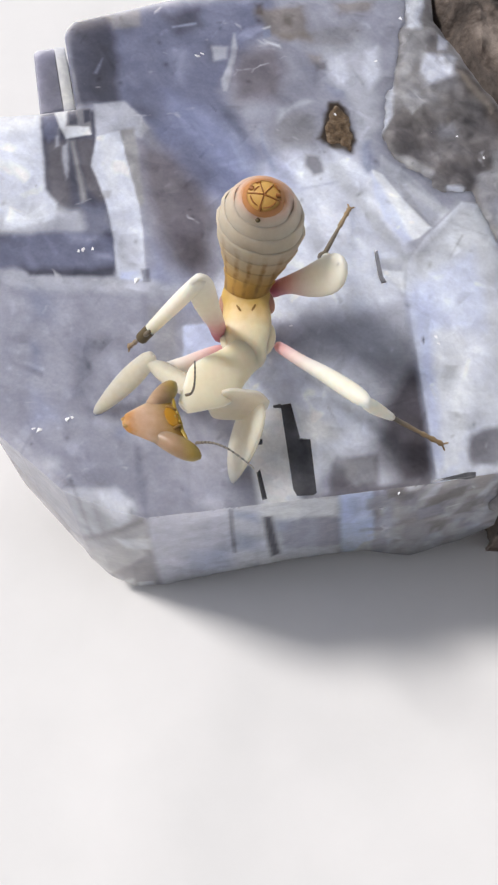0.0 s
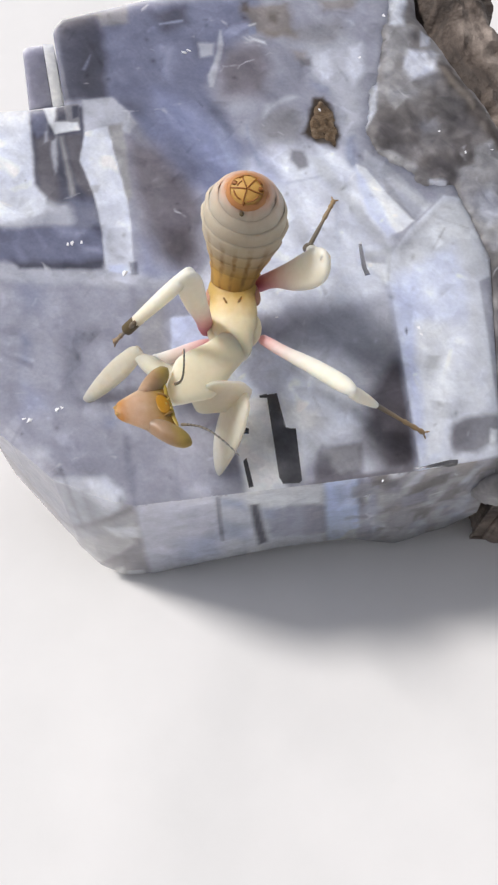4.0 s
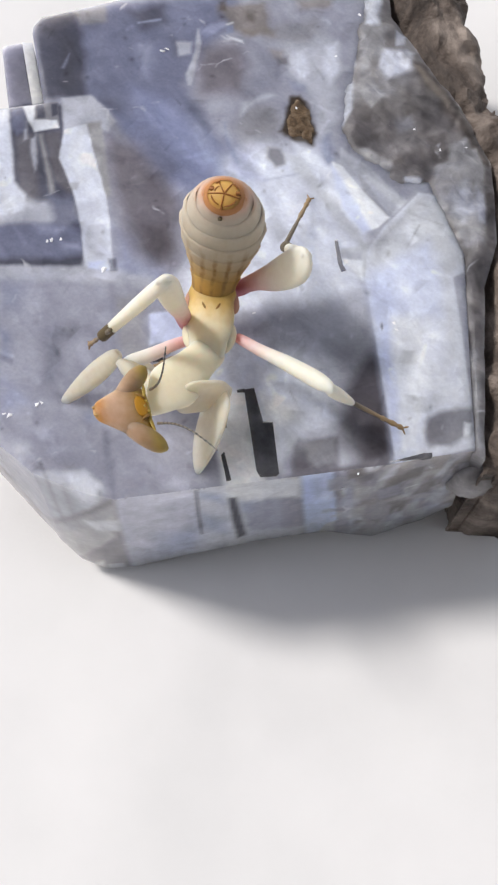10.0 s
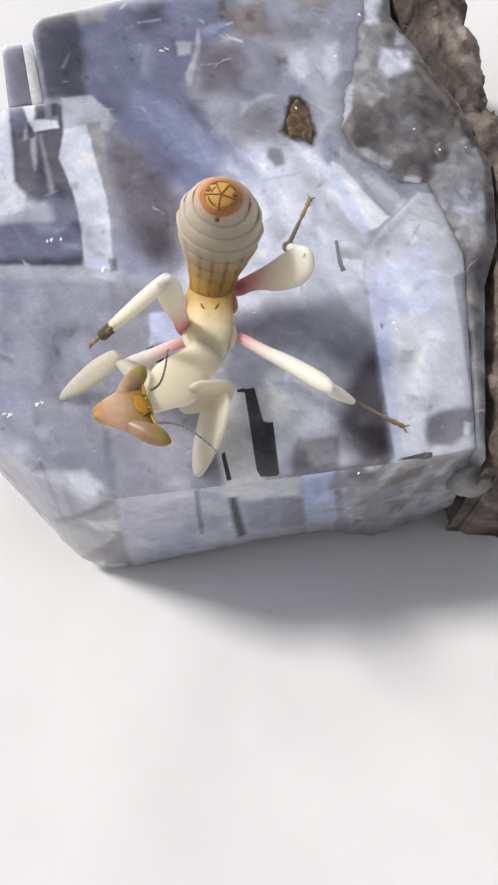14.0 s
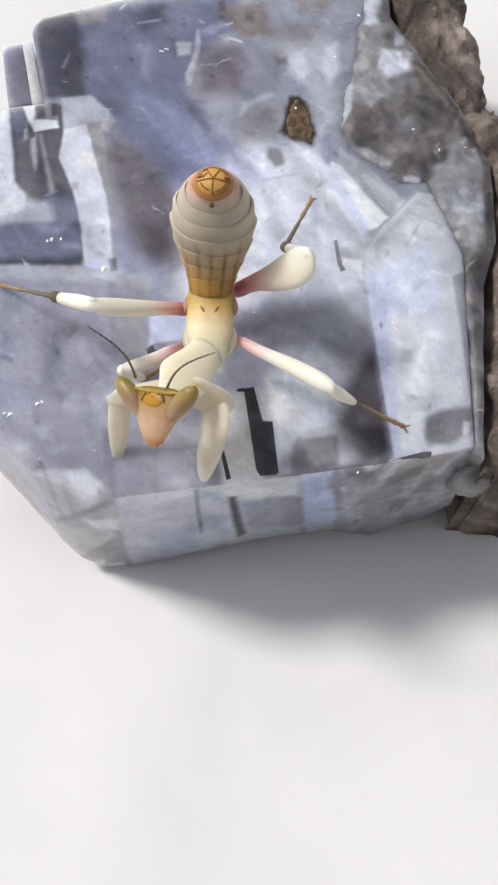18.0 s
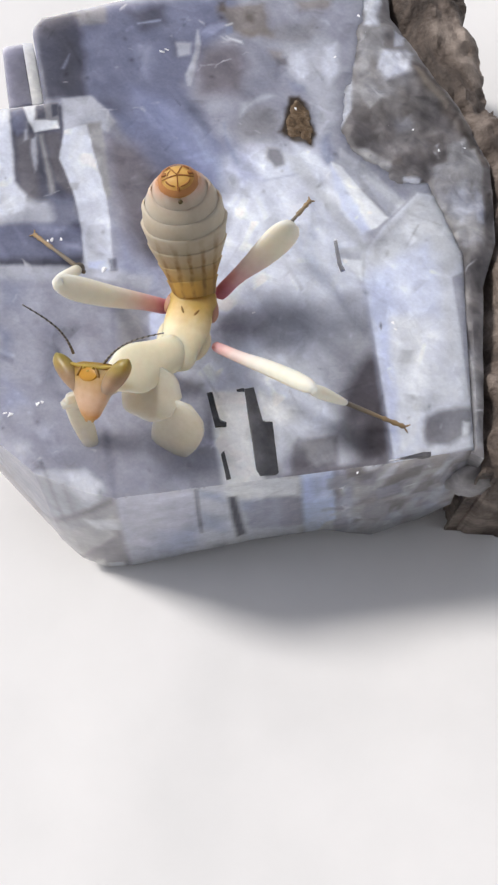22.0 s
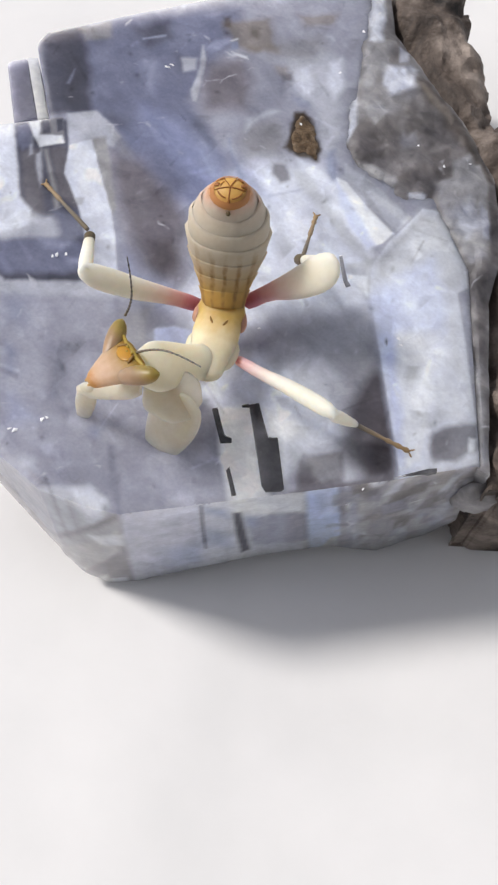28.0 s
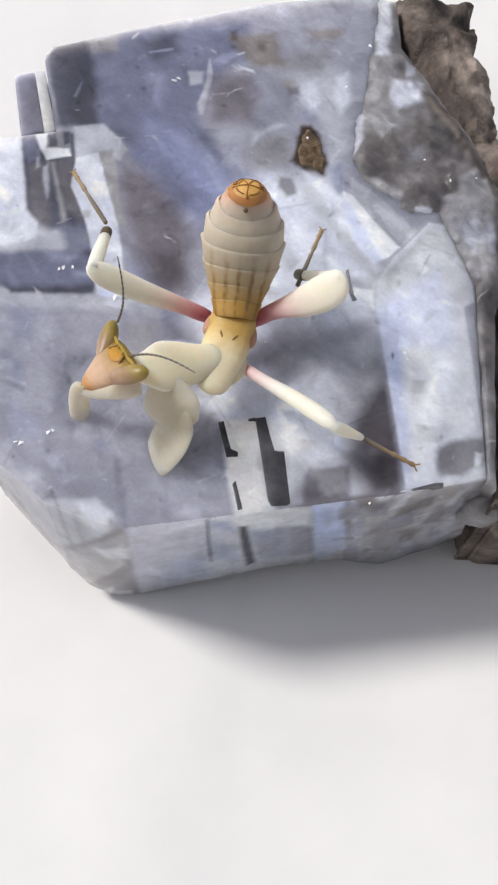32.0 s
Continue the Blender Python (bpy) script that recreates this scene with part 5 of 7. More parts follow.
growth_light_zone("crust", "warm_dark", [(12.3, 11.3), (13.3, 11.3), (12.9, 5.6), (12.2, 6.3)], 0.575, 0.24, 0.6)
growth_light_zone("crust", "ashy", [(11.8, 6.0), (12.5, 5.6), (12.5, -0.3), (12.0, -0.3)], 0.46, 0.24, 0.7)
growth_light_zone("crust", "pale", [(5.4, 24.7), (6.4, 25.5), (6.1, 21.0), (5.3, 19.4)], 0.25, 0.09, 0.8)
growth_light_zone("crust", "ashy", [(6.6, 22.2), (7.5, 23.0), (8.2, 22.0), (7.2, 21.0)], 0.2, 0.072, 0.8)
growth_light_zone("crust", "cloud", [(9.0, 26.8), (9.6, 26.6), (9.4, 25.5), (8.9, 25.6)], 0.2, 0.09, 0.8)
growth_light_zone("crust", "tan", [(9.9, 24.1), (10.3, 24.2), (12.1, 21.5), (11.8, 21.2)], 0.25, 0.09, 0.9)
growth_light_zone("crust", "ashy", [(5.1, 18.5), (6.8, 18.3), (8.4, 17.1), (8.0, 16.3), (6.4, 17.1)], 0.25, 0.09, 0.8)
growth_light_zone("crust", "pale", [(8.9, 16.4), (10.0, 16.2), (9.9, 15.8), (9.1, 15.5)], 0.2, 0.072, 0.8)
growth_light_zone("crust", "warm_dark", [(10.3, 19.0), (11.5, 19.4), (11.7, 17.5), (10.7, 17.1)], 0.3, 0.09, 0.8)
growth_light_zone("crust", "cloud", [(13.1, 15.9), (13.6, 15.2), (13.6, 13.3), (13.1, 13.4)], 0.2, 0.09, 0.8)
growth_light_zone("crust", "ashy", [(12.4, 18.2), (13.4, 18.6), (13.9, 16.7), (13.2, 15.9)], 0.25, 0.09, 0.7)
growth_light_zone("crust", "warm_dark", [(13.7, 17.1), (14.3, 17.1), (14.1, 11.8), (13.5, 11.8)], 0.3, 0.09, 0.9)
mass("quartz_crust", CRUST, [(5.21, 18.49), (5.42, 21.50), (6.32, 26.48), (6.91, 31.81), (8.61, 31.73), (8.80, 28.20), (10.70, 24.80), (12.84, 21.12), (14.24, 17.57), (14.16, 12.31), (13.24, 9.44), (12.48, -0.87), (11.85, -0.55), (11.79, 5.97), (11.67, 10.79), (10.14, 15.80), (9.12, 14.89), (6.36, 17.56)], 12.22, 0.12, "warm", ZONES["crust"], LEVELS["crust"], [(1.6, 5), (13.7, 5)], amp=0.2, freq=0.6, shard=1.15, drop=0.45, width=1.2, tilt=(-0.04, 0), patches=420, label="greyish broken quartz crust")
sheet("rock_crust", ROCK, [(8.6, 33.4), (13.3, 33.2), (13.6, 29.8), (14.2, 27.1), (14.5, 23.4), (15.5, 21.1), (17.2, 13.5), (15.9, -2.2), (12.6, -1.3), (12.6, 5.0), (13.1, 10.6), (14.3, 16.2), (12.0, 21.7), (10.0, 24.6), (8.9, 27.2)], 11.5, 1.15, 0, 0.22, 0.6, 0.30, skirt=-0.2, shard=3.0, drop=1.2, width=1.6, label="rough brown matrix rock")
sheet("rust_patch", RUST, [(2.01, 20.16), (2.29, 21.56), (2.70, 22.05), (3.17, 21.89), (3.70, 20.96), (4.00, 19.48), (3.71, 18.54), (2.99, 18.69), (2.39, 18.93), (1.87, 19.48)], 12.2, 0.08, 0, 0.06, 0.26, 2.2, skirt=11.5, drop=0.22, width=0.5, shard=0.45, label="dark rust-brown patch")

# small white chips standing in for bright glints on the crystal and its crust
GLINT = shader("bright_grain", 0.06)[0]
GLINT.node_tree.nodes["Principled BSDF"].inputs["Base Color"].default_value = (0.92, 0.93, 0.96, 1)


def chipped(name, material, centre, size, turn=0.0, seed=0, count=11, label="", lean=(0, 0)):
    """A broken piece with flat facets, half sunk in the crystal (millimetres)."""
    rnd = random.Random(seed)
    bm = bmesh.new()
    for i in range(count):
        v = Vector((rnd.gauss(0, 1), rnd.gauss(0, 1), rnd.gauss(0, 1))).normalized() * rnd.uniform(0.75, 1.0)
        bm.verts.new((v.x * size[0] * MM, v.y * size[1] * MM, v.z * size[2] * MM))
    bmesh.ops.convex_hull(bm, input=bm.verts)
    bmesh.ops.delete(bm, geom=[v for v in bm.verts if not v.link_faces], context="VERTS")
    bmesh.ops.bevel(bm, geom=list(bm.edges), offset=0.04 * min(size) * MM, segments=1, affect="EDGES", clamp_overlap=True)
    bmesh.ops.transform(bm, matrix=pose(centre[0] * MM, centre[1] * MM, centre[2] * MM, lean[0], lean[1], turn), verts=bm.verts)
    return part(name, bm, material, CRYSTAL, label, smooth=True, angle=20)


# one white chip, its highlight put into the colour
def grain(x, y, z, r):
    chipped("bright_grain", GLINT, (x, y, z), (r * 1.3, r * 0.8, r * 0.35), x * 40, int(x * 100 + y * 10), 8)


part("quartz_lump", blob((12.79, -0.40, 8.3), (1.75, 1.3, 2.2), (0, 10, 15), 4, 0.14, 3.1), QUARTZ, CRYSTAL, "rounded grey quartz lump")
grain(8.20, 19.83, 12.30, 0.22)
grain(9.76, 19.55, 12.25, 0.14)
grain(12.67, 18.34, 12.20, 0.15)
grain(11.17, 18.14, 12.25, 0.13)
grain(12.87, 17.09, 12.10, 0.12)
grain(-5.26, 25.27, 12.20, 0.22)
grain(-5.02, 25.36, 12.20, 0.14)
grain(-11.21, 12.17, 12.20, 0.2)
grain(-11.42, 12.03, 12.20, 0.14)
grain(-10.67, 12.18, 12.20, 0.13)
grain(-11.30, 2.11, 12.30, 0.24)
grain(-11.06, 2.21, 12.30, 0.15)
grain(-12.75, 1.46, 12.30, 0.2)
grain(-13.00, 1.53, 12.30, 0.13)
grain(2.77, 20.64, 12.80, 0.11)
grain(7.19, 26.69, 12.30, 0.3)
grain(6.78, 27.85, 12.30, 0.16)
grain(7.94, 6.97, 12.20, 0.16)
grain(8.10, 6.53, 12.20, 0.12)
grain(5.03, -2.08, 10.60, 0.16)
grain(0.28, 7.49, 12.30, 0.1)
grain(-8.13, 10.18, 12.30, 0.24)
grain(5.25, 24.87, 12.20, 0.12)
grain(5.72, -1.78, 12.20, 0.1)


# ---- mantis nymph ----
MANTIS = {}
BODY = tagged(new("mantis_nymph"), label="cream and pink mantis nymph standing on the crystal", category="insect")
BODY.matrix_world = pose(-0.002, 0.009, 0.012)


def limb(key, name, keys, material, label="", n=16, segs=16):
    ob = part(name, loft(spline(keys, n), segs), material, BODY, label)
    MANTIS[key] = ob
    return ob


# thorax
limb("pterothorax", "thorax", [(-0.6, 0.55, 0.35, 0, 0), (-0.35, 1.02, 0.6, 0, 0), (0.25, 1.26, 0.72, 0, -0.05), (0.9, 1.20, 0.70, 0, -0.1), (1.7, 1.24, 0.72, 0, -0.1), (2.5, 1.16, 0.64, 0, -0.05), (3.0, 1.00, 0.58, 0, -0.02), (3.4, 0.93, 0.55, 0, 0), (3.8, 0.85, 0.49, 0, 0), (4.15, 0.62, 0.36, 0, 0), (4.34, 0.2, 0.12, 0, 0)], THORAX, "cream thorax, yellow towards the abdomen", 28, 28)
limb("prothorax", "pronotum", [(-0.92, 0.2, 0.12, 0, 0), (-0.75, 0.60, 0.35, 0, 0), (-0.4, 0.85, 0.49, 0, 0), (0.0, 0.93, 0.55, 0, 0), (0.6, 0.94, 0.52, 0, 0), (1.5, 1.04, 0.46, 0, 0), (2.5, 1.24, 0.40, 0, -0.02), (3.4, 1.28, 0.36, 0, -0.08), (4.1, 0.92, 0.28, 0, -0.2), (4.7, 0.6, 0.22, 0, -0.35), (5.1, 0.35, 0.15, 0, -0.45)], PRONOTUM, "smooth ivory pronotum", 24, 28)
for sy in (-1, 1):
    part("thorax_mark", blob((1.22, sy * 0.36, 0.555), (0.24, 0.06, 0.07), (0, 0, sy * -30), 2), STRIPE, MANTIS["pterothorax"])
    part("hip", blob((0.45, sy * 0.98, -0.3), (0.80, 0.42, 0.45), (0, 0, sy * 20), 3), HIP, MANTIS["pterothorax"], "wine-brown hip")
    part("hip", blob((2.6, sy * 0.80, -0.30), (0.95, 0.60, 0.42), (0, 0, sy * -14), 3), THORAX, MANTIS["pterothorax"], "cream hip")


def curl(s):
    """Centre line of the curled abdomen: place and slope at s from 0 to 1."""
    x = 6.7 * (s - 0.10 * math.sin(2 * math.pi * s) * 0.5)
    z = -1.0 * math.sin(math.pi * s) ** 1.1
    return Vector((x, 0, z))


def abdomen_ring(s, r, segs=28, flat=0.86):
    c = curl(s)
    d = (curl(min(s + 0.01, 1)) - curl(max(s - 0.01, 0))).normalized()
    up = Vector((-d.z, 0, d.x))
    return [c + Vector((0, r * math.cos(a), 0)) + up * (r * flat * math.sin(a)) for a in (2 * math.pi * i / segs for i in range(segs))]


GIRTH = [1.14, 1.20, 1.42, 1.72, 2.00, 2.12, 2.02, 1.72, 1.32, 0.96]


def girth(s):
    u = s * (len(GIRTH) - 1)
    k = min(int(u), len(GIRTH) - 2)
    return GIRTH[k] + (GIRTH[k + 1] - GIRTH[k]) * (u - k)


def rings_mesh(loops, close=True):
    bm = bmesh.new()
    vs = [[bm.verts.new(p * MM) for p in lp] for lp in loops]
    n = len(vs[0])
    for p, q in zip(vs, vs[1:]):
        for i in range(n):
            bm.faces.new((p[i], p[(i + 1) % n], q[(i + 1) % n], q[i]))
    if close:
        bm.faces.new(list(reversed(vs[0])))
        bm.faces.new(vs[-1])
    return bm


abdomen = part("abdomen", rings_mesh([abdomen_ring(i / 24, girth(i / 24) * 0.965) for i in range(25)]), BELLY, BODY, "curled cream abdomen with brown lines")
MANTIS["abdomen"] = abdomen
COUNT = 7
for k in range(COUNT):
    s0, s1 = k / COUNT, (k + 1) / COUNT
    loops = []
    for f, swell in ((-0.05, 0.985), (0.2, 1.0), (0.6, 1.012), (0.9, 1.016), (1.0, 1.008), (1.05, 0.978)):
        s = max(0.0, min(s0 + (s1 - s0) * f, 1.0))
        loops.append(abdomen_ring(s, girth(s) * swell))
    for lp, out in ((loops[3], 0.07), (loops[4], 0.10), (loops[5], 0.04)):
        n = len(lp)
        for i in (0, 1, n - 1, n // 2 - 1, n // 2, n // 2 + 1):
            lp[i] = lp[i] + Vector((0.12, math.copysign(out, lp[i].y), 0)) * (1.0 if i in (0, n // 2) else 0.55)
    part("segment", rings_mesh(loops, False), BELLY, abdomen)
# tail: rust-coloured end plates round the tip
tip, back = curl(1.0), curl(0.97)
ax = (tip - back).normalized()
up = Vector((-ax.z, 0, ax.x))
side = Vector((0, 1, 0))


def tail_ring(r, h, segs=24):
    return [tip + ax * h + side * (r * math.cos(a)) + up * (r * 0.9 * math.sin(a)) for a in (2 * math.pi * i / segs for i in range(segs))]


tail = part("tail_tip", rings_mesh([tail_ring(1.02, -0.30), tail_ring(0.99, -0.05), tail_ring(0.88, 0.12), tail_ring(0.74, 0.28), tail_ring(0.55, 0.40), tail_ring(0.3, 0.48), tail_ring(0.05, 0.50)]), TAIL, abdomen, "rust-orange tail tip with dark plates")


def tail_mark(a, r0, r1, w):
    """A thin dark ray on the domed tail tip."""
    loops = []
    for i in range(6):
        r = r0 + (r1 - r0) * i / 5
        h = 0.52 - 0.36 * r ** 2 + 0.015
        c = tip + ax * h + side * (r * math.cos(a)) + up * (r * 0.9 * math.sin(a))
        t = side * -math.sin(a) + up * math.cos(a)
        ww = w * (0.5 if i in (0, 5) else 1.0)
        loops.append([c + t * ww, c + ax * 0.02, c - t * ww, c - ax * 0.05])
    part("tail_mark", rings_mesh(loops), TAILMARK, tail)


def tail_arc(a0, a1, r, w):
    """A short dark arc round the tail tip."""
    loops = []
    for i in range(9):
        a = a0 + (a1 - a0) * i / 8
        out = side * math.cos(a) + up * (0.9 * math.sin(a))
        h = 0.52 - 0.36 * r ** 2 + 0.012
        ww = w * (0.35 if i in (0, 8) else 1.0)
        c = tip + ax * h + out * r
        loops.append([c + out * ww - ax * 0.72 * r * ww, c + ax * 0.025, c - out * ww + ax * 0.72 * r * ww, c - ax * 0.06])
    part("tail_mark", rings_mesh(loops), TAILMARK, tail)


part("tail_ring", rings_mesh([tail_ring(1.02, -0.02), tail_ring(0.95, 0.13), tail_ring(0.80, 0.275)], False), TAILRING, tail, "rust ring round the tail tip")
for turn, r0, r1, w in ((0.12, 0.0, 0.78, 0.035), (3.06, 0.0, 0.78, 0.04), (1.52, 0.0, 0.80, 0.03), (4.30, 0.0, 0.74, 0.035), (5.25, 0.0, 0.74, 0.03), (-0.30, 0.56, 0.80, 0.12), (3.42, 0.54, 0.80, 0.12), (1.57, 0.66, 0.84, 0.07)):
    tail_mark(turn, r0, r1, w)
for a0, a1, r, w in ((3.80, 4.25, 0.74, 0.07), (5.15, 5.50, 0.74, 0.06), (0.3, 1.3, 0.62, 0.04), (1.75, 2.85, 0.64, 0.035), (5.4, 6.2, 0.48, 0.03)):
    tail_arc(a0, a1, r, w)
part("dark_dot", blob(tip - ax * 0.25 + up * 1.02, (0.12, 0.12, 0.10), subdiv=2), ANKLE, abdomen)

# head
head = part("head", loft(spline([(-0.42, 0.7, 0.20, 0, -0.3), (-0.25, 1.18, 0.36, 0, -0.3), (0.2, 1.36, 0.48, 0, -0.26), (0.8, 1.20, 0.50, 0, -0.2), (1.4, 0.94, 0.46, 0, -0.18), (2.0, 0.66, 0.38, 0, -0.18), (2.45, 0.44, 0.28, 0, -0.2), (2.66, 0.18, 0.15, 0, -0.2)], 28), 28), FACE, BODY, "triangular rosy face with an orange brow")
MANTIS["head"] = head
for sy in (-1, 1):
    eye = loft(spline([(-0.7, 0.08, 0.08, 0, -0.1), (0.0, 0.30, 0.34, 0, -0.05), (0.7, 0.45, 0.44, 0, 0), (1.4, 0.47, 0.44, 0, 0.02), (1.95, 0.34, 0.32, 0, 0.04), (2.25, 0.08, 0.08, 0, 0.05)], 20), 20)
    bmesh.ops.transform(eye, matrix=pose(1.10 * MM, sy * 0.70 * MM, -0.16 * MM, 0, -5, 180 - sy * 36), verts=eye.verts)
    part("eye", eye, EYE, head, "mauve-tan pointed eye with an olive tip")
    part("pupil", blob((-0.36, sy * 1.72, 0.33), (0.085, 0.085, 0.06), subdiv=2), PUPIL, head)
    part("palp", blob((2.48, sy * 0.20, -0.14), (0.30, 0.10, 0.12), (0, 0, sy * -10), 2), FACE, head)
    part("crest", blob((-0.20, sy * 0.74, 0.10), (0.10, 0.44, 0.06), (0, 0, sy * 10), 3), VERTEX, head, "olive-gold crest")
for sy in (-1, 1):
    part("eye_stripe", blob((0.34, sy * 1.30, 0.235), (0.60, 0.05, 0.06), (0, 10, sy * -38), 2), FACE, head, "pale rosy streak along the eye")
    part("brow_edge", blob((0.10, sy * 0.50, 0.235), (0.30, 0.07, 0.07), (0, 0, sy * 24), 2), STRIPE, head, "dark brown edge of the brow")
part("vertex_band", blob((-0.18, 0, 0.10), (0.14, 0.80, 0.07), (0, 0, 0), 3), VERTEX, head, "olive-gold band between the eyes")
part("brow", blob((0.24, 0, 0.235), (0.38, 0.50, 0.07), (0, -4, 0), 3), OCELLI, head, "orange brow")
for sx, sy in ((-0.12, -1), (-0.12, 1), (0.06, 0)):
    part("simple_eye", blob((sx, sy * 0.24, 0.26), (0.07, 0.08, 0.06), subdiv=2), VERTEX, head)

for ob in [head] + list(head.children):
    ob.data.transform(Matrix.Diagonal((0.92, 1.14, 1.0, 1.0)))


def antenna(key, bend):
    keys = [(0, 0.085, 0.085, 0, 0)] + [(4.9 * u, 0.062 - 0.03 * u, 0.062 - 0.03 * u, bend * math.sin(math.pi * u), 0.3 * math.sin(math.pi * u)) for u in (0.15, 0.3, 0.45, 0.6, 0.75, 0.9, 1.0)]
    ob = limb(key, "antenna", keys, FEELER, "thin banded dark antenna", 40, 8)
    for i in range(13):
        u = 0.06 + 0.07 * i
        part("antenna_ring", blob((4.9 * u, bend * math.sin(math.pi * u), 0.3 * math.sin(math.pi * u)), (0.13, 0.078 - 0.03 * u, 0.078 - 0.03 * u), subdiv=1), FEELER_DARK, ob)


antenna("antenna_right", 0.35)
antenna("antenna_left", -0.35)


def petal(L, w0, w1, thick, sag=0.0):
    """A leg lobe: slim at the hip, widening like a petal to a rounded end."""
    return [(-0.25, 0.12, 0.12, 0, 0), (0.0, w0, w0 * 0.9, 0, 0), (L * 0.25, w0 * 1.15, thick * 0.9, 0, 0), (L * 0.5, (w0 + w1) * 0.55, thick, sag, 0),
            (L * 0.75, w1, thick, sag * 1.2, 0), (L * 0.92, w1 * 0.95, thick * 0.9, sag, 0), (L * 1.02, w1 * 0.6, thick * 0.6, sag * 0.6, 0), (L * 1.05, 0.1, 0.1, sag * 0.5, 0)]


def rod(L, r0, r1, bulge=0.0):
    return [(-0.15, r0 * 0.4, r0 * 0.4, 0, 0), (0.05, r0, r0, 0, 0), (L * 0.3, r0 + bulge, r0 + bulge * 0.6, 0, 0), (L * 0.7, (r0 + r1) / 2 + bulge * 0.6, (r0 + r1) / 2, 0, 0), (L, r1, r1, 0, 0), (L + 0.12, r1 * 0.5, r1 * 0.5, 0, 0)]


def foot(key, L):
    """From the toe to the ankle: jointed tarsus with a dark ankle cuff and two claws."""
    ob = limb(key, "tarsus", [(0, 0.07, 0.07, 0, 0), (0.2, 0.15, 0.12, 0, 0), (0.45, 0.10, 0.09, 0, 0.03), (0.7, 0.15, 0.12, 0, 0), (1.0, 0.10, 0.09, 0, 0), (L * 0.4, 0.14, 0.12, 0, 0), (L * 0.45, 0.09, 0.09, 0, 0), (L * 0.7, 0.12, 0.11, 0, 0), (L, 0.13, 0.12, 0, 0), (L + 0.7, 0.12, 0.10, 0, 0)], FOOT, "thin brown jointed foot", 32, 10)
    for sy in (-1, 1):
        part("claw", blob((-0.10, sy * 0.12, -0.02), (0.2, 0.05, 0.05), (0, 0, sy * -35), 2), FOOT, ob)


def cuff(key, L):
    """The dark square-cut end of a hind shin."""
    part("ankle_cuff", loft(spline([(L - 0.72, 0.22, 0.22, 0, 0), (L - 0.66, 0.30, 0.30, 0, 0), (L - 0.1, 0.31, 0.30, 0, 0), (L + 0.28, 0.30, 0.28, 0, 0), (L + 0.36, 0.18, 0.17, 0, 0)], 14), 12), ANKLE, MANTIS[key], "dark brown ankle")


limb("hind_right_femur", "hind_femur", petal(5.6, 0.40, 0.95, 0.36, -0.2), HINDLEG, "petal-lobed thigh, wine pink to ivory")
limb("hind_right_tibia", "hind_tibia", rod(5.0, 0.30, 0.24, 0.06), SHIN)
foot("hind_right_tarsus", 4.7)
cuff("hind_right_tibia", 5.0)
limb("hind_left_femur", "hind_femur", petal(6.9, 0.38, 0.64, 0.34, 0.10), HINDLEG, "petal-lobed thigh, wine pink to ivory")
limb("hind_left_tibia", "hind_tibia", rod(5.3, 0.32, 0.26, 0.06), SHIN)
foot("hind_left_tarsus", 5.0)
cuff("hind_left_tibia", 5.2)
limb("middle_right_femur", "middle_femur", petal(6.1, 0.28, 0.44, 0.30, 0.08), MIDLEG, "slim thigh, rose pink to ivory")
limb("middle_right_tibia", "middle_tibia", rod(2.8, 0.30, 0.18, 0.04), SHIN)
foot("middle_right_tarsus", 3.4)
limb("middle_left_femur", "middle_femur", petal(3.4, 0.28, 0.38, 0.28, 0.08), MIDLEG, "slim thigh, rose pink to ivory")
limb("middle_left_tibia", "middle_tibia", rod(2.2, 0.30, 0.20, 0.05), SHIN)
foot("middle_left_tarsus", 1.4)


def grasping_leg(side, Lc, Lf, w, wc):
    limb("fore_%s_coxa" % side, "fore_coxa", [(-0.6, 0.3, 0.15, 0, 0), (0, wc * 0.95, 0.28, 0, 0), (Lc * 0.5, wc, 0.28, 0, 0), (Lc * 0.9, wc * 0.9, 0.24, 0, 0), (Lc * 1.25, wc * 0.4, 0.15, 0, 0)], FORELEG, "pale upper arm")
    fem = limb("fore_%s_femur" % side, "fore_femur", [(-0.5, 0.25, 0.15, 0, 0), (0.0, w * 0.80, 0.24, 0, 0), (Lf * 0.3, w, 0.28, 0, 0), (Lf * 0.65, w * 0.85, 0.26, 0, 0), (Lf * 0.95, w * 0.5, 0.2, 0, 0), (Lf * 1.05, 0.12, 0.1, 0, 0)], FORELEG, "broad translucent ivory grasping arm")
    part("fore_tibia", loft(spline([(0.6, 0.1, 0.1, w * 0.45, -0.25), (1.2, 0.2, 0.16, w * 0.5, -0.28), (Lf * 0.6, 0.24, 0.2, w * 0.4, -0.28), (Lf * 0.92, 0.24, 0.2, w * 0.15, -0.2), (Lf * 1.02, 0.16, 0.16, 0, -0.15)], 14), 12), FORELEG, fem, "folded grasping shin")
    for i in range(5 if side == "right" else 0):
        part("spine", blob((Lf * (0.25 + 0.13 * i), -w * (0.98 - 0.1 * i), -0.1), (0.10, 0.22, 0.07), (0, 0, 20), 1), FORELEG, fem)


grasping_leg("left", 2.3, 4.1, 0.58, 0.52)
grasping_leg("right", 1.9, 4.5, 1.42, 1.4)



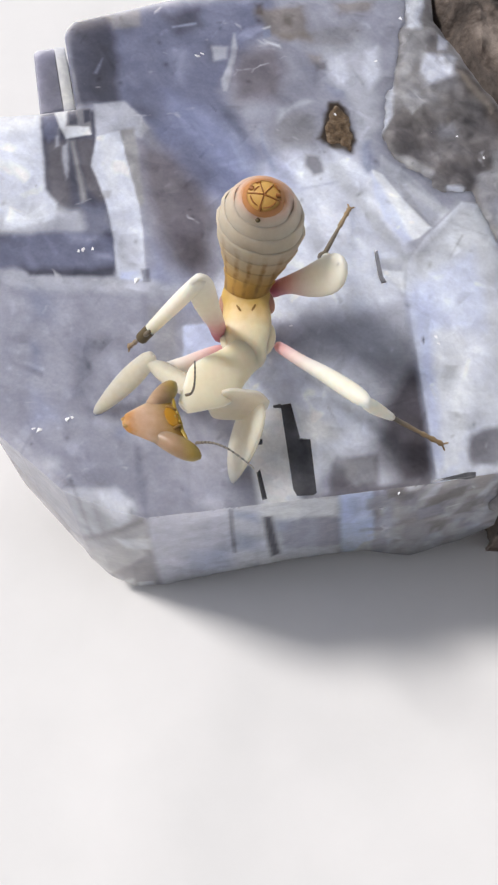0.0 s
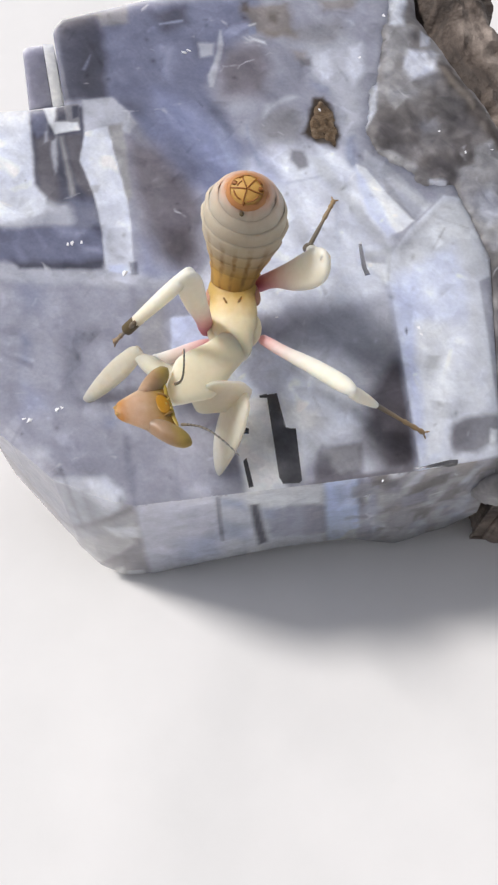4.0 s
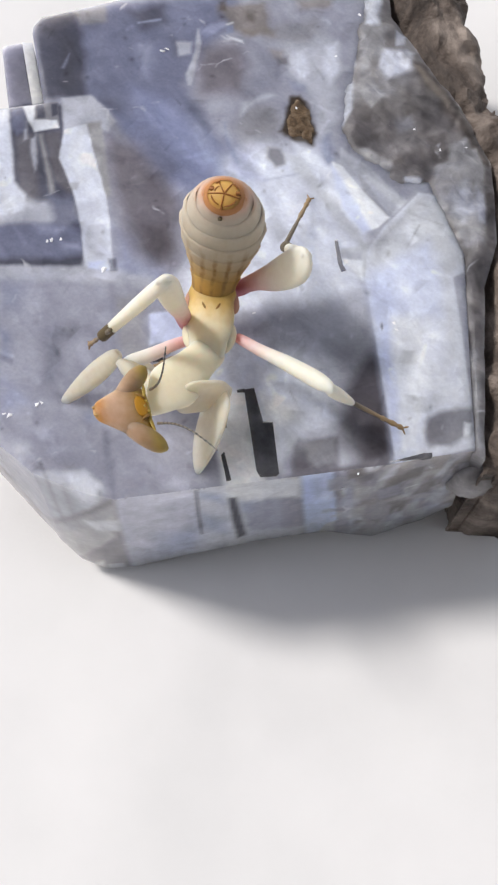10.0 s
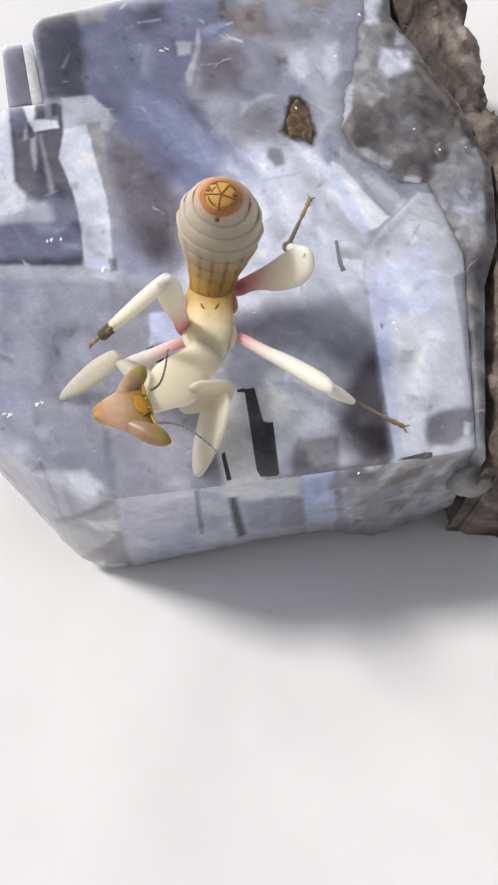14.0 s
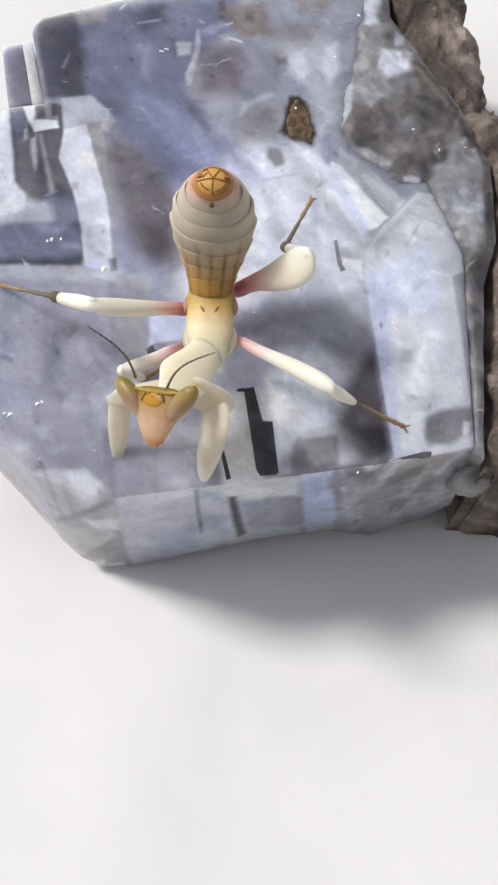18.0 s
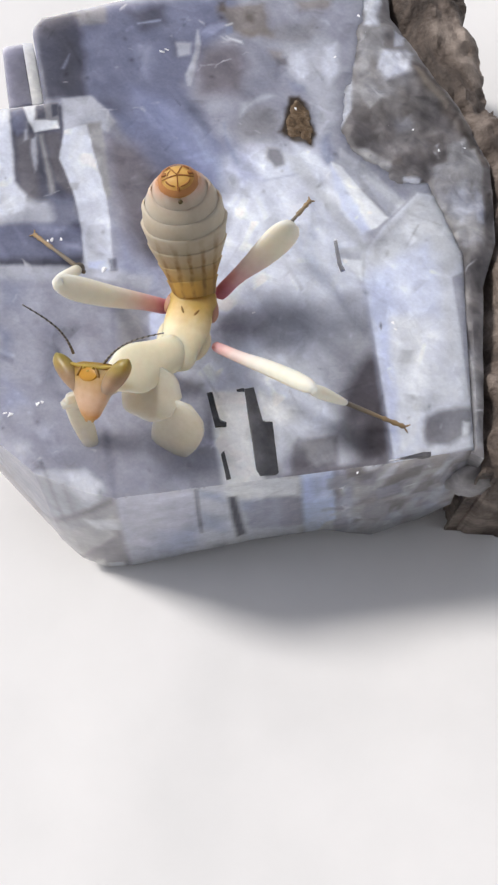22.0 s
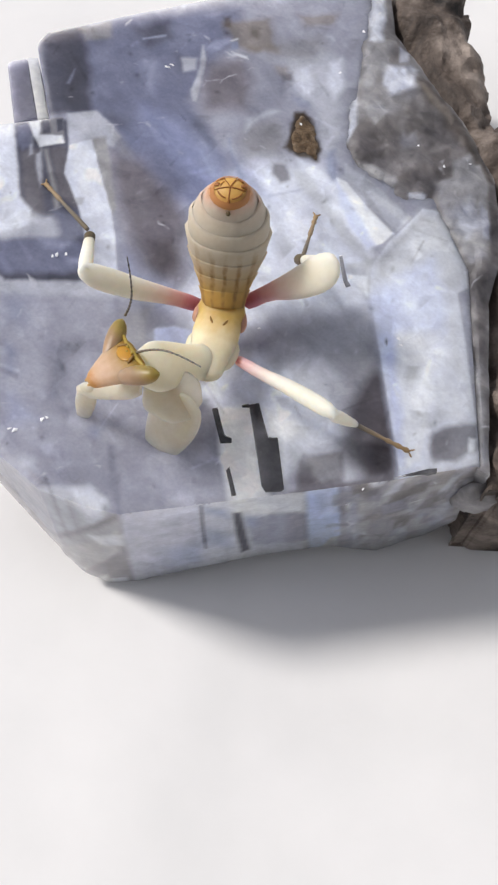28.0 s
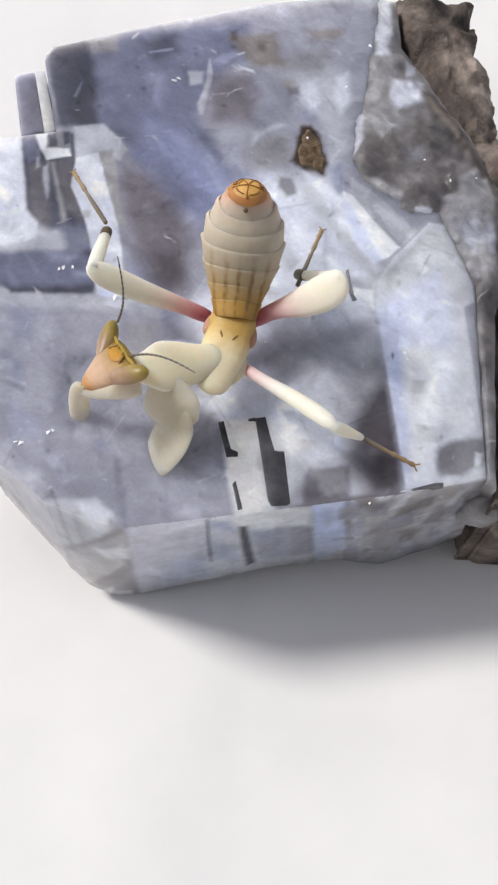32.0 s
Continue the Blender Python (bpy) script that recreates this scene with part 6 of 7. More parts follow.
# ---- movements ----
def motions():
    walk(MANTIS["abdomen"], [
        (0, aim(-0.10, -0.97, 3.20, 0.88, 0.38, 10.00)),
        (3, aim(-0.10, -1.04, 3.20, 0.79, 0.29, 10.01)),
        (6, aim(-0.09, -1.12, 3.20, 0.81, 0.35, 9.99)),
        (9, aim(0.10, -1.57, 3.20, 0.87, -0.04, 9.99)),
        (13, aim(0.05, -1.56, 3.20, 0.74, -0.18, 10.03)),
        (14.5, aim(-0.06, -1.68, 3.20, 0.69, -0.14, 9.99)),
        (16.5, aim(0.26, -1.85, 3.20, 0.80, 0.20, 9.87)),
        (17, aim(0.06, -1.85, 3.20, 0.60, 0.49, 9.78)),
        (18, aim(-0.00, -1.80, 3.20, 0.30, 0.88, 9.66)),
        (19, aim(0.06, -1.79, 3.20, 0.38, 0.12, 9.93)),
        (20, aim(0.44, -2.19, 3.20, 0.63, -0.59, 10.01)),
        (21, aim(0.36, -2.19, 3.20, 0.28, -0.96, 10.09)),
        (22, aim(-0.85, -1.91, 3.20, -1.47, 1.26, 9.41)),
        (23, aim(0.13, -2.17, 3.20, -0.32, 0.94, 9.46)),
        (23.5, aim(0.84, -2.68, 3.20, 0.22, 0.65, 9.32)),
        (24, aim(0.79, -2.68, 3.20, 0.39, 0.82, 9.25)),
        (25, aim(0.44, -2.00, 3.20, 0.12, 1.40, 9.31)),
        (25.5, aim(0.11, -1.71, 3.20, -0.06, 3.03, 8.35)),
        (27.5, aim(0.40, -1.65, 3.20, 0.71, 1.89, 9.23)),
        (28, aim(0.35, -1.59, 3.20, 0.78, 1.44, 9.50)),
        (29, aim(0.10, -0.83, 3.20, 0.71, 2.27, 9.45)),
        (30, aim(0.71, -1.93, 3.20, 1.58, 1.63, 9.16)),
        (31, aim(0.50, -2.07, 3.20, 1.71, 1.62, 9.02)),
        (32, aim(0.59, -1.61, 3.20, 1.28, 3.07, 8.36)),
    ])
    walk(MANTIS["pterothorax"], [
        (0, aim(-0.10, -0.97, 3.20, 0.09, -4.35, 3.00)),
        (6, aim(-0.09, -1.12, 3.20, 0.10, -4.66, 3.00)),
        (9, aim(0.10, -1.57, 3.20, -0.15, -5.15, 3.00)),
        (13, aim(0.05, -1.56, 3.20, -0.06, -5.14, 3.00)),
        (14.5, aim(-0.06, -1.68, 3.20, -0.08, -5.17, 3.00)),
        (16.5, aim(0.26, -1.85, 3.20, 0.08, -5.17, 3.00)),
        (17, aim(0.06, -1.85, 3.20, -0.05, -5.17, 3.00)),
        (18, aim(-0.00, -1.80, 3.20, -0.06, -5.03, 3.00)),
        (19, aim(0.06, -1.79, 3.20, -0.06, -5.02, 3.00)),
        (20, aim(0.44, -2.19, 3.20, 0.38, -5.50, 3.00)),
        (21, aim(0.36, -2.19, 3.20, 0.24, -5.51, 3.00)),
        (22, aim(-0.85, -1.91, 3.20, -1.53, -5.01, 3.00)),
        (23, aim(0.13, -2.17, 3.20, -0.66, -5.32, 3.00)),
        (23.5, aim(0.84, -2.68, 3.20, 0.80, -5.98, 3.00)),
        (24, aim(0.79, -2.68, 3.20, 0.67, -5.98, 3.00)),
        (25, aim(0.44, -2.00, 3.20, -0.11, -5.48, 3.00)),
        (25.5, aim(0.11, -1.71, 3.20, -0.44, -5.03, 3.00)),
        (27.5, aim(0.40, -1.65, 3.20, -0.31, -4.56, 3.00)),
        (28, aim(0.35, -1.59, 3.20, -0.36, -4.76, 3.00)),
        (29, aim(0.10, -0.83, 3.20, -0.45, -3.87, 3.00)),
        (30, aim(0.71, -1.93, 3.20, 0.38, -4.61, 3.00)),
        (31, aim(0.50, -2.07, 3.20, 0.29, -4.74, 3.00)),
        (32, aim(0.59, -1.61, 3.20, -0.12, -3.97, 3.00)),
    ])
    walk(MANTIS["prothorax"], [
        (0, aim(0.09, -4.35, 3.00, -2.25, -7.44, 4.86)),
        (6, aim(0.10, -4.66, 3.00, -2.37, -7.77, 4.66)),
        (9, aim(-0.15, -5.15, 3.00, -2.30, -8.40, 4.80)),
        (13, aim(-0.06, -5.14, 3.00, -2.30, -8.28, 4.90)),
        (14.5, aim(-0.08, -5.17, 3.00, -2.18, -8.35, 4.99)),
        (16.5, aim(0.08, -5.17, 3.00, -1.02, -8.34, 5.68)),
        (17, aim(-0.05, -5.17, 3.00, -1.28, -8.13, 5.87)),
        (18, aim(-0.06, -5.03, 3.00, -1.58, -8.16, 5.53)),
        (19, aim(-0.06, -5.02, 3.00, -1.59, -8.24, 5.41)),
        (20, aim(0.38, -5.50, 3.00, -0.47, -8.48, 5.98)),
        (21, aim(0.24, -5.51, 3.00, -0.73, -8.58, 5.84)),
        (22, aim(-1.53, -5.01, 3.00, -4.42, -7.38, 5.14)),
        (23, aim(-0.66, -5.32, 3.00, -1.85, -8.18, 5.99)),
        (23.5, aim(0.80, -5.98, 3.00, 0.32, -8.86, 6.16)),
        (24, aim(0.67, -5.98, 3.00, -0.20, -8.62, 6.28)),
        (25, aim(-0.11, -5.48, 3.00, -2.84, -7.71, 5.46)),
        (25.5, aim(-0.44, -5.03, 3.00, -4.75, -5.06, 3.54)),
        (27.5, aim(-0.31, -4.56, 3.00, -3.36, -6.19, 5.55)),
        (28, aim(-0.36, -4.76, 3.00, -3.69, -6.20, 5.30)),
        (29, aim(-0.45, -3.87, 3.00, -5.05, -3.65, 3.70)),
        (30, aim(0.38, -4.61, 3.00, -3.02, -6.43, 4.91)),
        (31, aim(0.29, -4.74, 3.00, -2.76, -6.89, 5.13)),
        (32, aim(-0.12, -3.97, 3.00, -3.86, -5.19, 4.74)),
    ])
    walk(MANTIS["hind_right_femur"], [
        (0, aim(1.20, -0.48, 2.30, 4.56, -1.44, 6.67, 0.00)),
        (6, aim(1.22, -0.79, 2.30, 4.54, -1.62, 6.73, 0.00)),
        (9, aim(1.37, -1.08, 2.30, 4.75, -1.66, 6.73, 0.00)),
        (13, aim(1.37, -1.18, 2.30, 4.92, -1.59, 6.62, 0.00)),
        (14.5, aim(1.36, -1.11, 2.30, 4.89, -1.62, 6.61, 0.00)),
        (16.5, aim(1.61, -1.21, 2.30, 4.99, -1.83, 6.72, 0.00)),
        (17, aim(1.38, -1.21, 2.30, 4.93, -1.76, 6.60, 0.00)),
        (18, aim(1.38, -1.22, 2.30, 5.01, -1.59, 6.55, 0.00)),
        (19, aim(1.44, -1.28, 2.30, 5.07, -1.57, 6.56, 0.00)),
        (20, aim(1.83, -1.38, 2.30, 5.64, -1.32, 6.41, 0.00)),
        (21, aim(1.84, -1.72, 2.30, 5.35, -1.48, 6.66, 0.00)),
        (22, aim(0.47, -1.37, 2.30, 3.97, 0.37, 6.31, 50.00)),
        (23, aim(1.37, -1.53, 2.30, 5.13, -0.62, 6.35, 0.00)),
        (23.5, aim(2.21, -2.05, 2.30, 6.23, -0.75, 5.98, 0.00)),
        (24, aim(2.13, -1.88, 2.30, 6.22, -1.11, 6.04, 0.00)),
        (25, aim(1.77, -1.53, 2.30, 5.88, -0.94, 6.06, 0.00)),
        (25.5, aim(1.59, -1.06, 2.30, 5.41, -0.68, 6.38, 0.00)),
        (27.5, aim(1.73, -0.90, 2.30, 6.00, -0.56, 5.91, 0.00)),
        (28, aim(1.69, -0.94, 2.30, 5.95, -0.59, 5.91, 0.00)),
        (29, aim(1.29, -0.34, 2.30, 5.77, 0.35, 5.60, 0.00)),
        (30, aim(1.99, -1.46, 2.30, 6.74, -0.44, 5.08, 0.00)),
        (31, aim(1.75, -1.77, 2.30, 6.55, -0.20, 4.73, 0.00)),
        (32, aim(1.64, -1.23, 2.30, 6.05, -0.62, 5.70, 0.00)),
    ])
    walk(MANTIS["hind_right_tibia"], [
        (0, aim(4.56, -1.44, 6.67, 3.90, 1.50, 2.37)),
        (6, aim(4.54, -1.62, 6.73, 3.92, 1.49, 2.49)),
        (9, aim(4.75, -1.66, 6.73, 3.89, 1.41, 2.45)),
        (13, aim(4.92, -1.59, 6.62, 4.02, 1.44, 2.39)),
        (14.5, aim(4.89, -1.62, 6.61, 4.10, 1.40, 2.42)),
        (16.5, aim(4.99, -1.83, 6.72, 3.96, 1.32, 2.50)),
        (17, aim(4.93, -1.76, 6.60, 3.98, 1.37, 2.41)),
        (18, aim(5.01, -1.59, 6.55, 3.98, 1.43, 2.36)),
        (19, aim(5.07, -1.57, 6.56, 4.14, 1.49, 2.40)),
        (20, aim(5.64, -1.32, 6.41, 4.60, 1.51, 2.25)),
        (21, aim(5.35, -1.48, 6.66, 4.60, 1.44, 2.37)),
        (22, aim(3.97, 0.37, 6.31, 3.92, 2.48, 2.36)),
        (23, aim(5.13, -0.62, 6.35, 4.29, 1.85, 2.14)),
        (23.5, aim(6.23, -0.75, 5.98, 4.76, 1.72, 2.03)),
        (24, aim(6.22, -1.11, 6.04, 4.75, 1.61, 2.10)),
        (25, aim(5.88, -0.94, 6.06, 4.45, 1.73, 2.21)),
        (25.5, aim(5.41, -0.68, 6.38, 4.11, 1.73, 2.26)),
        (27.5, aim(6.00, -0.56, 5.91, 4.66, 1.93, 2.20)),
        (28, aim(5.95, -0.59, 5.91, 4.61, 1.80, 2.06)),
        (29, aim(5.77, 0.35, 5.60, 4.23, 2.31, 1.96)),
        (30, aim(6.74, -0.44, 5.08, 5.01, 1.80, 1.62)),
        (31, aim(6.55, -0.20, 4.73, 4.89, 1.83, 1.11)),
        (32, aim(6.05, -0.62, 5.70, 4.26, 1.75, 1.99)),
    ])
    walk(MANTIS["hind_right_tarsus"], [
        (0, aim(5.54, 5.77, 0.35, 3.90, 1.50, 2.37)),
        (6, aim(5.49, 5.84, 0.35, 3.92, 1.49, 2.49)),
        (9, aim(5.45, 5.77, 0.35, 3.89, 1.41, 2.45)),
        (13, aim(5.53, 5.83, 0.35, 4.02, 1.44, 2.39)),
        (14.5, aim(5.52, 5.74, 0.35, 4.10, 1.40, 2.42)),
        (16.5, aim(5.54, 5.74, 0.35, 3.96, 1.32, 2.50)),
        (17, aim(5.64, 5.73, 0.35, 3.98, 1.37, 2.41)),
        (18, aim(5.65, 5.74, 0.35, 3.98, 1.43, 2.36)),
        (19, aim(5.66, 5.82, 0.35, 4.14, 1.49, 2.40)),
        (20, aim(5.66, 5.83, 0.35, 4.60, 1.51, 2.25)),
        (21, aim(5.67, 5.83, 0.35, 4.60, 1.44, 2.37)),
        (22, aim(5.55, 5.66, 0.35, 3.92, 2.48, 2.36)),
        (23, aim(5.65, 5.87, 0.35, 4.29, 1.85, 2.14)),
        (23.5, aim(5.66, 5.86, 0.35, 4.76, 1.72, 2.03)),
        (24, aim(5.66, 5.86, 0.35, 4.75, 1.61, 2.10)),
        (25, aim(5.59, 5.78, 0.35, 4.45, 1.73, 2.21)),
        (25.5, aim(5.56, 5.73, 0.35, 4.11, 1.73, 2.26)),
        (27.5, aim(5.62, 5.68, 0.35, 4.66, 1.93, 2.20)),
        (28, aim(5.57, 5.68, 0.35, 4.61, 1.80, 2.06)),
        (29, aim(5.65, 5.67, 0.35, 4.23, 2.31, 1.96)),
        (30, aim(5.58, 5.62, 0.35, 5.01, 1.80, 1.62)),
        (31, aim(5.58, 5.69, 0.35, 4.89, 1.83, 1.11)),
        (32, aim(5.54, 5.65, 0.35, 4.26, 1.75, 1.99)),
    ])
    walk(MANTIS["hind_left_femur"], [
        (0, aim(-1.38, -3.09, 2.30, -1.98, -3.60, 9.16, 0.00)),
        (6, aim(-1.40, -3.28, 2.30, -1.83, -3.91, 9.16, 0.00)),
        (9, aim(-1.30, -3.19, 2.30, -1.84, -4.23, 9.10, 0.00)),
        (13, aim(-1.36, -3.35, 2.30, -1.83, -4.20, 9.13, 0.00)),
        (14.5, aim(-1.46, -3.54, 2.30, -1.85, -4.26, 9.15, 0.00)),
        (16.5, aim(-1.32, -2.72, 2.30, -4.15, -5.29, 8.04, 55.00)),
        (17, aim(-1.31, -2.55, 2.30, -4.57, -5.04, 7.85, 55.00)),
        (18, aim(-1.32, -2.34, 2.30, -5.48, -4.64, 7.29, 45.00)),
        (19, aim(-1.38, -2.06, 2.30, -5.96, -3.92, 7.12, 30.00)),
        (20, aim(-0.87, -2.22, 2.30, -6.22, -3.57, 6.44, 0.00)),
        (21, aim(-0.86, -2.33, 2.30, -6.75, -2.95, 5.84, 0.00)),
        (22, aim(-2.24, -2.22, 2.30, -7.30, -3.18, 6.89, 0.00)),
        (23, aim(-1.18, -2.37, 2.30, -7.08, -2.63, 5.88, 0.00)),
        (23.5, aim(-0.37, -2.73, 2.30, -6.38, -3.02, 5.67, 0.00)),
        (24, aim(-0.48, -2.72, 2.30, -6.52, -3.00, 5.63, 0.00)),
        (25, aim(-0.93, -2.21, 2.30, -6.83, -2.63, 5.85, 0.00)),
        (25.5, aim(-1.26, -1.67, 2.30, -6.63, -2.13, 6.62, 0.00)),
        (27.5, aim(-0.98, -1.25, 2.30, -6.42, -1.46, 6.54, 0.00)),
        (28, aim(-1.03, -1.12, 2.30, -6.47, -1.48, 6.53, 0.00)),
        (29, aim(-1.29, -0.35, 2.30, -6.23, -1.06, 7.06, 0.00)),
        (30, aim(-0.57, -1.48, 2.30, -6.26, -1.14, 6.19, 0.00)),
        (31, aim(-0.72, -1.78, 2.30, -6.35, -1.13, 6.23, 0.00)),
        (32, aim(-0.93, -0.98, 2.30, -6.49, -0.45, 6.36, 0.00)),
    ])
    walk(MANTIS["hind_left_tibia"], [
        (0, aim(-1.98, -3.60, 9.16, -4.94, -4.39, 4.95)),
        (6, aim(-1.83, -3.91, 9.16, -5.11, -4.71, 5.20)),
        (9, aim(-1.84, -4.23, 9.10, -5.16, -5.17, 5.21)),
        (13, aim(-1.83, -4.20, 9.13, -5.05, -4.87, 5.11)),
        (14.5, aim(-1.85, -4.26, 9.15, -5.17, -5.20, 5.27)),
        (16.5, aim(-4.15, -5.29, 8.04, -6.98, -3.76, 4.06)),
        (17, aim(-4.57, -5.04, 7.85, -7.36, -3.01, 3.66)),
        (18, aim(-5.48, -4.64, 7.29, -8.12, -2.13, 3.30)),
        (19, aim(-5.96, -3.92, 7.12, -8.32, -1.02, 3.07)),
        (20, aim(-6.22, -3.57, 6.44, -7.59, -0.14, 2.38)),
        (21, aim(-6.75, -2.95, 5.84, -7.04, 0.27, 2.05)),
        (22, aim(-7.30, -3.18, 6.89, -7.12, -0.03, 2.63)),
        (23, aim(-7.08, -2.63, 5.88, -6.92, 0.33, 1.99)),
        (23.5, aim(-6.38, -3.02, 5.67, -6.76, 0.31, 1.99)),
        (24, aim(-6.52, -3.00, 5.63, -6.74, 0.36, 2.10)),
        (25, aim(-6.83, -2.63, 5.85, -6.64, 0.44, 2.08)),
        (25.5, aim(-6.63, -2.13, 6.62, -6.47, 0.54, 2.46)),
        (27.5, aim(-6.42, -1.46, 6.54, -6.89, 2.28, 2.41)),
        (28, aim(-6.47, -1.48, 6.53, -6.95, 3.11, 2.61)),
        (29, aim(-6.23, -1.06, 7.06, -6.54, 3.35, 3.06)),
        (30, aim(-6.26, -1.14, 6.19, -6.53, 3.26, 2.44)),
        (31, aim(-6.35, -1.13, 6.23, -6.63, 3.23, 2.42)),
        (32, aim(-6.49, -0.45, 6.36, -6.41, 4.35, 2.55)),
    ])
    walk(MANTIS["hind_left_tarsus"], [
        (0, aim(-6.23, -3.12, 0.95, -4.94, -4.39, 4.95)),
        (6, aim(-6.45, -3.62, 1.15, -5.11, -4.71, 5.20)),
        (9, aim(-6.56, -3.91, 1.23, -5.16, -5.17, 5.21)),
        (13, aim(-6.51, -3.72, 1.12, -5.05, -4.87, 5.11)),
        (14.5, aim(-6.54, -3.94, 1.28, -5.17, -5.20, 5.27)),
        (16.5, aim(-10.57, -2.58, 1.00, -6.98, -3.76, 4.06)),
        (17, aim(-11.10, -1.33, 0.35, -7.36, -3.01, 3.66)),
        (18, aim(-11.83, 0.15, 0.35, -8.12, -2.13, 3.30)),
        (19, aim(-11.97, 1.87, 0.35, -8.32, -1.02, 3.07)),
        (20, aim(-11.42, 3.02, 0.35, -7.59, -0.14, 2.38)),
        (21, aim(-10.17, 3.39, 0.35, -7.04, 0.27, 2.05)),
        (22, aim(-10.19, 3.41, 0.35, -7.12, -0.03, 2.63)),
        (23, aim(-9.86, 3.40, 0.35, -6.92, 0.33, 1.99)),
        (23.5, aim(-9.86, 3.39, 0.35, -6.76, 0.31, 1.99)),
        (24, aim(-9.69, 3.40, 0.35, -6.74, 0.36, 2.10)),
        (25, aim(-9.73, 3.39, 0.35, -6.64, 0.44, 2.08)),
        (25.5, aim(-9.74, 3.17, 0.35, -6.47, 0.54, 2.46)),
        (27.5, aim(-10.28, 6.08, 0.35, -6.89, 2.28, 2.41)),
        (28, aim(-10.12, 7.76, 0.35, -6.95, 3.11, 2.61)),
        (29, aim(-9.39, 7.67, 0.35, -6.54, 3.35, 3.06)),
        (30, aim(-9.38, 7.73, 0.35, -6.53, 3.26, 2.44)),
        (31, aim(-9.41, 7.75, 0.35, -6.63, 3.23, 2.42)),
        (32, aim(-8.97, 9.44, 0.35, -6.41, 4.35, 2.55)),
    ])
    walk(MANTIS["middle_right_femur"], [
        (0, aim(1.65, -3.70, 2.30, 5.80, -7.70, 4.58)),
        (6, aim(1.53, -3.91, 2.30, 5.94, -7.67, 4.51)),
        (9, aim(1.47, -4.01, 2.30, 6.03, -7.72, 4.27)),
        (13, aim(1.62, -4.01, 2.30, 6.03, -7.80, 4.46)),
        (14.5, aim(1.60, -4.03, 2.30, 6.00, -7.83, 4.46)),
        (16.5, aim(1.83, -4.20, 2.30, 6.21, -7.91, 4.64)),
        (17, aim(1.63, -4.20, 2.30, 6.18, -7.83, 4.44)),
        (18, aim(1.63, -4.22, 2.30, 6.12, -7.88, 4.51)),
        (19, aim(1.63, -4.27, 2.30, 6.03, -7.99, 4.60)),
        (20, aim(2.13, -4.86, 2.30, 6.54, -8.18, 5.13)),
        (21, aim(1.99, -5.03, 2.30, 6.55, -8.17, 5.09)),
        (22, aim(0.34, -4.53, 2.30, 5.20, -7.79, 4.35)),
        (23, aim(1.38, -4.84, 2.30, 6.47, -7.84, 4.17)),
        (23.5, aim(2.50, -5.18, 2.30, 6.75, -8.51, 5.34)),
        (24, aim(2.27, -5.18, 2.30, 6.48, -8.52, 5.38)),
        (25, aim(1.78, -4.67, 2.30, 6.37, -8.16, 4.58)),
        (25.5, aim(1.16, -4.06, 2.30, 5.83, -7.70, 4.13)),
        (27.5, aim(1.44, -4.07, 2.30, 5.95, -7.88, 4.21)),
        (28, aim(1.25, -4.43, 2.30, 5.91, -8.14, 4.03)),
        (29, aim(0.86, -3.36, 2.30, 5.29, -7.39, 3.91)),
        (30, aim(1.55, -4.44, 2.30, 6.21, -8.29, 3.66)),
        (31, aim(1.46, -4.73, 2.30, 6.10, -8.51, 3.93)),
        (32, aim(1.05, -3.96, 2.30, 5.60, -7.90, 3.83)),
    ])
    walk(MANTIS["middle_right_tibia"], [
        (0, aim(5.80, -7.70, 4.58, 7.28, -7.45, 2.13)),
        (6, aim(5.94, -7.67, 4.51, 7.29, -7.34, 2.03)),
        (9, aim(6.03, -7.72, 4.27, 7.33, -7.39, 1.76)),
        (13, aim(6.03, -7.80, 4.46, 7.38, -7.45, 1.96)),
        (14.5, aim(6.00, -7.83, 4.46, 7.36, -7.46, 1.93)),
        (16.5, aim(6.21, -7.91, 4.64, 7.46, -7.59, 2.07)),
        (17, aim(6.18, -7.83, 4.44, 7.41, -7.44, 1.84)),
        (18, aim(6.12, -7.88, 4.51, 7.45, -7.55, 2.00)),
        (19, aim(6.03, -7.99, 4.60, 7.39, -7.58, 2.10)),
        (20, aim(6.54, -8.18, 5.13, 7.67, -7.94, 2.46)),
        (21, aim(6.55, -8.17, 5.09, 7.57, -7.85, 2.36)),
        (22, aim(5.20, -7.79, 4.35, 7.11, -7.58, 1.98)),
        (23, aim(6.47, -7.84, 4.17, 7.63, -7.55, 1.70)),
        (23.5, aim(6.75, -8.51, 5.34, 7.74, -8.30, 2.58)),
        (24, aim(6.48, -8.52, 5.38, 7.63, -8.16, 2.63)),
        (25, aim(6.37, -8.16, 4.58, 7.53, -7.83, 2.03)),
        (25.5, aim(5.83, -7.70, 4.13, 7.33, -7.49, 1.73)),
        (27.5, aim(5.95, -7.88, 4.21, 7.32, -7.64, 1.72)),
        (28, aim(5.91, -8.14, 4.03, 7.29, -7.67, 1.55)),
        (29, aim(5.29, -7.39, 3.91, 6.94, -7.16, 1.43)),
        (30, aim(6.21, -8.29, 3.66, 7.47, -7.80, 1.21)),
        (31, aim(6.10, -8.51, 3.93, 7.35, -8.02, 1.46)),
        (32, aim(5.60, -7.90, 3.83, 7.26, -7.60, 1.51)),
    ])
